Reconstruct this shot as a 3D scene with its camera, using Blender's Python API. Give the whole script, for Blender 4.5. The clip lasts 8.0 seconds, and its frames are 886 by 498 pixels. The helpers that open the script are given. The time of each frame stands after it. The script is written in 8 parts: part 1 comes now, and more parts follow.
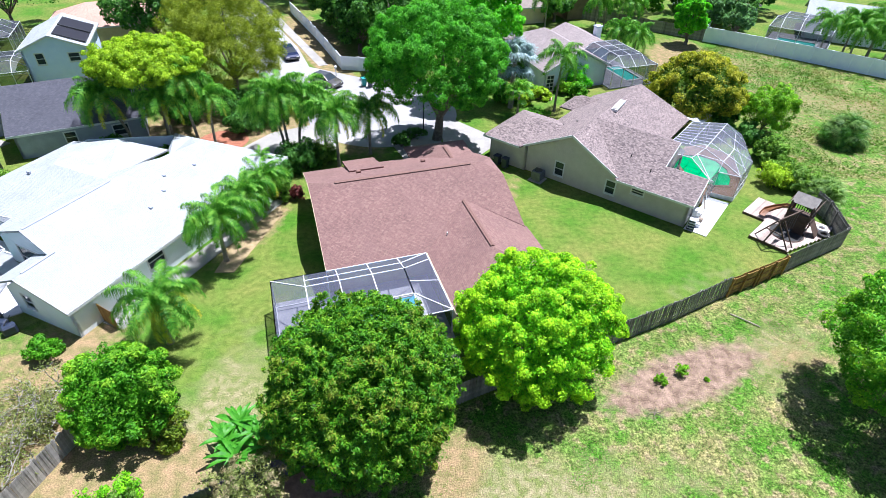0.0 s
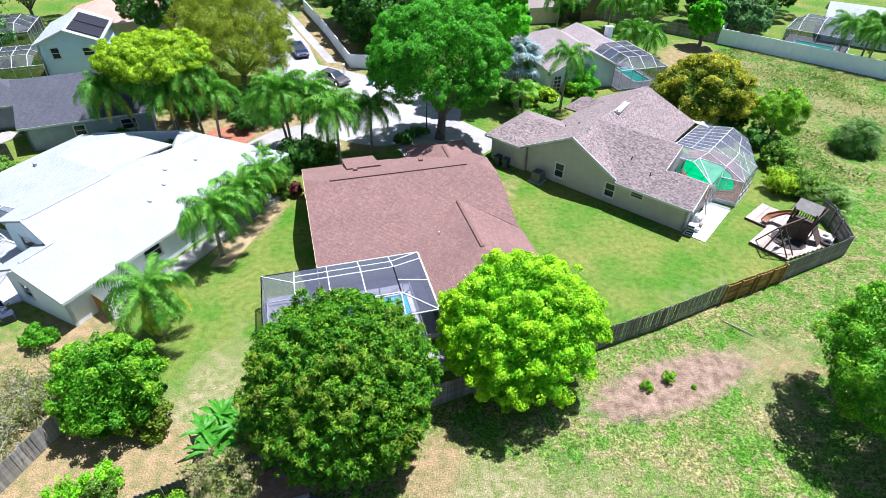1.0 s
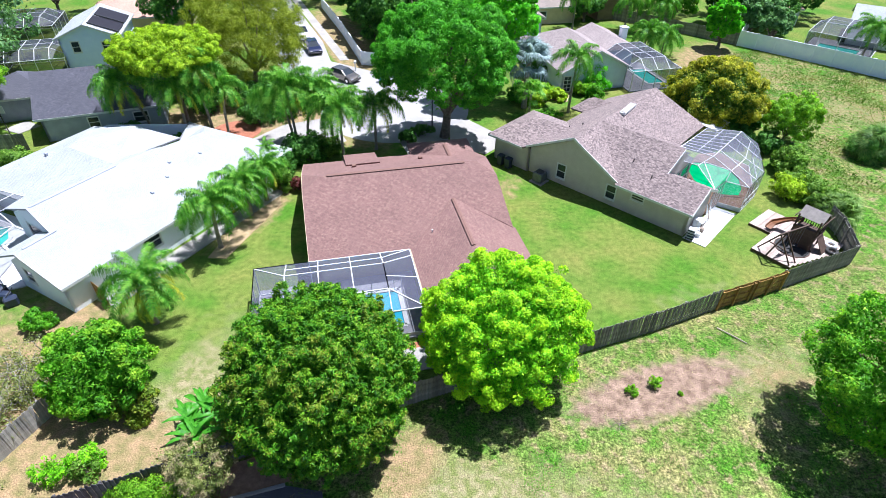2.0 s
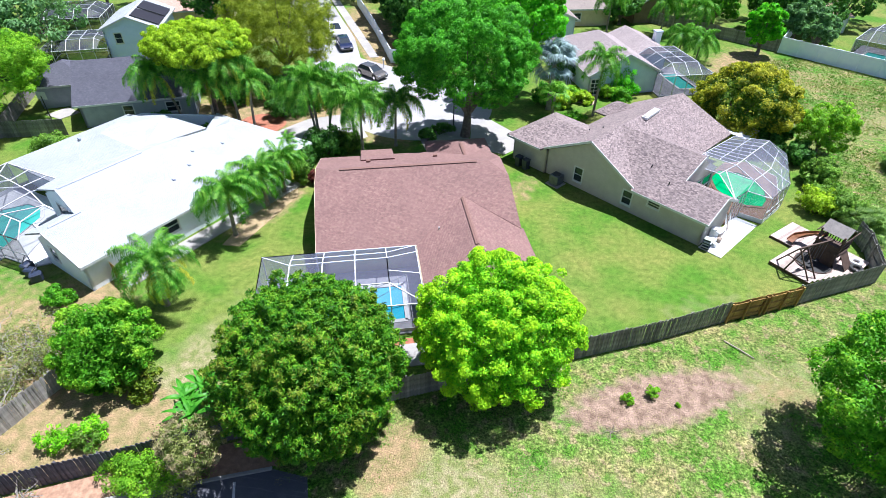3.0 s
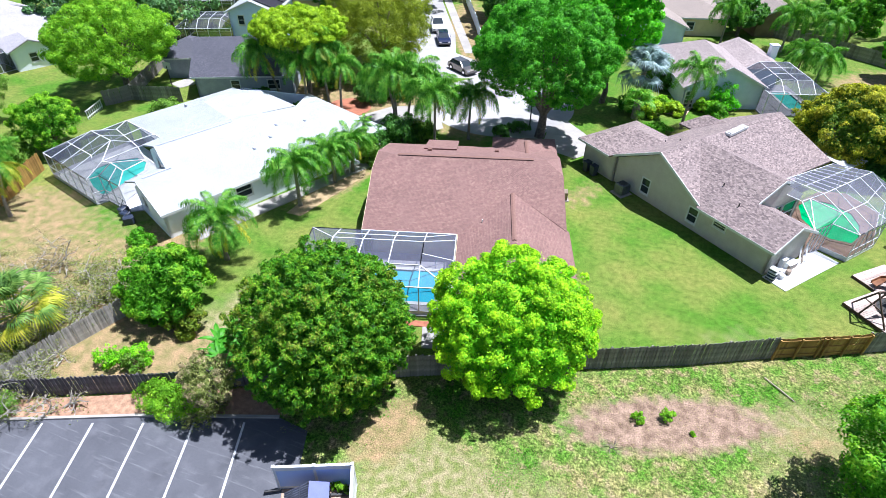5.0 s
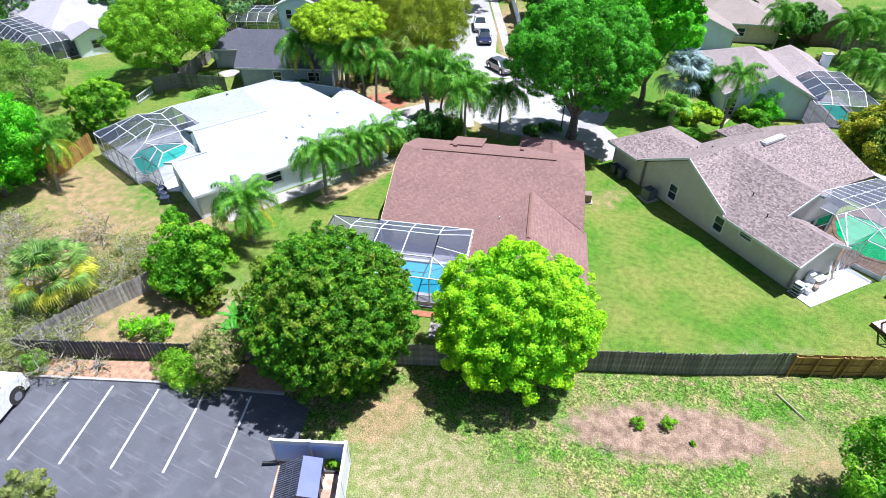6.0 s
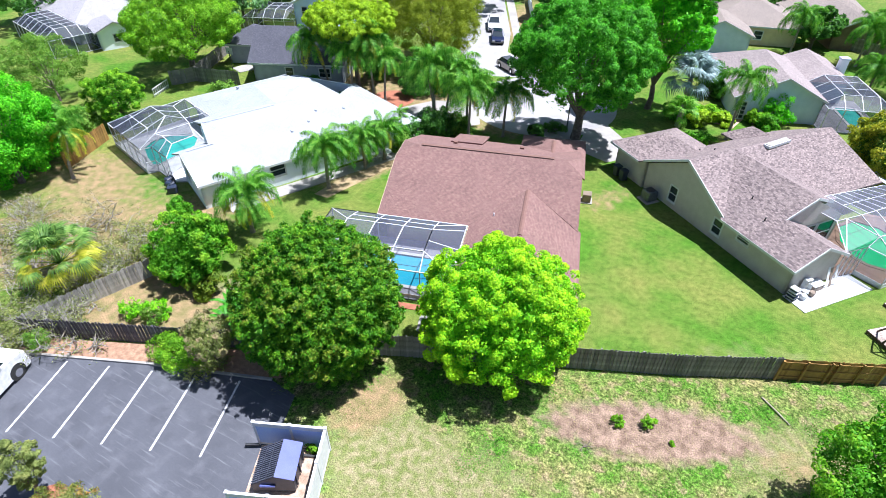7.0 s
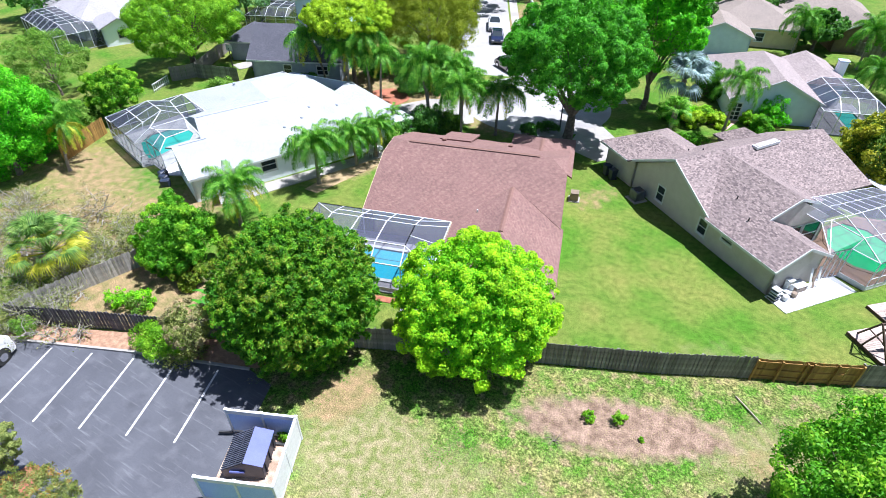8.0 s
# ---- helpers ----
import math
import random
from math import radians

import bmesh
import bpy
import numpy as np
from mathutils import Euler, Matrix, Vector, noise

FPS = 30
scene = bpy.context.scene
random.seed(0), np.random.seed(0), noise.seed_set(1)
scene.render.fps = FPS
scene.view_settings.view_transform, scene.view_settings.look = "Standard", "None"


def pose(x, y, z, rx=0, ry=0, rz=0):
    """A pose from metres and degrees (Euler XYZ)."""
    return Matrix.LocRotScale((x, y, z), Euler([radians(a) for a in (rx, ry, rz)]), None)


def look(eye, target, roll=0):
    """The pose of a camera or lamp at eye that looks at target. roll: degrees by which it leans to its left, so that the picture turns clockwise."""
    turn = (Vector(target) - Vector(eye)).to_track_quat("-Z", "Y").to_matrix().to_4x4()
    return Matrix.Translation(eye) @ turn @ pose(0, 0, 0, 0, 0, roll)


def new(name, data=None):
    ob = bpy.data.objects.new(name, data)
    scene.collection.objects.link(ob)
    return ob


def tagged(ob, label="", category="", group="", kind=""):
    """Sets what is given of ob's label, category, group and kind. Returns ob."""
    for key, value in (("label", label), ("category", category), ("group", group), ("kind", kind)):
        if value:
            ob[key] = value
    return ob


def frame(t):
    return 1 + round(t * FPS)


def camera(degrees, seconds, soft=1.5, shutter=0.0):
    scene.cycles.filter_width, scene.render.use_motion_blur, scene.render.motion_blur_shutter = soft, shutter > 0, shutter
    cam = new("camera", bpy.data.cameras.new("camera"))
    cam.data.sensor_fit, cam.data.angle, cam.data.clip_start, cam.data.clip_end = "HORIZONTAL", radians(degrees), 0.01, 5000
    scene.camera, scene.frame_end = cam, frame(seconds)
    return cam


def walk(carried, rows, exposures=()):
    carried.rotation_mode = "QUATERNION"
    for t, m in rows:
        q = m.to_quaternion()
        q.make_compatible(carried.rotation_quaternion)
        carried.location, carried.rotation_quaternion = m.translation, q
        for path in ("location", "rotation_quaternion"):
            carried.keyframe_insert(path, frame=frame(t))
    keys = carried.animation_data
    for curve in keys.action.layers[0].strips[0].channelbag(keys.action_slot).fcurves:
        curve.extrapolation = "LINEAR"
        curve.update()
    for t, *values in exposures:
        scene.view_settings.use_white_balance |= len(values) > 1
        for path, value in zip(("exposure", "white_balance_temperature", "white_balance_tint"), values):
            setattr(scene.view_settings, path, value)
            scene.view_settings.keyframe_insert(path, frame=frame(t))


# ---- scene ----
cam = camera(78.18, 8.0, soft=0.4)
PATH = [
    (0.0, 0.000, 0.000, 26.007, 52.177, -1.027, -1.832),
    (0.5, 0.823, 0.027, 26.073, 52.043, -1.010, -0.785),
    (1.0, 1.790, 0.008, 26.102, 51.998, -0.980, 0.401),
    (1.5, 2.824, -0.015, 26.127, 51.914, -0.884, 1.645),
    (3.0, 5.869, -0.068, 26.099, 51.810, -0.723, 7.640),
    (3.5, 6.944, -0.068, 26.062, 51.831, -0.619, 10.842),
    (4.0, 8.066, -0.073, 26.030, 51.846, -0.490, 14.099),
    (4.5, 9.141, -0.059, 25.977, 51.816, -0.375, 17.269),
    (6.0, 12.155, 0.080, 25.799, 51.892, -0.201, 25.943),
    (6.5, 13.118, 0.255, 25.793, 51.867, -0.182, 27.630),
    (7.0, 14.064, 0.428, 25.790, 51.889, -0.195, 28.552),
    (7.5, 15.064, 0.676, 25.752, 51.939, -0.224, 29.245),
    (8.0, 15.969, 0.946, 25.675, 51.984, -0.271, 29.873),
]
walk(cam, [(t, pose(x, y, z, rx, ry, rz)) for t, x, y, z, rx, ry, rz in PATH], exposures=[(0.0, 1.16, 5850, 14), (8.0, 1.18, 5900, 13)])

# ---- light ----
world = bpy.data.worlds.new("sky")
scene.world = world
world.use_nodes = True
wn = world.node_tree.nodes
sky = wn.new("ShaderNodeTexSky")
sky.sky_type, sky.sun_disc = "NISHITA", False
SUN = Vector((0.27, 0.22, 1.0)).normalized()
sky.sun_elevation, sky.sun_rotation = math.asin(SUN.z), math.atan2(SUN.x, SUN.y)
world.node_tree.links.new(sky.outputs[0], wn["Background"].inputs[0])
wn["Background"].inputs[1].default_value = 0.052
sun = new("sun", bpy.data.lights.new("sun", "SUN"))
sun.data.energy, sun.data.angle, sun.data.color = 4.6, radians(0.5), (1.0, 0.98, 0.955)
sun.matrix_world = look(SUN * 50, (0, 0, 0))


# ---- material helpers ----
def node_mat(name):
    m = bpy.data.materials.new(name)
    m.use_nodes = True
    n = m.node_tree.nodes
    return m, n, m.node_tree.links, n["Principled BSDF"]


def noise_mix(n, l, vec, scale, c1, c2, lo=0.35, hi=0.65, detail=4.0):
    t = n.new("ShaderNodeTexNoise")
    t.inputs["Scale"].default_value, t.inputs["Detail"].default_value = scale, detail
    l.new(vec, t.inputs["Vector"])
    r = n.new("ShaderNodeMapRange")
    r.inputs["From Min"].default_value, r.inputs["From Max"].default_value = lo, hi
    l.new(t.outputs["Fac"], r.inputs["Value"])
    return t, mix(n, l, r.outputs[0], c1, c2)


def mix(n, l, fac, a, b, mode="MIX"):
    m = n.new("ShaderNodeMix")
    m.data_type, m.blend_type = "RGBA", mode
    for i, v in ((0, fac), (6, a), (7, b)):
        if isinstance(v, (int, float)):
            m.inputs[i].default_value = v
        elif isinstance(v, tuple):
            m.inputs[i].default_value = (*v, 1)
        else:
            l.new(v, m.inputs[i])
    return m.outputs[2]


def bumped(n, l, p, height, strength, distance=0.02):
    b = n.new("ShaderNodeBump")
    b.inputs["Strength"].default_value, b.inputs["Distance"].default_value = strength, distance
    l.new(height, b.inputs["Height"])
    l.new(b.outputs[0], p.inputs["Normal"])


def surface(name, c1, c2, scale=3.0, rough=0.8, metal=0.0, fine=40.0, bump=0.3, stain=None, coord="Object", each=0.0):
    """Two-scale mottled surface with fine relief."""
    m, n, l, p = node_mat(name)
    tc = n.new("ShaderNodeTexCoord").outputs[coord]
    t, col = noise_mix(n, l, tc, scale, c1, c2)
    t2 = n.new("ShaderNodeTexNoise")
    t2.inputs["Scale"].default_value, t2.inputs["Detail"].default_value = fine, 3
    l.new(tc, t2.inputs["Vector"])
    col = mix(n, l, 0.35, col, t2.outputs["Fac"], "OVERLAY")
    if stain:
        _, fac = noise_mix(n, l, tc, scale * 0.35, (0, 0, 0), (1, 1, 1), 0.5, 0.72, 8)
        col = mix(n, l, fac, col, stain)
    if each:
        info = n.new("ShaderNodeObjectInfo").outputs["Random"]
        tone = n.new("ShaderNodeMapRange")
        tone.inputs["To Min"].default_value, tone.inputs["To Max"].default_value = 1 - each, 1 + each
        l.new(info, tone.inputs["Value"])
        col = mix(n, l, 1.0, col, tone.outputs[0], "MULTIPLY")
    l.new(col, p.inputs["Base Color"])
    p.inputs["Roughness"].default_value, p.inputs["Metallic"].default_value = rough, metal
    bumped(n, l, p, t2.outputs["Fac"], bump, 0.01)
    return m


def shingles(name, c1, c2, c3, fleck):
    """Asphalt shingle courses laid out by the roof's own map, in metres: dark butts, tabs of three tones, granule speckle."""
    m, n, l, p = node_mat(name)
    uv = n.new("ShaderNodeTexCoord").outputs["UV"]

    def courses(width, mortar, bias, a, b, shift):
        br = n.new("ShaderNodeTexBrick")
        for k, v in (("Scale", 1.0), ("Brick Width", width), ("Row Height", 0.11), ("Mortar Size", mortar), ("Mortar Smooth", 0.2), ("Bias", bias)):
            br.inputs[k].default_value = v
        br.inputs["Color1"].default_value, br.inputs["Color2"].default_value = (*a, 1), (*b, 1)
        br.inputs["Mortar"].default_value = (*[0.45 * v for v in a], 1)
        mp = n.new("ShaderNodeMapping")
        mp.inputs["Location"].default_value = (shift, shift * 0.11 * 50, 0)
        l.new(uv, mp.inputs["Vector"])
        l.new(mp.outputs[0], br.inputs["Vector"])
        return br
    br = courses(0.19, 0.007, 0.0, c1, c2, 0.0)
    light = courses(0.16, 0.0, -0.66, (0, 0, 0), (1, 1, 1), 1.0)
    dark = courses(0.12, 0.0, -0.7, (0, 0, 0), (1, 1, 1), 2.0)
    col = mix(n, l, light.outputs["Color"], br.outputs["Color"], fleck)
    col = mix(n, l, dark.outputs["Color"], col, tuple(0.62 * v for v in c2))
    _, col2 = noise_mix(n, l, uv, 0.35, (0.9, 0.9, 0.9), (1.08, 1.07, 1.06), 0.3, 0.7, 6)
    col = mix(n, l, 1.0, col, col2, "MULTIPLY")
    _, fac = noise_mix(n, l, uv, 45.0, (0.72, 0.72, 0.72), (1.25, 1.25, 1.25), 0.3, 0.7, 2)
    col = mix(n, l, 1.0, col, fac, "MULTIPLY")
    _, fac3 = noise_mix(n, l, uv, 0.5, (0, 0, 0), (0.35, 0.35, 0.35), 0.5, 0.7, 8)
    col = mix(n, l, fac3, col, c3)
    l.new(col, p.inputs["Base Color"])
    p.inputs["Roughness"].default_value = 0.9
    bumped(n, l, p, br.outputs["Fac"], -0.5, 0.01)
    return m


def foliage(name, dark, mid, light, translucent=0.3, rough=0.55, patch=0.9):
    m, n, l, p = node_mat(name)
    g = n.new("ShaderNodeNewGeometry")
    r = n.new("ShaderNodeValToRGB")
    e = r.color_ramp.elements
    e[0].color, e[1].color = (*[0.62 * v for v in dark], 1), (*[min(0.85, 1.15 * v) for v in light], 1)
    k = e.new(0.5)
    k.color = (*mid, 1)
    tc = n.new("ShaderNodeTexCoord").outputs["Object"]
    t = n.new("ShaderNodeTexNoise")
    t.inputs["Scale"].default_value, t.inputs["Detail"].default_value = patch * 2.2, 3
    l.new(tc, t.inputs["Vector"])
    a = n.new("ShaderNodeMath")
    a.operation = "MULTIPLY_ADD"
    a.inputs[1].default_value = 0.45
    l.new(g.outputs["Random Per Island"], a.inputs[0])
    s = n.new("ShaderNodeMapRange")
    s.inputs["From Min"].default_value, s.inputs["From Max"].default_value, s.inputs["To Max"].default_value = 0.38, 0.62, 0.55
    l.new(t.outputs["Fac"], s.inputs["Value"])
    l.new(s.outputs[0], a.inputs[2])
    l.new(a.outputs[0], r.inputs[0])
    l.new(r.outputs[0], p.inputs["Base Color"])
    p.inputs["Roughness"].default_value = rough
    p.inputs["Specular IOR Level"].default_value = 0.22
    tr = n.new("ShaderNodeBsdfTranslucent")
    bright = mix(n, l, 1.0, r.outputs[0], (1.25, 1.3, 0.7), "MULTIPLY")
    l.new(bright, tr.inputs[0])
    ms = n.new("ShaderNodeMixShader")
    ms.inputs[0].default_value = min(0.5, translucent * 1.15)
    l.new(p.outputs[0], ms.inputs[1])
    l.new(tr.outputs[0], ms.inputs[2])
    l.new(ms.outputs[0], n["Material Output"].inputs[0])
    return m


def screen_mat(name, tint, cover):
    """Fine insect mesh: mostly open, the threads catch the light."""
    m, n, l, p = node_mat(name)
    p.inputs["Base Color"].default_value, p.inputs["Roughness"].default_value = (*tint, 1), 0.6
    tr = n.new("ShaderNodeBsdfTransparent")
    ms = n.new("ShaderNodeMixShader")
    tc = n.new("ShaderNodeTexCoord").outputs["Object"]
    t = n.new("ShaderNodeTexNoise")
    t.inputs["Scale"].default_value = 0.7
    l.new(tc, t.inputs["Vector"])
    mr = n.new("ShaderNodeMapRange")
    mr.inputs["To Min"].default_value, mr.inputs["To Max"].default_value = cover - 0.08, cover + 0.08
    l.new(t.outputs["Fac"], mr.inputs["Value"])
    l.new(mr.outputs[0], ms.inputs[0])
    l.new(tr.outputs[0], ms.inputs[1])
    l.new(p.outputs[0], ms.inputs[2])
    l.new(ms.outputs[0], n["Material Output"].inputs[0])
    return m


def glossy(name, col, rough=0.1, metal=0.0, coat=0.0):
    m, n, l, p = node_mat(name)
    tc = n.new("ShaderNodeTexCoord").outputs["Object"]
    _, c = noise_mix(n, l, tc, 5.0, tuple(0.9 * v for v in col), tuple(min(1, 1.08 * v) for v in col))
    l.new(c, p.inputs["Base Color"])
    p.inputs["Roughness"].default_value, p.inputs["Metallic"].default_value = rough, metal
    p.inputs["Coat Weight"].default_value = coat
    return m


# ---- materials ----
M = {
    "roof_brown": shingles("brown_shingle", (0.222, 0.126, 0.111), (0.178, 0.097, 0.088), (0.20, 0.115, 0.104), (0.33, 0.21, 0.175)),
    "roof_tan": shingles("taupe_shingle", (0.30, 0.235, 0.225), (0.105, 0.08, 0.084), (0.20, 0.16, 0.158), (0.44, 0.355, 0.335)),
    "roof_white": shingles("white_shingle", (0.36, 0.385, 0.40), (0.325, 0.35, 0.37), (0.335, 0.36, 0.38), (0.39, 0.41, 0.42)),
    "roof_grey": shingles("charcoal_shingle", (0.085, 0.086, 0.112), (0.062, 0.063, 0.085), (0.075, 0.076, 0.098), (0.13, 0.13, 0.155)),
    "roof_pale": shingles("pale_brown_shingle", (0.34, 0.285, 0.28), (0.22, 0.18, 0.18), (0.28, 0.235, 0.23), (0.42, 0.36, 0.35)),
    "roof_lilac": shingles("lilac_grey_shingle", (0.36, 0.345, 0.37), (0.29, 0.28, 0.305), (0.32, 0.31, 0.335), (0.42, 0.40, 0.42)),
    "roof_umber": shingles("dull_brown_shingle", (0.27, 0.225, 0.20), (0.235, 0.195, 0.175), (0.25, 0.21, 0.19), (0.31, 0.26, 0.235)),
    "roof_clay": shingles("clay_tile_colour", (0.55, 0.33, 0.26), (0.48, 0.28, 0.22), (0.5, 0.32, 0.26), (0.62, 0.42, 0.34)),
    "wall_tan": surface("tan_stucco", (0.53, 0.495, 0.455), (0.47, 0.435, 0.40), 1.2, 0.9, fine=60),
    "wall_white": surface("white_stucco", (0.86, 0.91, 0.98), (0.81, 0.87, 0.95), 1.2, 0.9, fine=60),
    "wall_cream": surface("cream_stucco", (0.68, 0.56, 0.36), (0.60, 0.49, 0.31), 1.2, 0.9, fine=60),
    "wall_blue": surface("pale_blue_siding", (0.62, 0.73, 1.0), (0.57, 0.68, 0.97), 1.2, 0.8, fine=50),
    "wall_grey": surface("grey_stucco", (0.36, 0.385, 0.47), (0.30, 0.325, 0.405), 1.2, 0.9, fine=60),
    "wall_pale": surface("pale_blue_grey_stucco", (0.62, 0.71, 0.86), (0.55, 0.64, 0.79), 1.2, 0.9, fine=60),
    "wall_brown": surface("brown_stucco", (0.20, 0.15, 0.10), (0.16, 0.12, 0.08), 1.2, 0.9, fine=60),
    "trim": surface("white_trim_paint", (0.66, 0.67, 0.69), (0.58, 0.59, 0.61), 4, 0.5, fine=80, bump=0.1),
    "trim_dark": surface("dark_trim", (0.03, 0.03, 0.035), (0.05, 0.05, 0.05), 4, 0.5, fine=80, bump=0.1),
    "vent": surface("brown_ridge_vent", (0.15, 0.08, 0.065), (0.19, 0.10, 0.08), 6, 0.8),
    "alu_white": surface("white_aluminium", (0.62, 0.63, 0.66), (0.55, 0.56, 0.59), 5, 0.35, fine=90, bump=0.05),
    "alu_bronze": surface("bronze_aluminium", (0.055, 0.045, 0.04), (0.08, 0.065, 0.06), 5, 0.4, fine=90, bump=0.05),
    # one mesh in three copies; haze and shade are put into tint and cover
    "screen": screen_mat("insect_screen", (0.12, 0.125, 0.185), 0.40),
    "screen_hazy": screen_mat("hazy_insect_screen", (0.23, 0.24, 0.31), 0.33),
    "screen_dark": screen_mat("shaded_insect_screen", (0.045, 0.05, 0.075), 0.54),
    "glass": glossy("window_glass", (0.03, 0.04, 0.05), 0.05),
    "concrete": surface("pale_concrete", (0.34, 0.32, 0.30), (0.27, 0.255, 0.24), 0.7, 0.9, fine=30, stain=(0.25, 0.235, 0.22)),
    "deck": surface("pool_deck", (0.30, 0.30, 0.33), (0.24, 0.24, 0.27), 1.5, 0.85, fine=40),
    "deck_white": surface("white_pool_deck", (0.66, 0.67, 0.68), (0.55, 0.56, 0.58), 1.5, 0.85, fine=40),
    "deck_brown": surface("brown_pool_deck", (0.20, 0.125, 0.085), (0.15, 0.095, 0.065), 1.5, 0.85, fine=40),
    "road": surface("worn_concrete_road", (0.345, 0.335, 0.34), (0.29, 0.28, 0.285), 0.4, 0.92, fine=25, stain=(0.25, 0.24, 0.24)),
    "line": surface("worn_white_marking", (0.60, 0.60, 0.60), (0.42, 0.42, 0.43), 3.5, 0.7, fine=30),
    "fence_grey": surface("weathered_picket", (0.25, 0.24, 0.215), (0.13, 0.125, 0.11), 2.5, 0.9, fine=30, each=0.3),
    "fence_dark": surface("dark_weathered_picket", (0.135, 0.125, 0.14), (0.075, 0.07, 0.08), 2.5, 0.9, fine=30, each=0.3),
    "fence_new": surface("new_cedar_board", (0.33, 0.19, 0.05), (0.26, 0.14, 0.035), 1.8, 0.8, fine=30, each=0.3),
    "vinyl": surface("white_vinyl", (0.86, 0.92, 1.0), (0.81, 0.87, 0.98), 1.5, 0.5, fine=30, bump=0.1),
    "bark": surface("grey_bark", (0.20, 0.16, 0.13), (0.10, 0.08, 0.065), 4, 0.95, fine=18, bump=0.8),
    "bark_pale": surface("bleached_twig", (0.40, 0.37, 0.33), (0.22, 0.20, 0.175), 4, 0.95, fine=18),
    "palm_bark": surface("ringed_palm_trunk", (0.30, 0.26, 0.22), (0.19, 0.16, 0.13), 5, 0.95, fine=20, bump=0.8),
    "shaft": surface("green_crownshaft", (0.12, 0.28, 0.06), (0.18, 0.34, 0.08), 3, 0.5),
    "mulch": surface("red_mulch", (0.34, 0.13, 0.075), (0.24, 0.085, 0.05), 3, 0.95, fine=20, bump=1.0),
    "wood_deck": surface("bleached_deck_board", (0.47, 0.375, 0.33), (0.36, 0.285, 0.25), 2, 0.85, fine=25, each=0.3),
    "wood_dark": surface("dark_playset_timber", (0.06, 0.035, 0.025), (0.09, 0.055, 0.04), 3, 0.8, fine=25),
    "board_silver": surface("silvery_weathered_board", (0.40, 0.375, 0.345), (0.27, 0.255, 0.24), 3, 0.9, fine=25, each=0.3),
    "wood_grey": surface("grey_weathered_board", (0.25, 0.225, 0.21), (0.18, 0.165, 0.155), 3, 0.9, fine=25),
    "orange": surface("faded_orange_slide", (0.24, 0.10, 0.045), (0.17, 0.07, 0.03), 2, 0.4, fine=40, bump=0.05),
    "rubber": surface("black_rubber", (0.02, 0.02, 0.02), (0.03, 0.03, 0.03), 5, 0.8),
    "tarp": surface("dumpster_steel", (0.035, 0.04, 0.055), (0.05, 0.055, 0.075), 2, 0.45, metal=0.3, fine=40),
    # white panel out of the sun, with sky-blue shade in its colour
    "enclosure_shade": surface("shaded_white_sheet", (0.37, 0.51, 0.83), (0.34, 0.47, 0.78), 1.2, 0.6, fine=30, bump=0.1),
    "lid_edge": surface("worn_steel_rib", (0.12, 0.13, 0.18), (0.06, 0.065, 0.09), 3, 0.5, metal=0.2, fine=40),
    "lid_blue": surface("blue_plastic_lid", (0.10, 0.122, 0.34), (0.085, 0.105, 0.29), 2, 0.45, fine=40, bump=0.1),
    "teal": surface("teal_bin_plastic", (0.02, 0.30, 0.30), (0.015, 0.25, 0.26), 2, 0.5, fine=40, bump=0.1),
    "navy": surface("navy_bin_plastic", (0.02, 0.03, 0.06), (0.03, 0.04, 0.07), 2, 0.5, fine=40, bump=0.1),
    "ac": surface("condenser_steel", (0.16, 0.17, 0.19), (0.11, 0.12, 0.14), 3, 0.5, metal=0.4),
    "ac_tan": surface("beige_condenser_steel", (0.26, 0.20, 0.155), (0.20, 0.155, 0.12), 3, 0.5, metal=0.2),
    "chrome": glossy("polished_steel", (0.75, 0.75, 0.77), 0.15, 1.0),
    "car_grey": glossy("pewter_car_paint", (0.16, 0.145, 0.13), 0.25, 0.6, 1.0),
    "car_navy": glossy("navy_car_paint", (0.012, 0.018, 0.06), 0.2, 0.3, 1.0),
    "car_white": glossy("white_car_paint", (0.75, 0.75, 0.75), 0.25, 0.0, 1.0),
    "solar": glossy("solar_panel", (0.02, 0.014, 0.014), 0.3),
    "leaf_mango": foliage("mango_leaves", (0.018, 0.105, 0.005), (0.072, 0.265, 0.007), (0.22, 0.39, 0.018), 0.2),
    "leaf_rust": foliage("rusty_new_leaves", (0.06, 0.14, 0.008), (0.135, 0.23, 0.012), (0.25, 0.27, 0.03), 0.2),
    "leaf_lemon": foliage("lemon_new_leaves", (0.24, 0.54, 0.008), (0.37, 0.66, 0.010), (0.52, 0.74, 0.015), 0.34),
    "leaf_lime": foliage("lime_leaves", (0.09, 0.36, 0.008), (0.205, 0.58, 0.011), (0.38, 0.71, 0.015), 0.34),
    "leaf_green": foliage("green_leaves", (0.035, 0.21, 0.014), (0.085, 0.37, 0.022), (0.17, 0.50, 0.04), 0.38),
    "leaf_oak": foliage("oak_leaves", (0.03, 0.12, 0.02), (0.065, 0.21, 0.028), (0.13, 0.30, 0.05), 0.3),
    "leaf_olive": foliage("olive_leaves", (0.13, 0.20, 0.012), (0.25, 0.32, 0.022), (0.38, 0.44, 0.04), 0.36),
    "leaf_yellow": foliage("yellow_green_leaves", (0.16, 0.34, 0.010), (0.33, 0.52, 0.016), (0.50, 0.64, 0.03), 0.3),
    "leaf_vivid": foliage("vivid_leaves", (0.06, 0.36, 0.006), (0.11, 0.52, 0.01), (0.22, 0.62, 0.02), 0.36),
    "leaf_ficus": foliage("ficus_leaves", (0.035, 0.11, 0.008), (0.085, 0.19, 0.012), (0.18, 0.27, 0.02), 0.28),
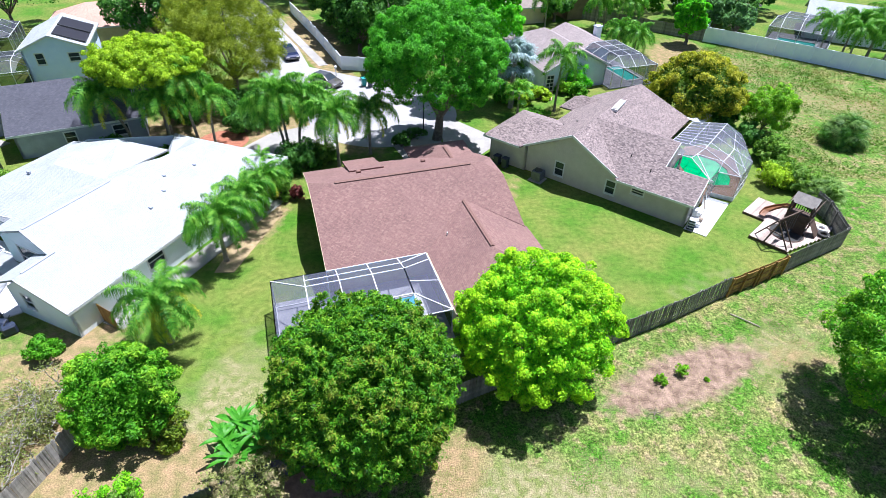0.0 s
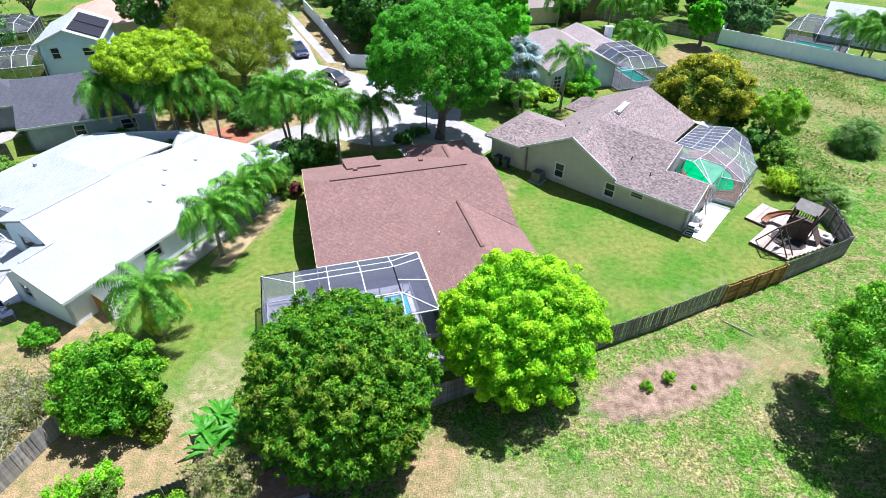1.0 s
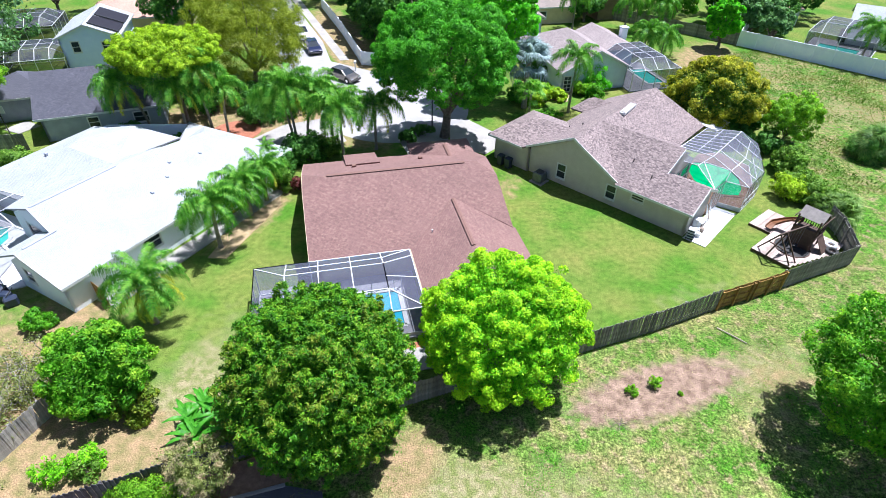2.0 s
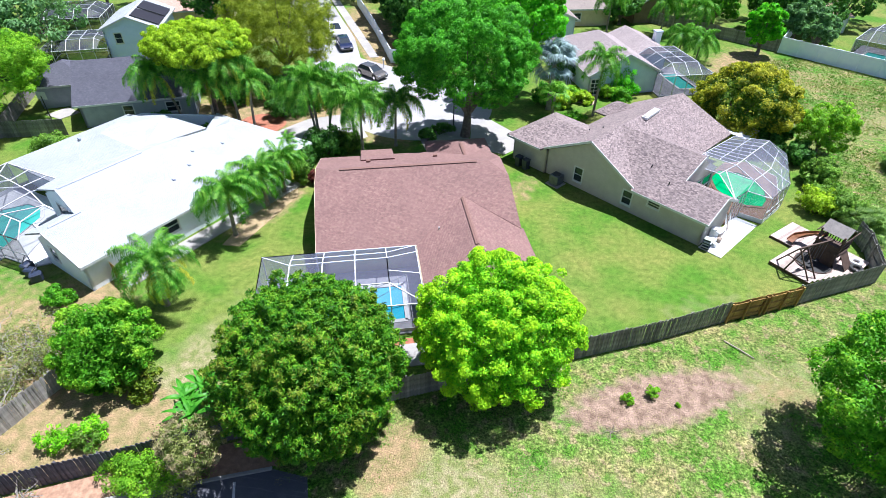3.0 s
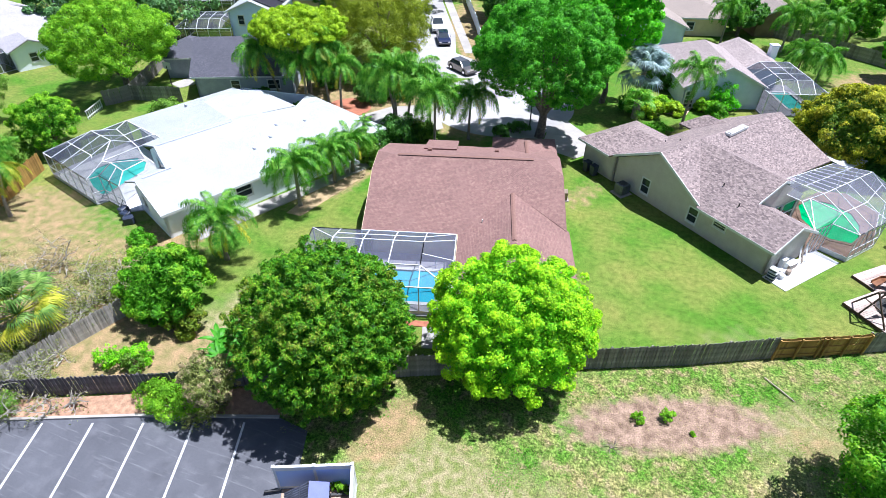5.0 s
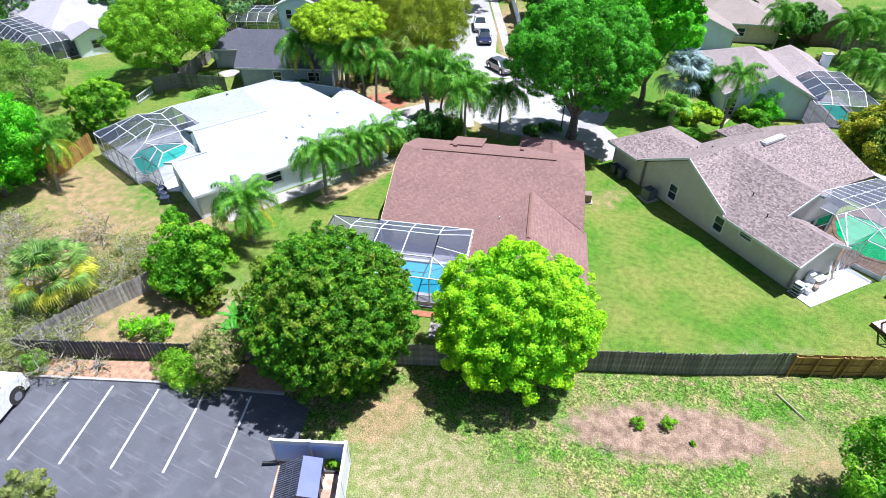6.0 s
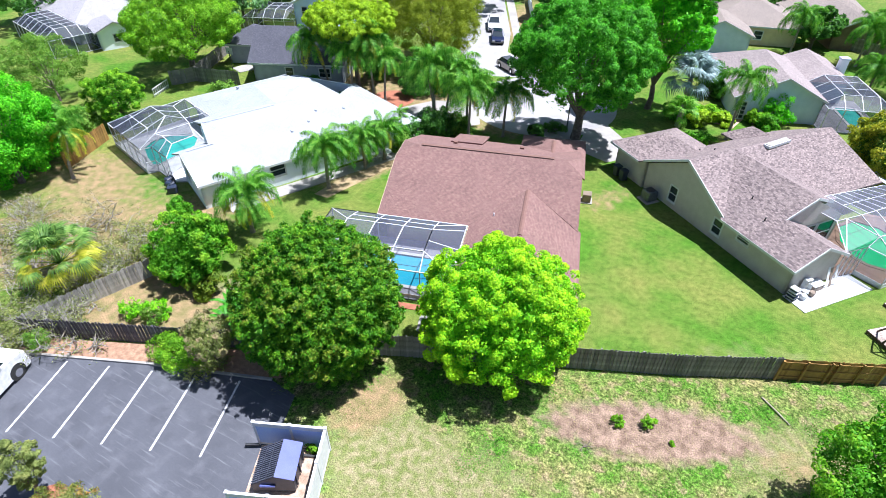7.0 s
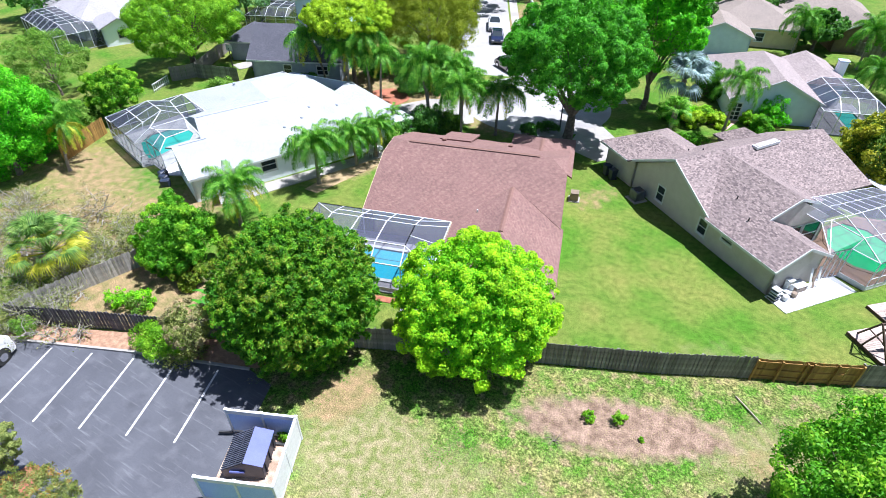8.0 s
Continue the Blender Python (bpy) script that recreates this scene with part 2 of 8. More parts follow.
    "leaf_gold": foliage("golden_hedge_leaves", (0.12, 0.20, 0.010), (0.32, 0.35, 0.02), (0.58, 0.53, 0.05), 0.38),
    "leaf_autumn": foliage("autumn_leaves", (0.12, 0.20, 0.03), (0.20, 0.24, 0.05), (0.38, 0.17, 0.05), 0.3),
    "leaf_mist": foliage("misty_leaves", (0.07, 0.19, 0.06), (0.14, 0.31, 0.11), (0.24, 0.42, 0.18), 0.3),
    "leaf_sage": foliage("sage_leaves", (0.13, 0.19, 0.05), (0.24, 0.30, 0.08), (0.36, 0.36, 0.13), 0.3),
    "leaf_dry": foliage("dry_brown_leaves", (0.17, 0.16, 0.07), (0.30, 0.265, 0.13), (0.42, 0.32, 0.19), 0.2),
    "leaf_bush": foliage("bush_leaves", (0.045, 0.21, 0.008), (0.095, 0.34, 0.012), (0.19, 0.44, 0.025), 0.34),
    "leaf_spring": foliage("spring_leaves", (0.10, 0.30, 0.014), (0.21, 0.47, 0.024), (0.38, 0.58, 0.04), 0.4),
    "leaf_shrub": foliage("shrub_leaves", (0.08, 0.21, 0.025), (0.16, 0.33, 0.04), (0.28, 0.42, 0.08), 0.34),
    "frond": foliage("palm_frond", (0.038, 0.16, 0.015), (0.092, 0.315, 0.027), (0.26, 0.46, 0.065), 0.34, 0.42),
    "frond_dark": foliage("dull_palm_frond", (0.06, 0.15, 0.03), (0.13, 0.26, 0.05), (0.25, 0.37, 0.09), 0.3, 0.5),
    "frond_yellow": foliage("yellow_palm_frond", (0.26, 0.34, 0.025), (0.46, 0.48, 0.04), (0.62, 0.55, 0.08), 0.34, 0.5),
    "frond_silver": foliage("silver_palm_frond", (0.14, 0.21, 0.22), (0.25, 0.35, 0.37), (0.40, 0.50, 0.52), 0.15, 0.5),
    "banana": foliage("banana_leaf", (0.02, 0.13, 0.010), (0.048, 0.24, 0.016), (0.11, 0.35, 0.03), 0.3, 0.45),
    "tuft": foliage("field_grass", (0.06, 0.20, 0.012), (0.12, 0.26, 0.022), (0.24, 0.27, 0.07), 0.3, 0.7, 0.35),
    "weeds": foliage("leafy_weeds", (0.05, 0.21, 0.010), (0.09, 0.30, 0.015), (0.16, 0.38, 0.03), 0.3, 0.6, 0.6),
    "meadow": foliage("meadow_growth", (0.06, 0.17, 0.015), (0.12, 0.22, 0.03), (0.24, 0.21, 0.09), 0.35, 0.7, 0.12),
    "litter": foliage("brown_litter", (0.07, 0.05, 0.03), (0.16, 0.115, 0.08), (0.30, 0.22, 0.15), 0.1, 0.9),
    "straw": foliage("straw_grass", (0.24, 0.19, 0.095), (0.32, 0.265, 0.14), (0.40, 0.34, 0.20), 0.3, 0.8, 0.5),
}


def water_mat(name, shallow, deep):
    m, n, l, p = node_mat(name)
    tc = n.new("ShaderNodeTexCoord").outputs["Object"]
    _, c = noise_mix(n, l, tc, 0.5, shallow, deep, 0.3, 0.7)
    l.new(c, p.inputs["Base Color"])
    p.inputs["Roughness"].default_value = 0.06
    t = n.new("ShaderNodeTexNoise")
    t.inputs["Scale"].default_value = 5
    l.new(tc, t.inputs["Vector"])
    bumped(n, l, p, t.outputs["Fac"], 0.15, 0.02)
    return m


def asphalt_mat():
    m, n, l, p = node_mat("asphalt")
    tc = n.new("ShaderNodeTexCoord").outputs["Object"]
    _, col = noise_mix(n, l, tc, 0.35, (0.086, 0.090, 0.108), (0.060, 0.063, 0.077), 0.3, 0.7, 6)
    _, worn = noise_mix(n, l, tc, 1.1, (0, 0, 0), (0.34, 0.34, 0.34), 0.50, 0.75, 12)
    col = mix(n, l, worn, col, (0.16, 0.163, 0.185))
    _, oil = noise_mix(n, l, tc, 0.8, (0, 0, 0), (0.35, 0.35, 0.35), 0.6, 0.75, 3)
    col = mix(n, l, oil, col, (0.028, 0.028, 0.034))
    st = n.new("ShaderNodeMapping")
    st.inputs["Rotation"].default_value, st.inputs["Scale"].default_value = (0, 0, radians(-23)), (0.3, 4.0, 1.0)
    l.new(tc, st.inputs["Vector"])
    _, scuff = noise_mix(n, l, st.outputs[0], 1.6, (0, 0, 0), (0.42, 0.42, 0.42), 0.58, 0.74, 10)
    col = mix(n, l, scuff, col, (0.22, 0.225, 0.245))
    f = n.new("ShaderNodeTexNoise")
    f.inputs["Scale"].default_value, f.inputs["Detail"].default_value = 45, 4
    l.new(tc, f.inputs["Vector"])
    col = mix(n, l, 0.5, col, f.outputs["Fac"], "OVERLAY")
    l.new(col, p.inputs["Base Color"])
    p.inputs["Roughness"].default_value = 0.8
    bumped(n, l, p, f.outputs["Fac"], 0.6, 0.01)
    return m


M["asphalt"] = asphalt_mat()
M["pool"] = water_mat("pool_water", (0.06, 0.50, 0.66), (0.04, 0.43, 0.62))
M["pool_teal"] = water_mat("teal_pool_water", (0.10, 0.62, 0.54), (0.06, 0.52, 0.46))
M["pool_green"] = water_mat("green_pool_water", (0.008, 0.44, 0.15), (0.005, 0.36, 0.125))


# ---- mesh helpers ----
def part(name, bm, material, parent=None, label=""):
    me = bpy.data.meshes.new(name)
    bm.to_mesh(me)
    bm.free()
    me.materials.append(M[material] if isinstance(material, str) else material)
    ob = new(name, me)
    ob.parent = parent
    if label:
        ob["label"] = label
    return ob


def piece(name, mesh, parent, m):
    """One more object on a shared mesh."""
    ob = new(name, mesh)
    ob.parent = parent
    ob.matrix_basis = m
    return ob


def thing(name, m, label, category, group="", kind=""):
    ob = new(name)
    ob.matrix_basis = m
    ob.empty_display_size = 0.2
    return tagged(ob, label, category, group, kind)


def box(bm, x0, x1, y0, y1, z0, z1, bevel=0.0):
    r = bmesh.ops.create_cube(bm, size=1)
    for v in r["verts"]:
        v.co = Vector(((x0 + x1) / 2 + v.co.x * (x1 - x0), (y0 + y1) / 2 + v.co.y * (y1 - y0), (z0 + z1) / 2 + v.co.z * (z1 - z0)))
    if bevel:
        es = list({e for v in r["verts"] for e in v.link_edges})
        bmesh.ops.bevel(bm, geom=es, offset=bevel, segments=1, affect="EDGES")
    return bm


def cube(*a, bevel=0.0):
    return box(bmesh.new(), *a, bevel=bevel)


def bar(bm, p, q, w, h=None, up=Vector((0, 0, 1))):
    """A square bar from p to q."""
    p, q = Vector(p), Vector(q)
    h = h or w
    d = (q - p).normalized()
    s = d.cross(up)
    s = (s if s.length > 1e-4 else d.cross(Vector((1, 0, 0)))).normalized()
    t = s.cross(d)
    vs = [bm.verts.new(c + s * a * w / 2 + t * b * h / 2) for c in (p, q) for a, b in ((-1, -1), (1, -1), (1, 1), (-1, 1))]
    for f in ((3, 2, 1, 0), (4, 5, 6, 7), (0, 1, 5, 4), (1, 2, 6, 5), (2, 3, 7, 6), (3, 0, 4, 7)):
        bm.faces.new([vs[i] for i in f])
    return bm


def tube(bm, pts, radii, sides=8):
    """A tapered tube through the points."""
    rings = []
    for i, (p, r) in enumerate(zip(pts, radii)):
        p = Vector(p)
        d = (Vector(pts[min(i + 1, len(pts) - 1)]) - Vector(pts[max(i - 1, 0)])).normalized()
        a = d.orthogonal().normalized() if abs(d.z) < 0.99 else Vector((1, 0, 0))
        a = (a - d * a.dot(d)).normalized()
        b = d.cross(a)
        rings.append([bm.verts.new(p + (a * math.cos(k * 2 * math.pi / sides) + b * math.sin(k * 2 * math.pi / sides)) * r) for k in range(sides)])
    for r0, r1 in zip(rings, rings[1:]):
        for k in range(sides):
            bm.faces.new((r0[k], r0[(k + 1) % sides], r1[(k + 1) % sides], r1[k]))
    bm.faces.new(rings[0][::-1])
    bm.faces.new(rings[-1])
    return bm


def prism(bm, pts, z0, z1):
    """An upright slab over a plan outline (counter-clockwise)."""
    lo = [bm.verts.new((x, y, z0)) for x, y in pts]
    hi = [bm.verts.new((x, y, z1)) for x, y in pts]
    bm.faces.new(lo[::-1])
    bm.faces.new(hi)
    for i in range(len(pts)):
        j = (i + 1) % len(pts)
        bm.faces.new((lo[i], lo[j], hi[j], hi[i]))
    return bm


def roof_slab(bm, pts, thick=0.14):
    """A pitched slab under a plane outline, mapped in metres along its courses."""
    uv = bm.loops.layers.uv.verify()
    P = [Vector(p) for p in pts]
    nrm = sum(((P[i] - P[0]).cross(P[i + 1] - P[0]) for i in range(1, len(P) - 1)), Vector())
    if nrm.z < 0:
        P, nrm = P[::-1], -nrm
    nrm.normalize()
    along = Vector((0, 0, 1)).cross(nrm)
    along = along.normalized() if along.length > 1e-4 else Vector((1, 0, 0))
    up = nrm.cross(along)
    hi = [bm.verts.new(p) for p in P]
    lo = [bm.verts.new(p - Vector((0, 0, thick))) for p in P]
    fs = [bm.faces.new(hi), bm.faces.new(lo[::-1])]
    for i in range(len(P)):
        j = (i + 1) % len(P)
        fs.append(bm.faces.new((lo[i], lo[j], hi[j], hi[i])))
    for f in fs:
        for lp in f.loops:
            lp[uv].uv = (lp.vert.co.dot(along), lp.vert.co.dot(up))
    return bm


def wall_run(bm, p, q, z0, z1, thick, holes=()):
    """A wall from p to q in plan, with openings (from, to, sill, head) along it, pierced through."""
    p, q = Vector((*p, 0)), Vector((*q, 0))
    d = (q - p).normalized()
    n = Vector((-d.y, d.x, 0))
    L = (q - p).length

    def block(a, b, lo, hi):
        if b - a < 1e-3 or hi - lo < 1e-3:
            return
        vs = [bm.verts.new(p + d * s + n * t * thick + Vector((0, 0, z))) for z in (lo, hi) for s, t in ((a, 0), (b, 0), (b, 1), (a, 1))]
        for f in ((3, 2, 1, 0), (4, 5, 6, 7), (0, 1, 5, 4), (1, 2, 6, 5), (2, 3, 7, 6), (3, 0, 4, 7)):
            bm.faces.new([vs[i] for i in f])
    at = 0
    for a, b, lo, hi in sorted(holes):
        block(at, a, z0, z1)
        block(a, b, z0, lo)
        block(a, b, hi, z1)
        at = b
    block(at, L, z0, z1)
    bmesh.ops.remove_doubles(bm, verts=list(bm.verts), dist=1e-4)
    return bm


def gable_end(bm, p, q, peak, z0, z1, thick):
    """A triangular wall over p-q with its peak at a share of the length."""
    p, q = Vector((*p, z0)), Vector((*q, z0))
    d = (q - p).normalized()
    n = Vector((-d.y, d.x, 0)) * thick
    c = p.lerp(q, peak) + Vector((0, 0, z1 - z0))
    a = [bm.verts.new(v) for v in (p, q, c)]
    b = [bm.verts.new(v + n) for v in (p, q, c)]
    bm.faces.new(a)
    bm.faces.new(b[::-1])
    for i in range(3):
        j = (i + 1) % 3
        bm.faces.new((a[j], a[i], b[i], b[j]))
    return bm


def window_in(parent, p, q, a, b, lo, hi, thick, frame_mat="trim", name="window"):
    """Frame, panes and sill in an opening of a wall run p-q."""
    p, q = Vector((*p, 0)), Vector((*q, 0))
    d = (q - p).normalized()
    n = Vector((-d.y, d.x, 0))
    w = new(name)
    w.parent = parent
    o = p + d * a
    w.matrix_basis = Matrix(((d.x, n.x, 0, o.x), (d.y, n.y, 0, o.y), (0, 0, 1, lo), (0, 0, 0, 1)))
    W, Hh = b - a, hi - lo
    bm = bmesh.new()
    for x0, x1, z0, z1 in ((-0.06, 0.05, -0.06, Hh + 0.06), (W - 0.05, W + 0.06, -0.06, Hh + 0.06), (0.05, W - 0.05, -0.06, 0.05), (0.05, W - 0.05, Hh - 0.05, Hh + 0.06)):
        box(bm, x0, x1, -0.03, 0.07, z0, z1)
    bmesh.ops.remove_doubles(bm, verts=list(bm.verts), dist=1e-4)
    part("meeting_rail", cube(0.05, W - 0.05, -0.02, 0.06, Hh / 2 - 0.025, Hh / 2 + 0.025), frame_mat, w)
    part("window_frame", bm, frame_mat, w)
    for z0, z1 in ((0.05, Hh / 2 - 0.025), (Hh / 2 + 0.025, Hh - 0.05)):
        part("pane", cube(0.05, W - 0.05, 0.03, 0.045, z0, z1), "glass", w)
    part("window_sill", cube(-0.08, W + 0.08, -0.07, -0.03, -0.11, -0.06), frame_mat, w)
    return w


# ---- plants: helpers ----
def leaf_mesh(name, pos, nrm, length, width, rng, droop=0.25, stand=0.0):
    """Thousands of small folded leaves, each a four-cornered blade of its own; stand tips them outwards from the twig."""
    k = len(pos)
    a = rng.normal(size=(k, 3))
    a -= nrm * (a * nrm).sum(1, keepdims=True)
    a /= np.linalg.norm(a, axis=1, keepdims=True) + 1e-9
    if stand:
        up = nrm * stand + a * rng.uniform(0.35, 1.0, (k, 1))
        up /= np.linalg.norm(up, axis=1, keepdims=True)
        nrm = nrm - up * (nrm * up).sum(1, keepdims=True) + rng.normal(size=(k, 3)) * 0.15
        nrm -= up * (nrm * up).sum(1, keepdims=True)
        nrm /= np.linalg.norm(nrm, axis=1, keepdims=True) + 1e-9
        a = up
    b = np.cross(nrm, a)
    L = length * rng.uniform(0.7, 1.35, (k, 1))
    W = width * rng.uniform(0.7, 1.3, (k, 1))
    v = np.empty((k, 4, 3), np.float32)
    v[:, 0] = pos - a * L / 2
    v[:, 1] = pos + b * W / 2 + nrm * W * 0.18
    v[:, 2] = pos + a * L / 2 - nrm * L * droop
    v[:, 3] = pos - b * W / 2 + nrm * W * 0.18
    me = bpy.data.meshes.new(name)
    me.vertices.add(4 * k)
    me.vertices.foreach_set("co", v.ravel())
    me.loops.add(4 * k)
    me.loops.foreach_set("vertex_index", np.arange(4 * k, dtype=np.int32))
    me.polygons.add(k)
    me.polygons.foreach_set("loop_start", np.arange(0, 4 * k, 4, dtype=np.int32))
    me.update(calc_edges=True)
    return me


def crown_points(center, radii, count, lobes, seed, lobe_size=0.34, flat=0.0, under=-0.55, clump=0.13, loose=0.5):
    """Points and outward directions over a crown: boughs on a rounded frame, leaf clumps on the boughs."""
    rng = np.random.default_rng(seed)
    c, r = np.array(center, float), np.array(radii, float)
    big = max(8, lobes // 7)
    d = rng.normal(size=(big * 4, 3))
    d /= np.linalg.norm(d, axis=1, keepdims=True)
    d = d[d[:, 2] > under]
    pick = [0]
    for _ in range(min(big, len(d)) - 1):
        gap = ((d[:, None] - d[pick][None]) ** 2).sum(2).min(1)
        pick.append(int(np.argmax(gap * rng.uniform(0.5, 1.0, len(d)))))
    d = d[pick]
    rad = rng.uniform(0.75, 1.3, (len(d), 1)) * lobe_size
    lc = c + d * r * (1 - rad * 0.95) * rng.uniform(0.9, 1.06, (len(d), 1))
    lr = rad * r
    k = rng.choice(len(d), size=lobes)
    e = rng.normal(size=(lobes, 3)) + d[k] * 0.9 + np.array([0, 0, 0.25])
    e /= np.linalg.norm(e, axis=1, keepdims=True)
    cc = lc[k] + e * lr[k] * rng.uniform(0.75, 1.02, (lobes, 1))
    cr = clump * r.mean() * rng.uniform(0.65, 1.4, (lobes, 1)) * np.array([1, 1, 1 - flat])
    n1 = int(count * 0.82)
    w = rng.choice(lobes, size=n1, p=(cr[:, 0] ** 2) / (cr[:, 0] ** 2).sum())
    f = rng.normal(size=(n1, 3)) + e[w] * 0.7
    f /= np.linalg.norm(f, axis=1, keepdims=True)
    pos = cc[w] + f * cr[w] * (1 - loose * rng.random((n1, 1)) ** 1.5)
    nrm = f * 0.9 + e[w] * 0.35 + rng.normal(size=(n1, 3)) * 0.55 + np.array([0, 0, 0.3])
    n2 = count - n1
    w2 = rng.choice(len(d), size=n2)
    g = rng.normal(size=(n2, 3))
    g /= np.linalg.norm(g, axis=1, keepdims=True)
    pos2 = lc[w2] + g * lr[w2] * rng.uniform(0.35, 0.9, (n2, 1))
    pos, nrm = np.concatenate([pos, pos2]), np.concatenate([nrm, g + rng.normal(size=(n2, 3)) * 0.5])
    nrm /= np.linalg.norm(nrm, axis=1, keepdims=True)
    keep = pos[:, 2] > 0.05
    return pos[keep], nrm[keep], rng, lc


def limbs(bm, base, heads, girth, rng, fork=0.3):
    """A tapered trunk that forks into limbs towards the clumps."""
    base = Vector(base)
    top = Vector(np.mean(heads, axis=0))
    split = base.lerp(Vector((top.x, top.y, top.z)), fork)
    mid = base.lerp(split, 0.5) + Vector((rng.normal() * 0.1, rng.normal() * 0.1, 0))
    tube(bm, [base, mid, split], [girth * 1.25, girth, girth * 0.85], 9)
    for h in heads:
        h = Vector(h)
        k = split.lerp(h, 0.5) + Vector((0, 0, 0.08 * (h - split).length))
        tube(bm, [split, k, h], [girth * 0.55, girth * 0.32, girth * 0.1], 6)
    return bm


def tree(name, base, center, radii, leaf, label, category="tree", count=16000, size=0.3, lobes=40, seed=1, lobe_size=0.38, girth=0.25, flat=0.2, width=0.45, bark="bark", under=-0.55, group="", droop=0.25, clump=0.13, loose=0.5, stand=0.0, flush=None, share=0.1, patchy=0.28):
    """A trunk with limbs and a crown of leaves; flush names the leaves of new growth, gathered in patches on the outside."""
    t = thing(name, pose(base[0], base[1], 0), label, category, group)
    o = Vector((base[0], base[1], 0))
    pos, nrm, rng, lc = crown_points(Vector(center) - o, radii, count, lobes, seed, lobe_size, flat, under, clump, loose)
    young = np.zeros(len(pos), bool)
    if flush:
        out = np.sqrt((((pos - np.array(Vector(center) - o)) / np.array(radii)) ** 2).sum(1))
        spots = pos[rng.choice(len(pos), 46)]
        near = np.min(((pos[:, None, :] - spots[None]) ** 2).sum(2), axis=1) if len(pos) < 60000 else np.concatenate([np.min(((c[:, None, :] - spots[None]) ** 2).sum(2), axis=1) for c in np.array_split(pos, 12)])
        score = out * 2.2 + 0.12 * nrm[:, 2] - np.sqrt(near) * patchy + rng.normal(size=len(pos)) * 0.12
        young = score > np.quantile(score, 1 - share)
    for nm, pick, mt in (("crown", ~young, leaf), ("new_growth", young, flush)):
        if pick.any():
            me = leaf_mesh(nm, pos[pick], nrm[pick], size, size * width, rng, droop, stand)
            me.materials.append(M[mt])
            cr = new(nm, me)
            cr.parent = t
    heads = lc[rng.choice(len(lc), size=min(11, len(lc)), replace=False)]
    part("trunk", limbs(bmesh.new(), (0, 0, -0.1), heads, girth, rng), bark, t)
    return t


def shrub(name, base, radii, leaf, label, category="shrub", count=3000, size=0.2, seed=1, lobes=14, width=0.45, twig="bark", lobe_size=0.5, group=""):
    t = thing(name, pose(base[0], base[1], 0), label, category, group)
    pos, nrm, rng, lc = crown_points((0, 0, radii[2] * 0.75), radii, count, lobes * 3, seed, lobe_size, 0.1, -0.4, 0.3, 0.6)
    me = leaf_mesh("foliage", pos, nrm, size, size * width, rng)
    me.materials.append(M[leaf])
    f = new("foliage", me)
    f.parent = t
    for h in lc[:6]:
        h = Vector(h)
        part("stem", tube(bmesh.new(), [(0, 0, -0.05), h * 0.5 + Vector((0, 0, 0.1)), h], [0.05, 0.035, 0.012], 5), twig, t)
    return t


def bare_shrub(name, base, radius, height, label, seed, stems=26, leaves=500, leaf="leaf_dry", size=0.12, twig="bark_pale"):
    """A thicket of bleached, crooked, forking limbs with a haze of small leaves."""
    t = thing(name, pose(base[0], base[1], 0), label, "shrub")
    rng = np.random.default_rng(seed)
    bm = bmesh.new()
    tips = []

    def limb(start, heading, length, girth, steps, sides, level):
        pts, d = [start], heading.normalized()
        for _ in range(steps):
            d = (d + Vector((rng.normal() * 0.38, rng.normal() * 0.38, rng.normal() * 0.22))).normalized()
            nxt = pts[-1] + d * length / steps
            nxt.z = min(max(nxt.z, 0.03), height)
            pts.append(nxt)
        tube(bm, pts, [girth * (1 - 0.75 * k / steps) for k in range(steps + 1)], sides)
        tips.extend(pts[steps // 2:])
        if level < 2:
            for _ in range(5 if level == 0 else 3):
                k = rng.integers(1, steps + 1)
                out = d * 0.5 + Vector((rng.normal(), rng.normal(), rng.uniform(-0.25, 0.6)))
                limb(pts[k], out, length * rng.uniform(0.35, 0.65), girth * (1 - 0.75 * k / steps) * 0.7 + 0.004, 4 if level == 0 else 3, 4 if level == 0 else 3, level + 1)
    for _ in range(stems):
        a, o = rng.uniform(0, 6.28), rng.uniform(0.0, 0.75) * radius
        limb(Vector((math.cos(a) * o, math.sin(a) * o, -0.05)), Vector((math.cos(a), math.sin(a), rng.uniform(0.5, 1.6))), radius * rng.uniform(0.6, 1.1), rng.uniform(0.04, 0.085), 6, 5, 0)
    part("branchwork", bm, twig, t)
    if leaves:
        tp = np.array(tips)
        pos = tp[rng.integers(0, len(tp), leaves)] + rng.normal(size=(leaves, 3)) * 0.14
        pos[:, 2] = np.clip(pos[:, 2], 0.05, height * 1.1)
        nrm = rng.normal(size=(leaves, 3)) + np.array([0, 0, 0.8])
        nrm /= np.linalg.norm(nrm, axis=1, keepdims=True)
        me = leaf_mesh("foliage", pos, nrm, size, size * 0.5, rng)
        me.materials.append(M[leaf])
        f = new("foliage", me)
        f.parent = t
    return t


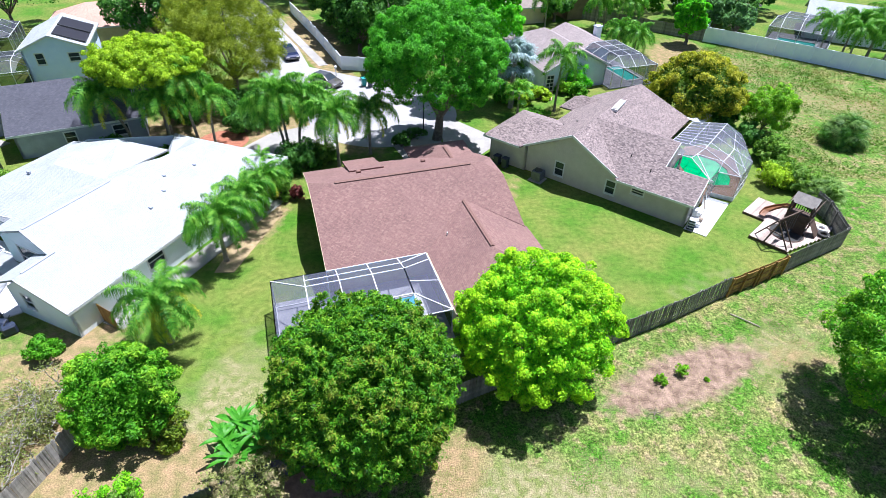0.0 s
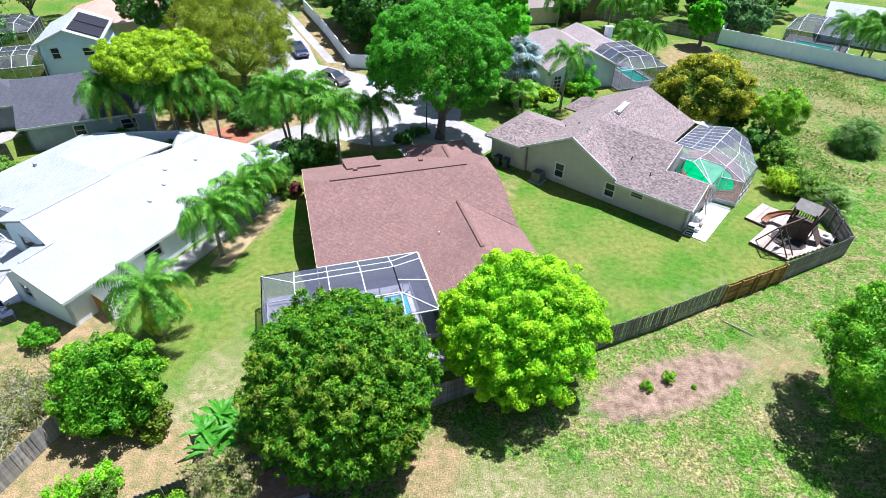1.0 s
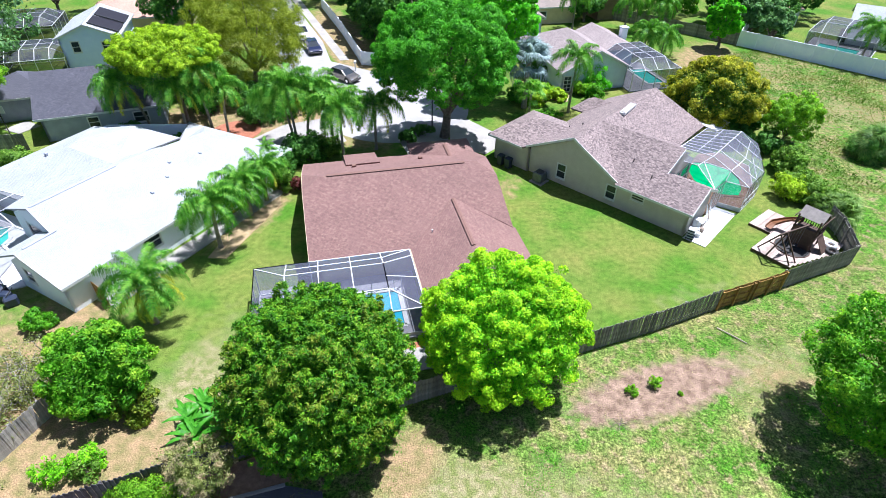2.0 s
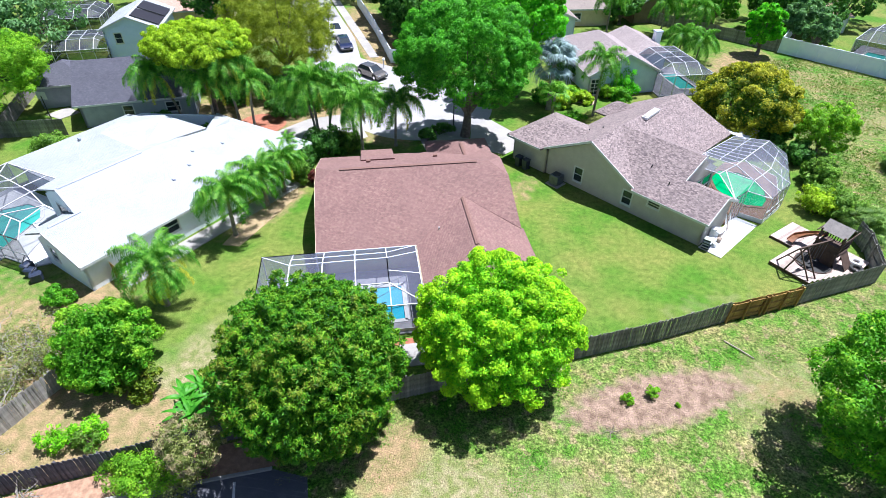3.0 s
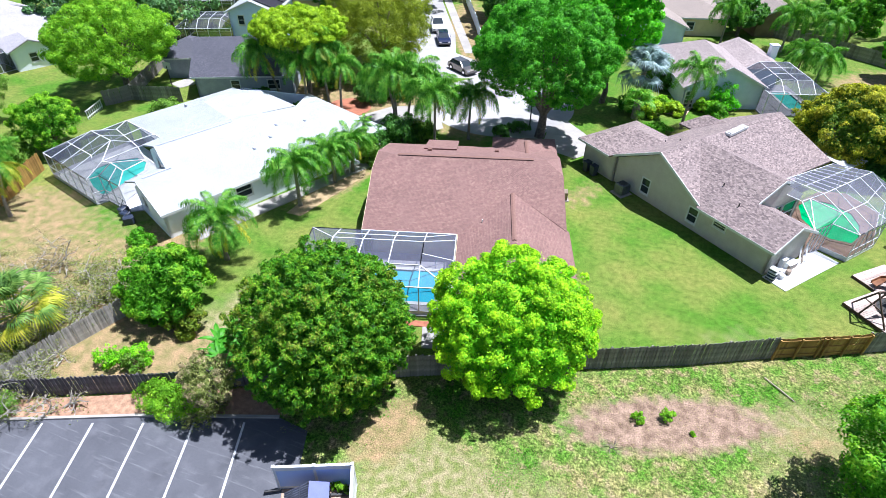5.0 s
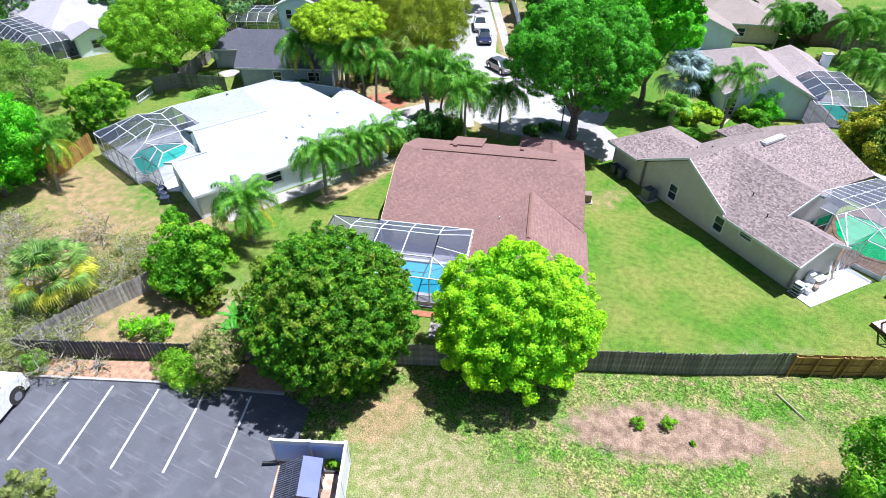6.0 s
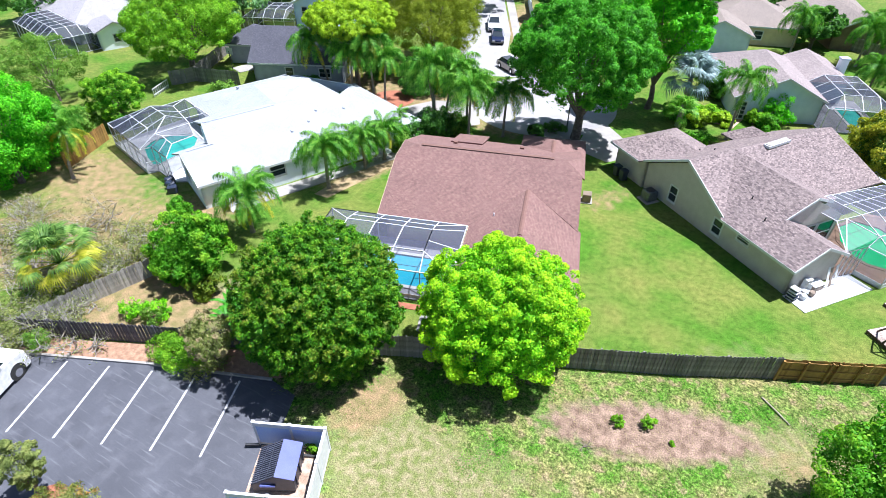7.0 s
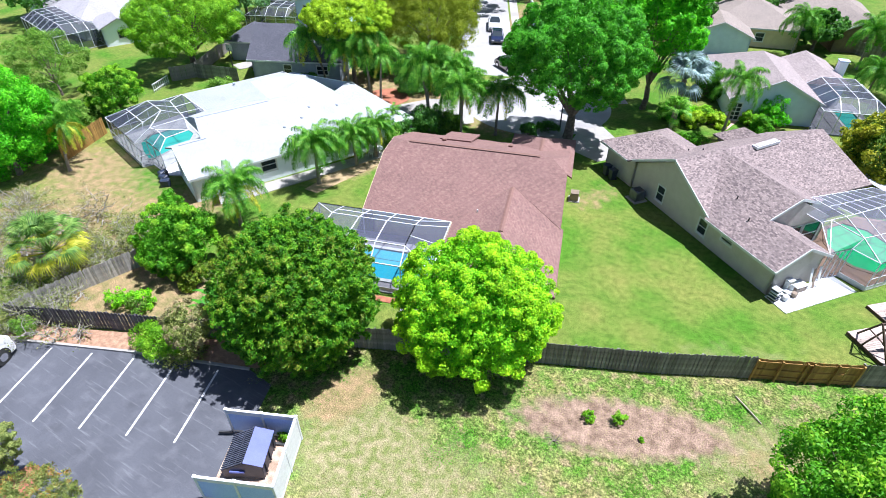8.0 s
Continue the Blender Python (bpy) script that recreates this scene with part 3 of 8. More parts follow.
def frond_mesh(name, length, start, end, leaflets, blade, material, seed, bend=1.0):
    """A feather frond along +x: the rib leaves at the start angle and arches over to the end angle, fine leaflets hang from both sides."""
    rng = np.random.default_rng(seed)
    bm = bmesh.new()
    n = 14
    pts, dirs = [Vector((0, 0, 0))], []
    for i in range(n):
        a = radians(start + (end - start) * (i / (n - 1)) ** bend)
        d = Vector((math.cos(a), 0, math.sin(a)))
        dirs.append(d)
        pts.append(pts[-1] + d * length / n)
    tube(bm, pts, [0.045 * (1 - 0.85 * i / n) for i in range(n + 1)], 4)
    for i in range(leaflets):
        s = 0.12 + 0.88 * i / (leaflets - 1)
        k = min(n - 1, int(s * n))
        p = pts[k].lerp(pts[k + 1], s * n - k)
        d = dirs[k]
        up = Vector((-d.z, 0, d.x))
        L = blade * (0.3 + 0.7 * math.sin(math.pi * min(1, 0.12 + 0.80 * s))) * rng.uniform(0.75, 1.15)
        for side in (-1, 1):
            out = Vector((0, side, 0)) * rng.uniform(0.4, 0.95) + d * rng.uniform(0.2, 0.6) + up * rng.uniform(-0.35, 0.4)
            out.normalize()
            mid = p + out * L * 0.34
            tip = mid + (out * 0.4 + Vector((0, 0, -rng.uniform(0.8, 2.2)))).normalized() * L * 0.8
            w = d * rng.uniform(0.013, 0.021)
            a, b = bm.verts.new(p - w), bm.verts.new(p + w)
            c, e = bm.verts.new(mid + w), bm.verts.new(mid - w)
            f = bm.verts.new(tip)
            bm.faces.new((a, b, c, e))
            bm.faces.new((e, c, f))
    me = bpy.data.meshes.new(name)
    bm.to_mesh(me)
    bm.free()
    me.materials.append(M[material])
    return me


FROND = [frond_mesh("frond", 2.9, 84, -20, 84, 0.85, "frond", 1), frond_mesh("frond", 3.5, 70, -70, 100, 1.05, "frond", 2, 0.8), frond_mesh("frond", 3.5, 50, -82, 100, 1.05, "frond", 3, 0.75), frond_mesh("frond", 3.2, 24, -88, 90, 1.0, "frond", 5, 0.7)]
FROND_Y = frond_mesh("frond", 2.7, -8, -88, 60, 0.6, "frond_yellow", 4)
FROND_D = frond_mesh("frond", 2.0, -55, -88, 36, 0.45, "leaf_dry", 6)


def feather_palm(base, height, label, seed, scale=1.0, fronds=17, lean=(0, 0), yellow=0, group="feather palms", trunk_r=0.13):
    rng = np.random.default_rng(seed)
    t = thing("palm_tree", pose(base[0], base[1], 0), label, "palm tree", group)
    top = Vector((lean[0], lean[1], height))
    pts = [Vector((lean[0] * s * s, lean[1] * s * s, -0.1 + (height + 0.1) * s)) for s in (0, 0.06, 0.2, 0.4, 0.6, 0.8, 1)]
    part("trunk", tube(bmesh.new(), pts, [trunk_r * k for k in (1.7, 1.35, 1.1, 1.0, 0.95, 0.85, 0.75)], 10), "palm_bark", t)
    part("crownshaft", tube(bmesh.new(), [top - Vector((0, 0, 0.05)), top + Vector((0, 0, 0.35)), top + Vector((0, 0, 0.75))], [trunk_r, trunk_r * 0.9, trunk_r * 0.5], 8), "shaft", t)
    head = top + Vector((0, 0, 0.7))
    for i in range(fronds):
        s = i / fronds
        me = FROND[min(3, int(s * 4.4))] if i < fronds - yellow else FROND_Y if i < fronds - 1 else FROND_D
        k = scale * rng.uniform(0.82, 1.14)
        piece("frond", me, t, Matrix.Translation(head) @ pose(0, 0, 0, rng.uniform(-14, 14), rng.uniform(-14, 14), i * 137.5 + rng.uniform(-15, 15)) @ Matrix.Diagonal((k, k, k, 1)))
    return t


def fan_leaf(name, radius, blades, material, seed, droop=0.35, stalk=1.0):
    """A fan leaf along +x: stalk and radiating pleated blades."""
    rng = np.random.default_rng(seed)
    bm = bmesh.new()
    s0 = Vector((radius * stalk, 0, radius * 0.3 * stalk))
    tube(bm, [(0, 0, 0), s0 * 0.6, s0], [0.03, 0.024, 0.018], 4)
    for i in range(blades):
        a = radians(-115 + 230 * i / (blades - 1))
        L = radius * (0.75 + 0.25 * math.cos(a)) * rng.uniform(0.9, 1.08)
        d = Vector((math.cos(a), math.sin(a), 0))
        n = Vector((-d.y, d.x, 0))
        mid = s0 + d * L * 0.55 + Vector((0, 0, 0.05 * radius))
        tip = s0 + d * L - Vector((0, 0, L * droop * rng.uniform(0.7, 1.3)))
        w = 0.042 * radius
        v = [bm.verts.new(p) for p in (s0, mid + n * w + Vector((0, 0, 0.03)), tip, mid - n * w)]
        bm.faces.new(v)
    me = bpy.data.meshes.new(name)
    bm.to_mesh(me)
    bm.free()
    me.materials.append(M[material])
    return me


def fan_palm(base, height, label, seed, leaf, radius, count, dead=None, trunk_r=0.2, stalk=1.0):
    rng = np.random.default_rng(seed)
    t = thing("fan_palm", pose(base[0], base[1], 0), label, "palm tree")
    part("trunk", tube(bmesh.new(), [(0, 0, -0.1), (0, 0, height * 0.5), (0, 0, height)], [trunk_r * 1.2, trunk_r, trunk_r * 0.9], 9), "palm_bark", t)
    lm = [fan_leaf("fan_leaf", radius, 24, leaf, seed + k, 0.3 + 0.25 * k, stalk * (1.0 + 0.15 * k)) for k in range(2)]
    dm = fan_leaf("fan_leaf", radius * 0.95, 24, dead, seed + 9, 0.45, stalk) if dead else None
    for i in range(count):
        s = i / count
        tilt = 78 - 108 * s + rng.uniform(-24, 24)
        me = dm if dm and s > 0.62 else lm[i % 2]
        piece("fan_leaf", me, t, Matrix.Translation((0, 0, height)) @ pose(0, 0, 0, rng.uniform(-20, 20), -tilt, i * 137.5))
    return t


# ---- ground ----
FIELD_EDGE = [(-60, -10), (-17, 10.2), (1.6, 18.8), (12.1, 23.5), (16.5, 25.4), (21.5, 27.9), (27.5, 31.0), (34.6, 34.3), (36.6, 39.5), (33.5, 46), (34.0, 58), (42, 85), (80, 55)]


def edge_y(x):
    return np.interp(x, [p[0] for p in FIELD_EDGE[:8]] + [36.6, 40, 46, 80, 200], [p[1] for p in FIELD_EDGE[:8]] + [60, 82, 84, 56, 20])


def blob(x, y, cx, cy, rx, ry, turn=0.0, soft=0.35):
    c, s = math.cos(radians(turn)), math.sin(radians(turn))
    u, v = ((x - cx) * c + (y - cy) * s) / rx, (-(x - cx) * s + (y - cy) * c) / ry
    return np.clip((1 + soft - np.sqrt(u * u + v * v)) / (2 * soft), 0, 1)


gx = np.concatenate([-np.geomspace(1500, 62, 22), np.arange(-60, 70, 0.5), np.geomspace(71, 1500, 22)])
gy = np.concatenate([-np.geomspace(1500, 8, 22), np.arange(-6, 100, 0.5), np.geomspace(101, 1500, 26)])
GX, GY = np.meshgrid(gx, gy)
field = np.clip((edge_y(GX) - GY) / 0.8 + 0.5, 0, 1)
sand = blob(GX, GY, 15.8, 20.75, 5.8, 1.8, 22)
# dry soil; the street-wall strip and under-tree blobs also stand in for shade
dry = np.clip(0.85 * blob(GX, GY, -16, 14.0, 4.5, 2.2, 24, 0.5) + 0.8 * blob(GX, GY, -36, 23.5, 6, 4, 20, 0.5) + 0.6 * blob(GX, GY, -21, 24, 2.5, 5, 0, 0.6) + blob(GX, GY, -13.5, 36.5, 1.6, 4.5, -18, 0.5) + 1.0 * blob(GX, GY, 1.6, 15.0, 1.5, 2.4, -20, 0.5) + blob(GX, GY, -12, 58, 2.5, 6, 60, 0.5) + 0.8 * blob(GX, GY, -12, 72.5, 6, 1.2, -52, 0.5) + 0.9 * blob(GX, GY, -23, 55.5, 6, 2.5, 15, 0.5) + 0.75 * blob(GX, GY, 36, 78, 3, 11, -30, 0.6) + 0.55 * blob(GX, GY, -18.5, 15.5, 3.5, 3, 0, 0.6) + 0.8 * blob(GX, GY, -29, 15, 10, 5, 20, 0.5) + 0.5 * blob(GX, GY, -27, 22.5, 6, 2.5, 20, 0.6) + 0.8 * blob(GX, GY, -21, 57, 9, 5, 10, 0.5) + 0.7 * blob(GX, GY, -7, 50.3, 4, 1.6, -10, 0.5) + 0.9 * blob(GX, GY, -16.2, 82, 9, 1.6, -60, 0.5) + 0.5 * blob(GX, GY, 42, 77, 11, 5, -35, 0.6) + 0.65 * blob(GX, GY, 23.4, 22.0, 2.4, 1.4, 10, 0.6) + 0.45 * blob(GX, GY, 40, 60, 5, 4, 0, 0.6) + 0.55 * blob(GX, GY, 7.6, 42.5, 1.4, 3.2, -20, 0.6) + 0.5 * blob(GX, GY, 52, 62, 8, 4, -35, 0.6) + 0.95 * blob(GX, GY, -16.5, 86, 16, 3.2, 113, 0.4) + 0.9 * blob(GX, GY, -18.5, 56.0, 4.5, 5, 0, 0.5) + 0.85 * blob(GX, GY, -14.5, 14.5, 3.6, 2.6, 20, 0.5), 0, 1)
pale = np.clip(0.5 * blob(GX, GY, 7.5, 13.0, 10, 3.6, 10, 0.6) + 1.0 * blob(GX, GY, 6.0, 12.2, 4.0, 2.2, -20, 0.6) + 0.35 * blob(GX, GY, 6, 6, 9, 4, 0, 0.6) + 0.45 * blob(GX, GY, 22, 20, 3, 2, 0, 0.6) + 0.4 * blob(GX, GY, 20.5, 29.5, 5, 1.2, 24, 0.6) + 0.6 * blob(GX, GY, 23, 23.5, 3.5, 2, 20, 0.5) + 0.35 * blob(GX, GY, -30, 26, 9, 5, 20, 0.6) + 0.45 * blob(GX, GY, -11.5, 21, 2.3, 6, -10, 0.6) + 0.7 * blob(GX, GY, -11.4, 15.5, 2.8, 5.5, -12, 0.6) + 0.5 * blob(GX, GY, 48, 62, 10, 5, -30, 0.6), 0, 1)
GZ = np.zeros_like(GX)
me = bpy.data.meshes.new("ground")
ny, nx = GX.shape
vid = np.arange(nx * ny).reshape(ny, nx)
quads = np.stack([vid[:-1, :-1], vid[:-1, 1:], vid[1:, 1:], vid[1:, :-1]], -1).reshape(-1, 4)
co = np.stack([GX, GY, GZ], -1).reshape(-1, 3).astype(np.float32)
POOLS = []


def build_ground(holes):
    """One sheet to the horizon, left open where pools are sunk."""
    cen = co[quads].mean(1)
    keep = np.ones(len(quads), bool)
    for h in holes:
        keep &= ~h(cen[:, 0], cen[:, 1])
    q = quads[keep]
    me.vertices.add(len(co))
    me.vertices.foreach_set("co", co.ravel())
    me.loops.add(4 * len(q))
    me.loops.foreach_set("vertex_index", q.ravel().astype(np.int32))
    me.polygons.add(len(q))
    me.polygons.foreach_set("loop_start", np.arange(0, 4 * len(q), 4, dtype=np.int32))
    me.update(calc_edges=True)
    for nm, arr in (("field", field), ("sand", sand), ("dry", dry), ("pale", pale)):
        at = me.attributes.new(nm, "FLOAT", "POINT")
        at.data.foreach_set("value", arr.ravel().astype(np.float32))
    me.materials.append(ground_mat())
    return tagged(new("ground", me), "mown green lawn turning to patchy rough grass with bare sand", "ground", kind="structure")


def ground_mat():
    m, n, l, p = node_mat("grass_ground")
    tc = n.new("ShaderNodeTexCoord").outputs["Object"]

    def attr(nm):
        a = n.new("ShaderNodeAttribute")
        a.attribute_name = nm
        return a.outputs["Fac"]

    def ragged(nm, scale, amount):
        t = n.new("ShaderNodeTexNoise")
        t.inputs["Scale"].default_value, t.inputs["Detail"].default_value = scale, 6
        l.new(tc, t.inputs["Vector"])
        a = n.new("ShaderNodeMath")
        a.operation = "MULTIPLY_ADD"
        a.inputs[1].default_value, a.inputs[2].default_value = amount, -amount / 2
        l.new(t.outputs["Fac"], a.inputs[0])
        s = n.new("ShaderNodeMath")
        s.operation = "ADD"
        l.new(a.outputs[0], s.inputs[0])
        l.new(attr(nm), s.inputs[1])
        r = n.new("ShaderNodeMapRange")
        r.inputs["From Min"].default_value, r.inputs["From Max"].default_value = 0.28, 0.78
        l.new(s.outputs[0], r.inputs["Value"])
        return r.outputs[0]
    _, lawn = noise_mix(n, l, tc, 0.22, (0.062, 0.155, 0.014), (0.168, 0.18, 0.046), 0.36, 0.68, 8)
    _, lawn2 = noise_mix(n, l, tc, 2.5, (0.75, 0.8, 0.7), (1.2, 1.16, 1.15), 0.35, 0.65, 7)
    lawn = mix(n, l, 1.0, lawn, lawn2, "MULTIPLY")
    _, wild = noise_mix(n, l, tc, 0.35, (0.060, 0.165, 0.014), (0.215, 0.20, 0.085), 0.36, 0.64, 8)
    _, wild2 = noise_mix(n, l, tc, 3.0, (0.55, 0.62, 0.5), (1.35, 1.3, 1.3), 0.38, 0.62, 8)
    wild = mix(n, l, 1.0, wild, wild2, "MULTIPLY")
    _, clump = noise_mix(n, l, tc, 0.9, (0, 0, 0), (0.6, 0.6, 0.6), 0.50, 0.62, 9)
    wild = mix(n, l, clump, wild, (0.062, 0.19, 0.012))
    _, dead = noise_mix(n, l, tc, 1.4, (0, 0, 0), (0.8, 0.8, 0.8), 0.54, 0.64, 10)
    wild = mix(n, l, dead, wild, (0.24, 0.19, 0.11))
    _, speck = noise_mix(n, l, tc, 7.0, (0.5, 0.52, 0.45), (1.4, 1.36, 1.35), 0.4, 0.6, 6)
    wild = mix(n, l, 1.0, wild, speck, "MULTIPLY")
    col = mix(n, l, ragged("field", 1.2, 0.5), lawn, wild)
    _, straw = noise_mix(n, l, tc, 2.2, (0.275, 0.235, 0.135), (0.14, 0.165, 0.05), 0.34, 0.62, 10)
    col = mix(n, l, ragged("pale", 1.1, 1.3), col, straw)
    _, soil = noise_mix(n, l, tc, 1.6, (0.30, 0.205, 0.115), (0.165, 0.15, 0.06), 0.35, 0.65, 8)
    col = mix(n, l, ragged("dry", 1.3, 1.3), col, soil)
    _, snd = noise_mix(n, l, tc, 1.8, (0.315, 0.22, 0.165), (0.155, 0.105, 0.075), 0.34, 0.62, 10)
    col = mix(n, l, ragged("sand", 1.5, 1.3), col, snd)
    f = n.new("ShaderNodeTexNoise")
    f.inputs["Scale"].default_value, f.inputs["Detail"].default_value = 13, 8
    l.new(tc, f.inputs["Vector"])
    fr = n.new("ShaderNodeMapRange")
    fr.inputs["From Min"].default_value, fr.inputs["From Max"].default_value = 0.3, 0.7
    l.new(f.outputs["Fac"], fr.inputs["Value"])
    col = mix(n, l, 0.5, col, fr.outputs[0], "OVERLAY")
    l.new(col, p.inputs["Base Color"])
    p.inputs["Roughness"].default_value = 0.95
    p.inputs["Specular IOR Level"].default_value = 0.15
    bumped(n, l, p, f.outputs["Fac"], 0.8, 0.05)
    return m


def turned(x0, x1, y0, y1, deg, ox=0.0, oy=0.0):
    """A test for a rectangle in a turned frame."""
    c, s = math.cos(radians(deg)), math.sin(radians(deg))

    def inside(x, y):
        u, v = (x - ox) * c + (y - oy) * s, -(x - ox) * s + (y - oy) * c
        return (u > x0) & (u < x1) & (v > y0) & (v < y1)
    return inside


ground = build_ground([])


def flat_area(name, pts, z0, z1, material, label, category):
    return tagged(part(name, prism(bmesh.new(), pts, z0, z1), material), label, category, kind="structure")


# ---- the parking lot, street and paths ----
flat_area("parking_lot", [(-60, -30), (6.5, -12), (5.0, -6.5), (-0.7, 8.6), (-2.5, 13.4), (-4.4, 13.6), (-11.8, 10.9), (-18.0, 8.3), (-34, 1.5), (-60, -9)], -0.05, 0.012, "asphalt", "dark sealed asphalt parking lot with white bay lines", "parking lot")
LOT = pose(-6.0, 12.65, 0, 0, 0, 21)
line_mesh = bpy.data.meshes.new("bay_line")
b = prism(bmesh.new(), [(-0.06, -4.9), (0.06, -4.9), (0.06, 0), (-0.06, 0)], 0.012, 0.018)
b.to_mesh(line_mesh)
b.free()
line_mesh.materials.append(M["line"])
for i in range(9):
    ob = tagged(new("bay_line", line_mesh), "worn white painted bay line on asphalt", "road marking", "parking bay lines", "structure")
    ob.matrix_basis = LOT @ pose(-2.74 * i, 0, 0)
kerb = thing("kerb", pose(0, 0, 0), "pale concrete kerb along the parking lot", "kerb", kind="structure")
KL = [(-34, 1.5), (-18.0, 8.3), (-11.8, 10.9), (-4.4, 13.6)]
for p, q in zip(KL, KL[1:]):
    part("kerb_stone", bar(bmesh.new(), (*p, 0.06), (*q, 0.06), 0.16, 0.14), "concrete", kerb)
flat_area("mulch_bed", [(-33, 2.2), (-17.9, 8.5), (-11.7, 11.1), (-4.3, 13.8), (-2.0, 15.5), (-2.0, 17.0), (-16.8, 10.3), (-33, 3.4)], -0.04, 0.03, surface("pale_mulch", (0.37, 0.225, 0.145), (0.24, 0.14, 0.09), 3.5, 0.95, fine=18, bump=1.0), "reddish mulch strip between kerb and picket fence", "mulch bed")


def ring(cx, cy, r, a0, a1, n=28):
    return [(cx + r * math.cos(radians(a0 + (a1 - a0) * i / n)), cy + r * math.sin(radians(a0 + (a1 - a0) * i / n))) for i in range(n + 1)]


flat_area("road", ring(-4.5, 58.8, 8.4, 128, 440, 40) + [(-4.5, 68), (-15.2, 73.6), (-18.2, 81.8), (-36, 118), (-60, 165), (-68, 163), (-43, 116), (-25.3, 80), (-21.8, 71.5), (-15, 63.5)], -0.05, 0.01, "road", "sun-bleached concrete street ending in a turning circle", "road")
flat_area("driveway", [(-0.2, 44.2), (3.9, 45.4), (1.6, 52.8), (-3.4, 51.6)], -0.05, 0.014, "concrete", "pale concrete driveway of the brown-roofed house", "driveway")
flat_area("driveway", [(2.2, 50.0), (5.8, 48.8), (8.4, 52.0), (3.6, 57.0), (2.0, 54.5)], -0.05, 0.014, "concrete", "pale concrete driveway beside the taupe-roofed house", "driveway")
flat_area("driveway", [(-20.5, 46.6), (-13.2, 44.4), (-8.5, 50.5), (-11.5, 56.0), (-16, 53.6)], -0.05, 0.014, "concrete", "pale concrete driveway of the white-roofed house", "driveway")
flat_area("pavement", [(-14.0, 74.0), (-12.8, 74.4), (-34, 118), (-35.4, 117.5)], -0.05, 0.02, "concrete", "narrow concrete pavement along the street", "pavement")
flat_area("pavement", ring(-4.5, 58.8, 10.6, 30, 100, 14) + ring(-4.5, 58.8, 9.4, 100, 30, 14), -0.05, 0.02, "concrete", "concrete pavement round the turning circle", "pavement")


# ---- house parts ----
def mid(p, q, s):
    return tuple(Vector(p).lerp(Vector(q), s))


def slabs(parent, planes, material, label="", thick=0.14):
    for pts in planes:
        part("roof_plane", roof_slab(bmesh.new(), pts, thick), material, parent, label)


def fascia(parent, runs, material="trim", h=0.2, w=0.05):
    for run in runs:
        for p, q in zip(run, run[1:]):
            part("fascia", bar(bmesh.new(), (p[0], p[1], p[2] - 0.11), (q[0], q[1], q[2] - 0.11), w, h), material, parent)


def ridge_cap(parent, p, q, material, w=0.3, h=0.07):
    bm = bmesh.new()
    p, q = Vector(p), Vector(q)
    d = (q - p).normalized()
    s = d.cross(Vector((0, 0, 1))).normalized()
    pro = [(-w / 2, -0.02), (-w / 2, 0.02), (0, h), (w / 2, 0.02), (w / 2, -0.02)]
    a = [bm.verts.new(p + s * x + Vector((0, 0, z))) for x, z in pro]
    c = [bm.verts.new(q + s * x + Vector((0, 0, z))) for x, z in pro]
    bm.faces.new(a)
    bm.faces.new(c[::-1])
    for i in range(5):
        j = (i + 1) % 5
        bm.faces.new((a[j], a[i], c[i], c[j]))
    return part("ridge_vent", bm, material, parent)


def roof_vent(parent, x, y, z, material, w=0.35, d=0.3, h=0.16):
    return part("roof_vent", cube(x - w / 2, x + w / 2, y - d / 2, y + d / 2, z - 0.1, z + h, bevel=0.03), material, parent)


def pipe_vent(parent, x, y, z, material):
    return part("vent_pipe", tube(bmesh.new(), [(x, y, z - 0.1), (x, y, z + 0.17)], [0.05, 0.05], 8), material, parent)


def cage(m, panels, label, metal, bars=(), w=0.065, group="screened pool cages", kicks=(), mesh="screen"):
    """A screened pool enclosure: a bar on every panel edge, mesh in every panel."""
    t = thing("pool_cage", m, label, "pool enclosure", group)
    seen = set()
    for pts in panels:
        bm = bmesh.new()
        bm.faces.new([bm.verts.new(p) for p in pts])
        part("screen", bm, mesh, t)
        for i in range(len(pts)):
            key = tuple(sorted((tuple(round(c, 2) for c in pts[i]), tuple(round(c, 2) for c in pts[(i + 1) % len(pts)]))))
            if key not in seen:
                seen.add(key)
    for p, q in sorted(seen) + list(bars):
        part("beam", bar(bmesh.new(), p, q, w), metal, t)
    for p, q in kicks:
        bm = bmesh.new()
        bar(bm, (p[0], p[1], 0.22), (q[0], q[1], 0.22), 0.03, 0.4)
        part("kick_plate", bm, metal, t)
    return t


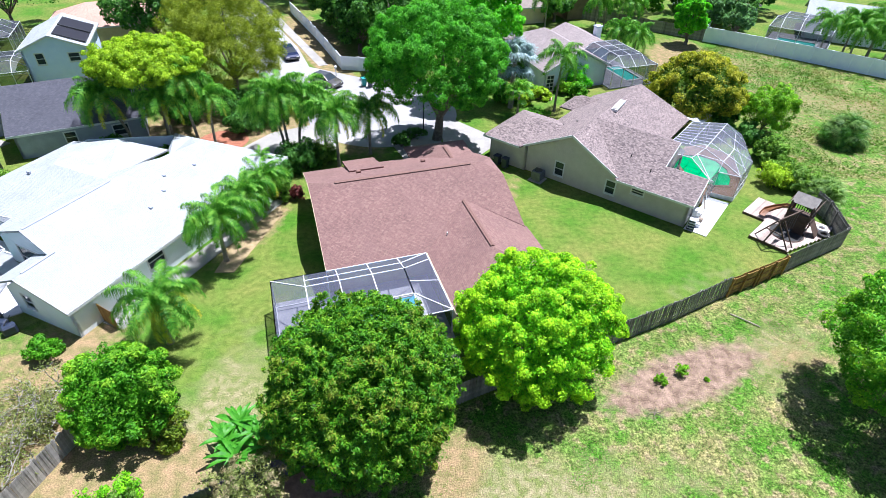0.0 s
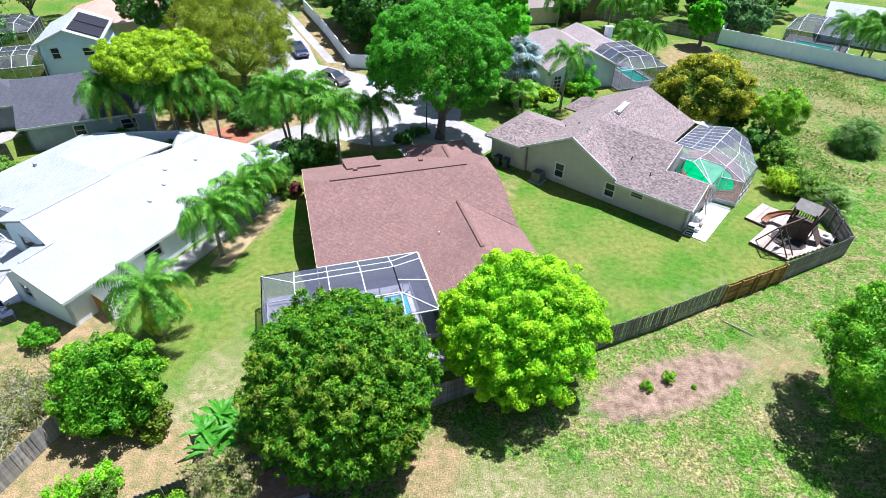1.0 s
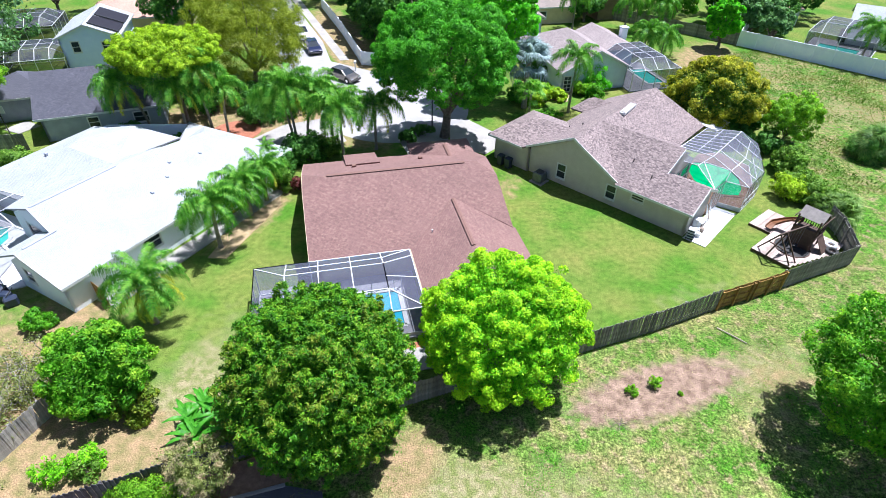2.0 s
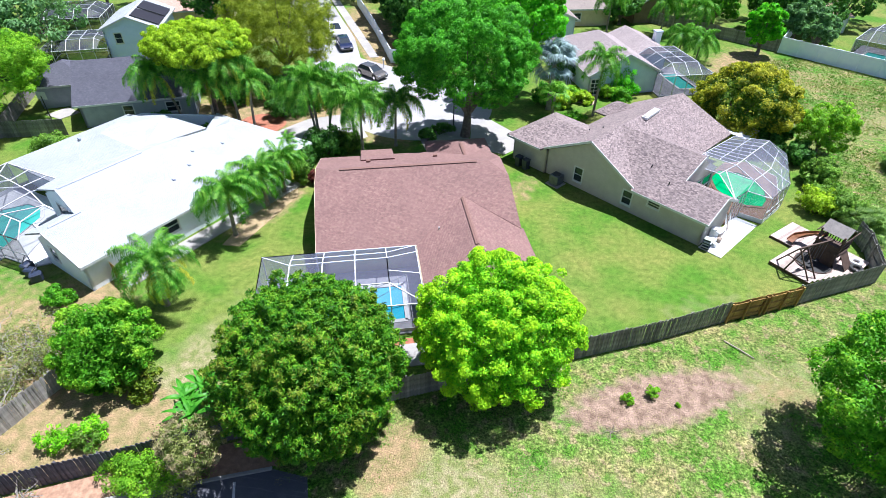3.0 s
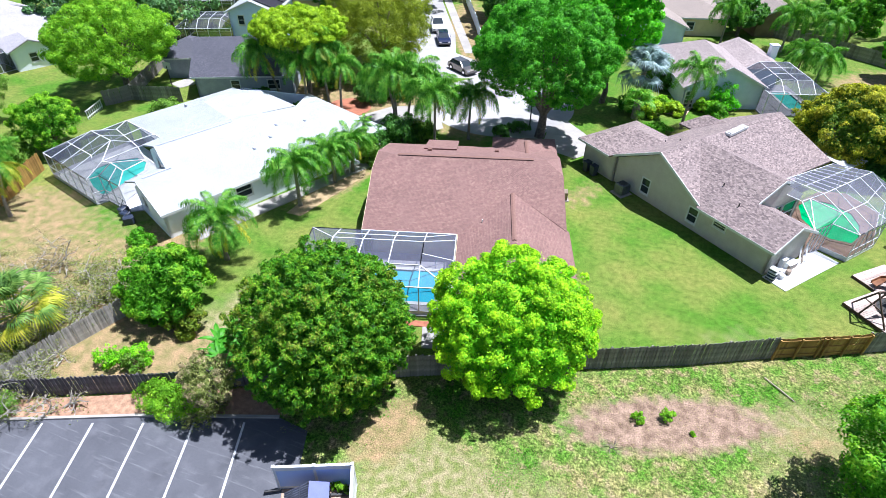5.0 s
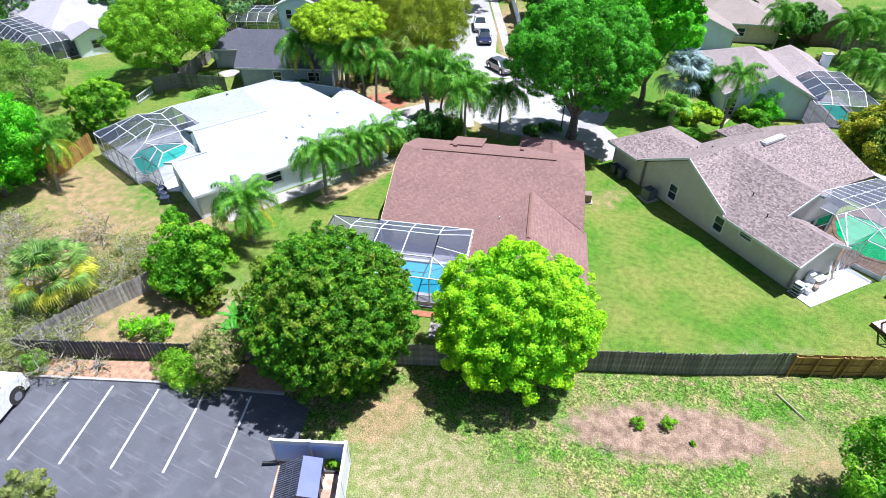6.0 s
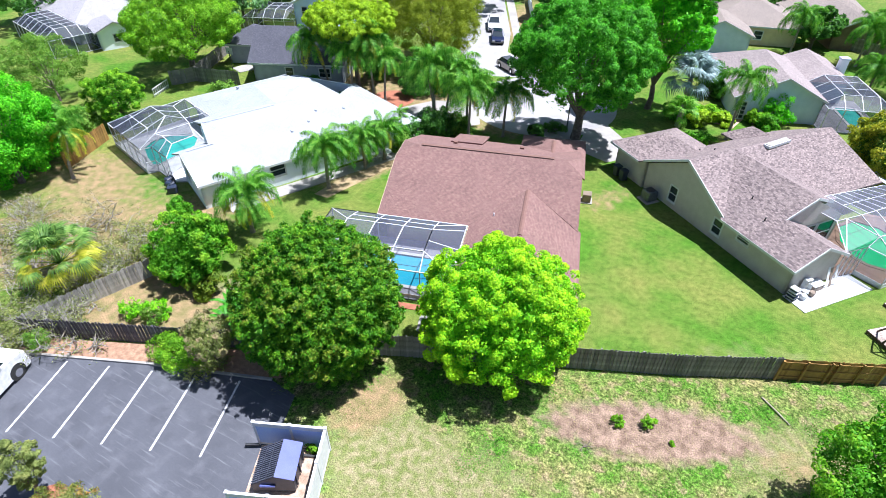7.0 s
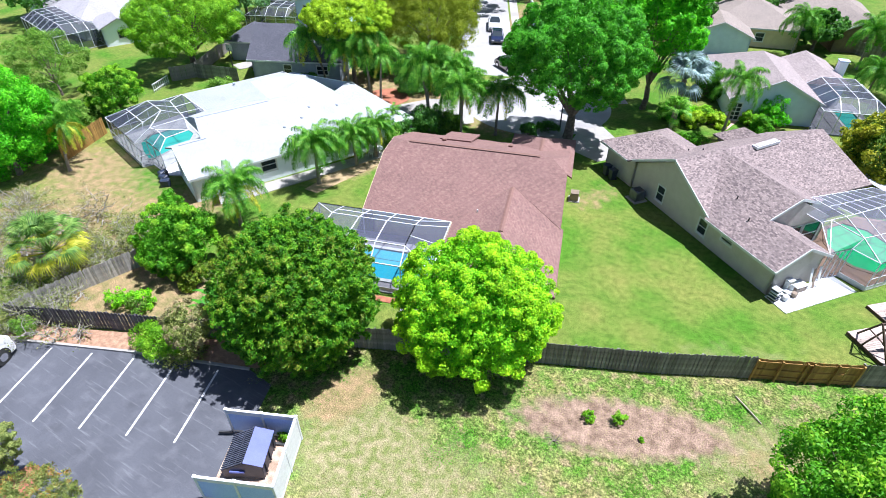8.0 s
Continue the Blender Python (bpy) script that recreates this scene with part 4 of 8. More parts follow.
def slab_with_pool(m, outline, pool, z, water, label_deck, label_pool, deck_mat="deck"):
    """A deck with a sunken pool: outline and pool are plan outlines."""
    d = thing("pool_deck", m, label_deck, "pool deck", kind="structure")
    bm = bmesh.new()
    out = [bm.verts.new((x, y, z)) for x, y in outline]
    inn = [bm.verts.new((x, y, z)) for x, y in pool]
    es = [bm.edges.new((r[i], r[(i + 1) % len(r)])) for r in (out, inn) for i in range(len(r))]
    bmesh.ops.triangle_fill(bm, edges=es, use_beauty=True)
    for f in list(bm.faces):
        c = f.calc_center_median()
        if inside(c.x, c.y, pool):
            bm.faces.remove(f)
    r = bmesh.ops.extrude_face_region(bm, geom=list(bm.faces))
    for v in r["geom"]:
        if isinstance(v, bmesh.types.BMVert):
            v.co.z -= z + 0.03
    bmesh.ops.recalc_face_normals(bm, faces=list(bm.faces))
    part("slab", bm, deck_mat, d)
    p = thing("swimming_pool", m, label_pool, "swimming pool")
    part("water", prism(bmesh.new(), pool, 0.005, z - 0.05), water, p)
    n = len(pool)
    for i in range(n):
        part("coping", bar(bmesh.new(), (*pool[i], z + 0.02), (*pool[(i + 1) % n], z + 0.02), 0.3, 0.05), "deck_white" if deck_mat == "deck" else deck_mat, p)
    return d, p


def inside(x, y, poly):
    r = False
    for i in range(len(poly)):
        (x0, y0), (x1, y1) = poly[i], poly[i - 1]
        if (y0 > y) != (y1 > y) and x < (x1 - x0) * (y - y0) / (y1 - y0) + x0:
            r = not r
    return r


def box_walls(parent, pts, h, material, thick=0.2, holes={}, name="wall"):
    """Walls round a plan outline (counter-clockwise), each a part with its openings."""
    for i in range(len(pts)):
        p, q = pts[i], pts[(i + 1) % len(pts)]
        hs = holes.get(i, ())
        w = part(name, wall_run(bmesh.new(), p, q, 0, h, thick, hs), material, parent)
        for a, b2, lo, hi in hs:
            window_in(parent, p, q, a, b2, lo, hi, thick)


# ---- brown-roofed house ----
HOUSE = pose(0, 0, 0, 0, 0, 16)
house = thing("house", HOUSE, "single-storey house with a reddish-brown shingle roof", "house")
box_walls(house, [(2.0, 29.2), (9.0, 29.2), (9.0, 22.8), (15.8, 22.8), (15.8, 41.6), (16.1, 41.6), (16.1, 43.8), (11.4, 43.8), (11.4, 41.8), (2.0, 41.8)], 2.38, "wall_cream")
part("gable_wall", gable_end(bmesh.new(), (2.0, 41.8), (2.0, 29.2), 0.51, 2.38, 4.75, 0.2), "wall_cream", house)
part("gable_wall", gable_end(bmesh.new(), (15.8, 29.2), (15.8, 41.8), 0.49, 2.38, 4.75, 0.2), "wall_cream", house)
R0 = 5.2
slabs(house, [
    [(1.5, 28.65, 2.5), (8.5, 28.65, 2.5), (12.37, 32.26, 3.98), (16.3, 29.5, 2.62), (16.2, 33.91, 4.65), (14.9, 35.25, R0), (2.8, 35.25, R0), (1.5, 33.91, 4.65)],
    [(1.5, 42.2, 2.5), (1.5, 36.66, 4.65), (2.8, 35.25, R0), (14.9, 35.25, R0), (16.2, 36.66, 4.65), (16.2, 42.2, 2.5)],
    [(1.5, 33.91, 4.65), (2.8, 35.25, R0), (1.5, 36.66, 4.65)],
    [(16.2, 33.91, 4.65), (14.9, 35.25, R0), (16.2, 36.66, 4.65)],
    [(8.5, 28.65, 2.5), (12.37, 32.26, 3.98), (12.37, 26.2, 3.98), (8.5, 22.3, 2.5)],
    [(16.5, 29.6, 2.5), (12.37, 32.26, 3.98), (12.37, 26.2, 3.98), (16.5, 22.3, 2.5)],
    [(8.5, 22.3, 2.5), (16.5, 22.3, 2.5), (12.37, 26.2, 3.98)],
    [(5.0, 43.3, 2.45), (7.8, 43.3, 2.45), (7.8, 38.8, 3.95), (5.0, 38.8, 3.95)],
    [(10.9, 44.3, 2.5), (10.9, 37.4, 2.5), (13.8, 38.2, 3.72), (13.8, 41.4, 3.72)],
    [(16.65, 44.3, 2.5), (16.65, 37.3, 2.5), (13.8, 38.2, 3.72), (13.8, 41.4, 3.72)],
    [(10.9, 44.3, 2.5), (16.65, 44.3, 2.5), (13.8, 41.4, 3.72)],
], "roof_brown", "weathered reddish-brown asphalt shingles")
fascia(house, [[(1.5, 28.65, 2.5), (8.5, 28.65, 2.5), (8.5, 22.3, 2.5)], [(1.5, 28.65, 2.5), (1.5, 33.91, 4.65), (1.5, 36.66, 4.65), (1.5, 42.2, 2.5)]], "wall_cream")
fascia(house, [[(16.5, 29.6, 2.5), (16.5, 22.3, 2.5), (8.5, 22.3, 2.5)], [(16.3, 29.5, 2.62), (16.2, 33.91, 4.65)], [(16.65, 37.3, 2.5), (16.65, 44.3, 2.5)]], "vent")
ridge_cap(house, (3.36, 35.25, R0), (13.98, 35.25, R0), "vent")
ridge_cap(house, (12.37, 32.1, 3.99), (12.37, 26.3, 3.99), "vent")
ridge_cap(house, (13.8, 38.6, 3.73), (13.8, 41.2, 3.73), "vent")
for x, y in ((10.2, 29.4), (11.0, 29.6)):
    pipe_vent(house, x, y, 3.2, "trim")
for x, y, z in ((5.6, 38.0, 4.2), (11.2, 39.0, 3.8)):
    roof_vent(house, x, y, z, "vent")

# the pool cage behind it
E, T = 2.5, 3.3
us = [-2.1, 0.0, 2.1, 4.2, 6.3, 8.4]
nf, n1, n2, nb = 22.75, 24.0, 26.5, 28.6
pan = []
for a, c in zip(us, us[1:]):
    la, lc = (a if a > -2 else None), (c if c < 8 else None)
    za, zc = (T if a > -2 else E), (T if c < 8 else E)
    fa, fc = (n1 if a > -2 else nf), (n1 if c < 8 else nf)
    ba, bc = (n2 if a > -2 else nb), (n2 if c < 8 else nb)
    if a > -2 and c < 8:
        pan += [[(a, n1, T), (c, n1, T), (c, n2, T), (a, n2, T)], [(a, nf, E), (c, nf, E), (c, n1, T), (a, n1, T)], [(a, n2, T), (c, n2, T), (c, 27.5, 2.95), (a, 27.5, 2.95)], [(a, 27.5, 2.95), (c, 27.5, 2.95), (c, nb, E), (a, nb, E)]]
    elif a <= -2:
        pan += [[(a, nf, E), (c, nf, E), (c, n1, T)], [(a, nf, E), (c, n1, T), (c, n2, T), (a, nb, E)], [(c, n2, T), (c, nb, E), (a, nb, E)]]
    else:
        pan += [[(a, nf, E), (c, nf, E), (a, n1, T)], [(a, n1, T), (c, nf, E), (c, 25.6, E), (a, 25.2, T)], [(a, 25.2, T), (c, 25.6, E), (c, nb - 0.7, E), (a, n2, T)], [(a, n2, T), (c, nb - 0.7, E), (c, nb, E), (a, 27.5, 2.95)], [(a, 27.5, 2.95), (c, nb, E), (a, nb, E)]]
    pan.append([(a, nf, 0.15), (c, nf, 0.15), (c, nf, E), (a, nf, E)])
for a, c in ((nf, 24.7), (24.7, 26.6), (26.6, nb)):
    pan.append([(-2.1, a, 0.15), (-2.1, c, 0.15), (-2.1, c, E), (-2.1, a, E)])
pan.append([(-2.1, nb, 0.15), (1.5, nb, 0.15), (1.5, nb, E), (-2.1, nb, E)])
cage(HOUSE, pan, "white-framed screen enclosure over a backyard pool", "alu_white", kicks=[((-2.1, nf), (8.4, nf)), ((-2.1, nf), (-2.1, nb))])
slab_with_pool(HOUSE, [(-2.2, 22.6), (8.6, 22.6), (8.6, 29.1), (-2.2, 29.1)], [(1.2, 23.75), (7.35, 23.75), (7.35, 27.3), (1.2, 27.3)], 0.12, "pool", "pale concrete pool deck inside the screen", "rectangular backyard pool with bright blue water")
flat_area("brick_strip", [(-1.8, 22.1), (1.6, 23.05), (1.4, 23.5), (-2.0, 22.6)], -0.05, 0.05, "mulch", "red mulch strip along the cage", "mulch bed")
flat_area("slab", [(1.0, 21.0), (2.6, 21.5), (2.0, 23.2), (0.4, 22.7)], -0.05, 0.06, "concrete", "small pale concrete slab by the cage door", "slab")

# ---- white-roofed house ----
WHITE = pose(0, 0, 0, 0, 0, -25.4)
white = thing("house", WHITE, "low white house with a bleached white shingle roof", "house")
box_walls(white, [(-30.05, 12.9), (-30.05, 33.6), (-42.0, 33.6), (-48.6, 29.5), (-48.6, 17.8), (-41.2, 17.8), (-41.2, 16.3), (-35.6, 16.0), (-35.6, 12.9)], 2.3, "wall_white", holes={0: ((5.9, 7.3, 1.0, 2.15), (13.0, 14.2, 1.1, 2.1)), 8: ((1.2, 2.1, 1.0, 2.1),), 6: ((1.6, 4.2, 0.15, 2.05),)})
part("gable_wall", gable_end(bmesh.new(), (-35.6, 12.9), (-30.05, 12.9), 0.32, 2.3, 3.4, 0.2), "wall_white", white)
part("gable_wall", gable_end(bmesh.new(), (-41.2, 16.3), (-33.0, 15.9), 0.53, 2.3, 4.3, 0.2), "wall_white", white)
slabs(white, [
    [(-29.8, 12.7, 2.35), (-29.8, 24.0, 2.35), (-36.8, 24.0, 4.5), (-36.8, 15.6, 4.5), (-34.0, 15.2, 3.65), (-33.85, 12.7, 3.6)],
    [(-29.8, 24.0, 2.35), (-29.8, 34.6, 2.35), (-36.7, 31.1, 3.8)],
    [(-29.8, 24.0, 2.35), (-36.7, 31.1, 3.8), (-36.8, 24.0, 4.5)],
    [(-36.8, 15.6, 4.5), (-36.8, 24.0, 4.5), (-41.2, 24.0, 3.15), (-41.2, 17.6, 3.1), (-40.7, 15.7, 3.15)],
    [(-36.8, 24.0, 4.5), (-38.3, 29.5, 3.0), (-41.2, 24.0, 3.15)],
    [(-36.8, 24.0, 4.5), (-36.7, 31.1, 3.8), (-38.3, 29.5, 3.0)],
    [(-36.7, 31.1, 3.8), (-29.8, 34.6, 2.35), (-40.2, 33.9, 2.35)],
    [(-36.7, 31.1, 3.8), (-40.2, 33.9, 2.35), (-38.3, 29.5, 3.0)],
    [(-38.3, 29.5, 3.0), (-40.2, 33.9, 2.35), (-42.3, 33.9, 2.35)],
    [(-38.3, 29.5, 3.0), (-42.3, 33.9, 2.35), (-40.2, 31.0, 2.4)],
    [(-48.7, 17.0, 2.4), (-40.9, 17.5, 2.4), (-38.0, 23.0, 4.15), (-43.6, 23.0, 4.15)],
    [(-48.7, 17.0, 2.4), (-43.6, 23.0, 4.15), (-49.2, 28.6, 2.4)],
    [(-49.2, 28.6, 2.4), (-43.6, 23.0, 4.15), (-38.0, 23.0, 4.15), (-40.2, 31.0, 2.4), (-44.0, 29.3, 3.4), (-46.8, 28.4, 2.9)],
    [(-33.85, 12.7, 3.6), (-34.0, 15.4, 3.65), (-35.9, 15.4, 3.0), (-36.0, 12.4, 2.8)],
], "roof_white", "bleached white asphalt shingles")
fascia(white, [[(-29.8, 12.7, 2.35), (-29.8, 34.6, 2.35), (-40.2, 33.9, 2.35)], [(-29.8, 12.7, 2.35), (-33.85, 12.7, 3.6)]], "trim")
ridge_cap(white, (-36.8, 15.8, 4.5), (-36.8, 22.6, 4.5), "wall_grey", 0.22, 0.05)
ridge_cap(white, (-33.95, 13.3, 3.63), (-34.0, 15.6, 3.66), "wall_grey", 0.22, 0.05)
flat_area("path", [(-20.9, 25.8), (-19.3, 25.2), (-12.0, 40.3), (-13.2, 40.9)], -0.05, 0.05, "concrete", "narrow concrete strip along the white house", "path")
for x, y, z in ((-44.6, 21.6, 3.85), (-34.9, 25.8, 3.73), (-33.6, 24.4, 3.46), (-34.6, 28.6, 3.37), (-32.9, 22.4, 3.30)):
    roof_vent(white, x, y, z, "wall_grey", 0.3, 0.2, 0.12)

# its pool cage
WA, WB, WQ, WC = (-46.6, 9.1, 2.5), (-39.0, 10.35, 2.5), (-38.95, 11.3, 2.5), (-36.1, 11.9, 2.5)
WG, WJ, WF, WN = (-48.5, 16.9, 2.45), (-40.2, 17.6, 3.1), (-41.1, 15.4, 2.9), (-38.7, 15.1, 2.7)
WD, WH, WE = (-45.1, 13.1, 3.8), (-41.95, 13.7, 3.8), (-45.1, 15.1, 3.3)
WK, WL, WM = (-39.2, 12.0, 3.5), (-38.7, 12.45, 3.4), (-37.0, 12.8, 3.2)
r1, r2, r3, dm = mid(WA, WB, 0.2), mid(WA, WB, 0.44), mid(WA, WB, 0.68), mid(WD, WH, 0.48)
e1, e2, j1, j2 = mid(WE, WF, 0.36), mid(WE, WF, 0.72), mid(WG, WJ, 0.4), mid(WG, WJ, 0.72)
wc = [
    [WA, r1, WD], [r1, r2, dm, WD], [r2, r3, WH, dm], [r3, WB, WK, WH],
    [WD, dm, e1, WE], [dm, WH, e2, e1], [WH, WK, WF, e2],
    [WE, e1, j1, WG], [e1, e2, j2, j1], [e2, WF, WJ, j2], [WA, WD, WE, WG],
    [WB, WQ, WL, WK], [WQ, WC, WM, WL], [WK, WL, WN, WF], [WL, WM, WN],
]
low = 1.15
wbars = [(mid(WA, WD, 0.5), mid(r1, WD, 0.5)), (mid(r1, WD, 0.5), mid(r2, dm, 0.5)), (mid(r2, dm, 0.5), mid(r3, WH, 0.5)), (mid(r3, WH, 0.5), mid(WB, WK, 0.5)), (mid(WA, WG, 0.5), mid(WD, WE, 0.5)), (mid(WQ, WC, 0.5), mid(WL, WM, 0.5))]
for p, q, k in ((WA, WB, 5), (WB, WQ, 1), (WQ, WC, 2), (WA, WG, 4)):
    wbars.append(((p[0], p[1], low), (q[0], q[1], low)))
    for i in range(k):
        a, c = mid(p, q, i / k), mid(p, q, (i + 1) / k)
        wc.append([(a[0], a[1], 0.1), (c[0], c[1], 0.1), c, a])
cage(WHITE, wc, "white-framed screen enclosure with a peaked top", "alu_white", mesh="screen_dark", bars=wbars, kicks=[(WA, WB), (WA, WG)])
slab_with_pool(WHITE, [WA[:2], WB[:2], WQ[:2], WC[:2], (-35.5, 12.8), (-35.5, 15.9), (-41.1, 16.2), (-41.1, 17.7), (-48.4, 17.0)], [(-44.4, 11.1), (-42.2, 10.9), (-40.3, 11.0), (-40.0, 11.6), (-40.7, 13.0), (-41.3, 14.3), (-41.9, 15.5), (-43.4, 16.3), (-45.0, 16.0), (-45.9, 14.2), (-45.6, 12.2)], 0.1, "pool_teal", "white concrete pool deck inside the screen", "curved backyard pool with teal water", deck_mat="deck_white")

# ---- taupe-roofed house ----
TAN = pose(0, 0, 0, 0, 0, -39.5)
tan_house = thing("house", TAN, "tan stucco house with a mottled taupe shingle roof", "house")
# walls 4 and 5: tall dark glass added to stand in for shaded wall
box_walls(tan_house, [(-25.6, 41.5), (-21.6, 41.5), (-21.6, 41.7), (-6.4, 41.7), (-6.4, 45.9), (-9.8, 45.9), (-9.8, 50.2), (-12.6, 50.2), (-12.6, 56.2), (-21.6, 56.2), (-21.6, 47.8), (-25.6, 47.8)], 2.45, "wall_tan", holes={2: ((3.0, 3.9, 0.6, 2.0), (8.0, 8.9, 0.6, 1.9), (10.3, 11.4, 1.45, 1.95)), 4: ((0.4, 2.9, 0.12, 2.15),), 5: ((0.3, 1.9, 0.12, 2.15), (2.1, 3.9, 0.12, 2.15))})
part("gable_wall", gable_end(bmesh.new(), (-21.6, 41.7), (-12.8, 41.7), 0.5, 2.45, 4.75, 0.2), "wall_tan", tan_house)
part("gable_wall", gable_end(bmesh.new(), (-9.7, 41.9), (-9.7, 50.2), 0.48, 2.45, 4.9, 0.2), "wall_tan", tan_house)
part("gable_wall", gable_end(bmesh.new(), (-6.4, 41.7), (-6.4, 45.9), 0.43, 2.45, 3.62, 0.2), "wall_tan", tan_house)
slabs(tan_house, [
    [(-22.1, 41.2, 2.6), (-17.2, 41.2, 5.15), (-17.2, 56.7, 5.15), (-22.1, 56.7, 2.6)],
    [(-17.2, 41.2, 5.15), (-12.4, 41.2, 2.6), (-17.2, 45.9, 5.15)],
    [(-17.2, 45.9, 5.15), (-11.6, 51.2, 2.75), (-11.6, 57.0, 2.75), (-17.2, 56.7, 5.15)],
    [(-12.6, 41.0, 2.55), (-6.0, 41.0, 2.55), (-6.0, 43.5, 3.85), (-9.5, 43.5, 3.85), (-9.4, 45.9, 5.15), (-17.2, 45.9, 5.15)],
    [(-9.4, 45.9, 5.15), (-17.2, 45.9, 5.15), (-11.3, 51.4, 2.75), (-10.9, 50.5, 2.9)],
    [(-6.0, 43.5, 3.85), (-6.0, 46.15, 2.55), (-9.6, 46.15, 2.55), (-9.6, 43.5, 3.85)],
    [(-26.1, 40.9, 2.6), (-22.0, 40.9, 2.6), (-19.4, 44.8, 3.95), (-23.4, 44.8, 3.95)],
    [(-26.1, 40.9, 2.6), (-23.4, 44.8, 3.95), (-26.1, 48.4, 2.6)],
    [(-26.1, 48.4, 2.6), (-23.4, 44.8, 3.95), (-19.4, 44.8, 3.95), (-19.4, 48.4, 2.6)],
    [(-23.6, 51.6, 2.6), (-22.0, 53.4, 3.7), (-19.0, 53.4, 3.7), (-19.0, 51.6, 2.6)],
    [(-23.6, 51.6, 2.6), (-22.0, 53.4, 3.7), (-23.6, 55.2, 2.6)],
    [(-23.6, 55.2, 2.6), (-22.0, 53.4, 3.7), (-19.0, 53.4, 3.7), (-19.0, 55.2, 2.6)],
], "roof_tan", "mottled taupe asphalt shingles")
fascia(tan_house, [[(-22.1, 41.2, 2.6), (-17.2, 41.2, 5.15), (-12.4, 41.2, 2.6)], [(-12.6, 41.0, 2.55), (-6.0, 41.0, 2.55), (-6.0, 43.5, 3.85), (-6.0, 46.15, 2.55)], [(-6.0, 46.15, 2.55), (-9.5, 46.15, 2.55)], [(-26.1, 40.9, 2.6), (-22.1, 40.9, 2.6)], [(-9.5, 43.5, 3.85), (-9.4, 45.9, 5.15), (-10.9, 50.5, 2.9)]], "trim")
sk = thing("skylight", TAN @ pose(0, 0, 0), "long low white roof vent on taupe shingles", "skylight")
bm = bmesh.new()
bar(bm, (-16.7, 48.7, 5.05), (-16.9, 51.3, 5.1), 0.55, 0.22)
part("curb", bm, "trim", sk)
bm = bmesh.new()
bar(bm, (-16.7, 48.8, 5.18), (-16.9, 51.2, 5.23), 0.4, 0.05)
part("lid", bm, "concrete", sk)
for x, y, z in ((-18.9, 45.7, 4.25), (-20.0, 45.3, 3.75), (-12.5, 43.4, 3.9), (-10.4, 42.6, 3.5)):
    pipe_vent(tan_house, x, y, z, "trim_dark")

aw = thing("awning", pose(0, 0, 0), "white aluminium awning at the end of the taupe house", "awning")
part("sheet", roof_slab(bmesh.new(), [(26.2, 52.6, 2.7), (28.6, 54.8, 2.7), (30.6, 53.2, 2.4), (28.6, 51.0, 2.4)], 0.06), "trim", aw)
for x, y in ((30.4, 53.2), (28.6, 51.2)):
    part("post", cube(x - 0.04, x + 0.04, y - 0.04, y + 0.04, -0.02, 2.38), "trim", aw)

# its pool cage: world points brought into the house's frame
TI = TAN.inverted()


def tl(x, y, z):
    return tuple(TI @ Vector((x, y, z)))


c0, c1, c2, c3, c4 = tl(24.5, 39.6, E), tl(25.85, 41.0, E), tl(27.5, 40.1, E), tl(29.8, 42.8, E), tl(31.4, 48.3, E)
g0, g4 = tl(24.95, 42.7, 3.9), tl(29.1, 47.6, 4.0)
G = [g0] + [mid(g0, g4, k) for k in (0.23, 0.47, 0.74)] + [g4]
EV = [c2, mid(c2, c3, 0.48), c3, mid(c3, c4, 0.4), mid(c3, c4, 0.74)]
a0, a1, h0, hn, rc, c5 = tl(23.65, 42.1, 3.3), tl(26.3, 41.6, 3.2), tl(22.2, 43.1, 3.3), tl(22.75, 44.5, 3.8), tl(27.2, 50.4, 2.9), tl(29.4, 50.9, E)
RB = [hn] + [mid(hn, rc, k) for k in (0.2, 0.42, 0.66)] + [rc]


def down(p):
    return (p[0], p[1], 0.1)


tc = [[c0, c1, a1, mid(a0, g0, 0.4)], [c0, mid(a0, g0, 0.4), a0], [mid(a0, g0, 0.4), a1, g0], [c1, c2, a1], [c2, EV[1], G[1], g0, a1]]
tc += [[EV[k], EV[k + 1], G[k + 1], G[k]] for k in (1, 2, 3)]
tc += [[EV[4], c4, g4], [c4, c5, g4], [c5, rc, g4]]
tc += [[RB[k], RB[k + 1], G[k + 1], G[k]] for k in range(4)]
tc += [[h0, hn, g0, a0]]
tbars = [(a1, mid(EV[1], G[1], 0.5))] + [(mid(EV[k], G[k], 0.5), mid(EV[k + 1], G[k + 1], 0.5)) for k in (1, 2, 3)] + [(mid(RB[k], G[k], 0.5), mid(RB[k + 1], G[k + 1], 0.5)) for k in range(4)]
tbars += [(mid(RB[k], RB[k + 1], 0.5), mid(G[k], G[k + 1], 0.5)) for k in range(4)]
for p, q, k in ((c0, c1, 4), (c1, c2, 1), (c2, c3, 4), (c3, c4, 4), (c4, c5, 2)):
    if k > 2 and p != c0:
        tbars.append(((p[0], p[1], 1.1), (q[0], q[1], 1.1)))
    for i in range(k):
        s, e = mid(p, q, i / k), mid(p, q, (i + 1) / k)
        tc.append([down(s), down(e), e, s])
cage(TAN, tc, "white-framed polygonal screen enclosure beside the taupe house", "alu_white", mesh="screen_hazy", w=0.052, bars=tbars, kicks=[(c1, c2), (c2, c3)])
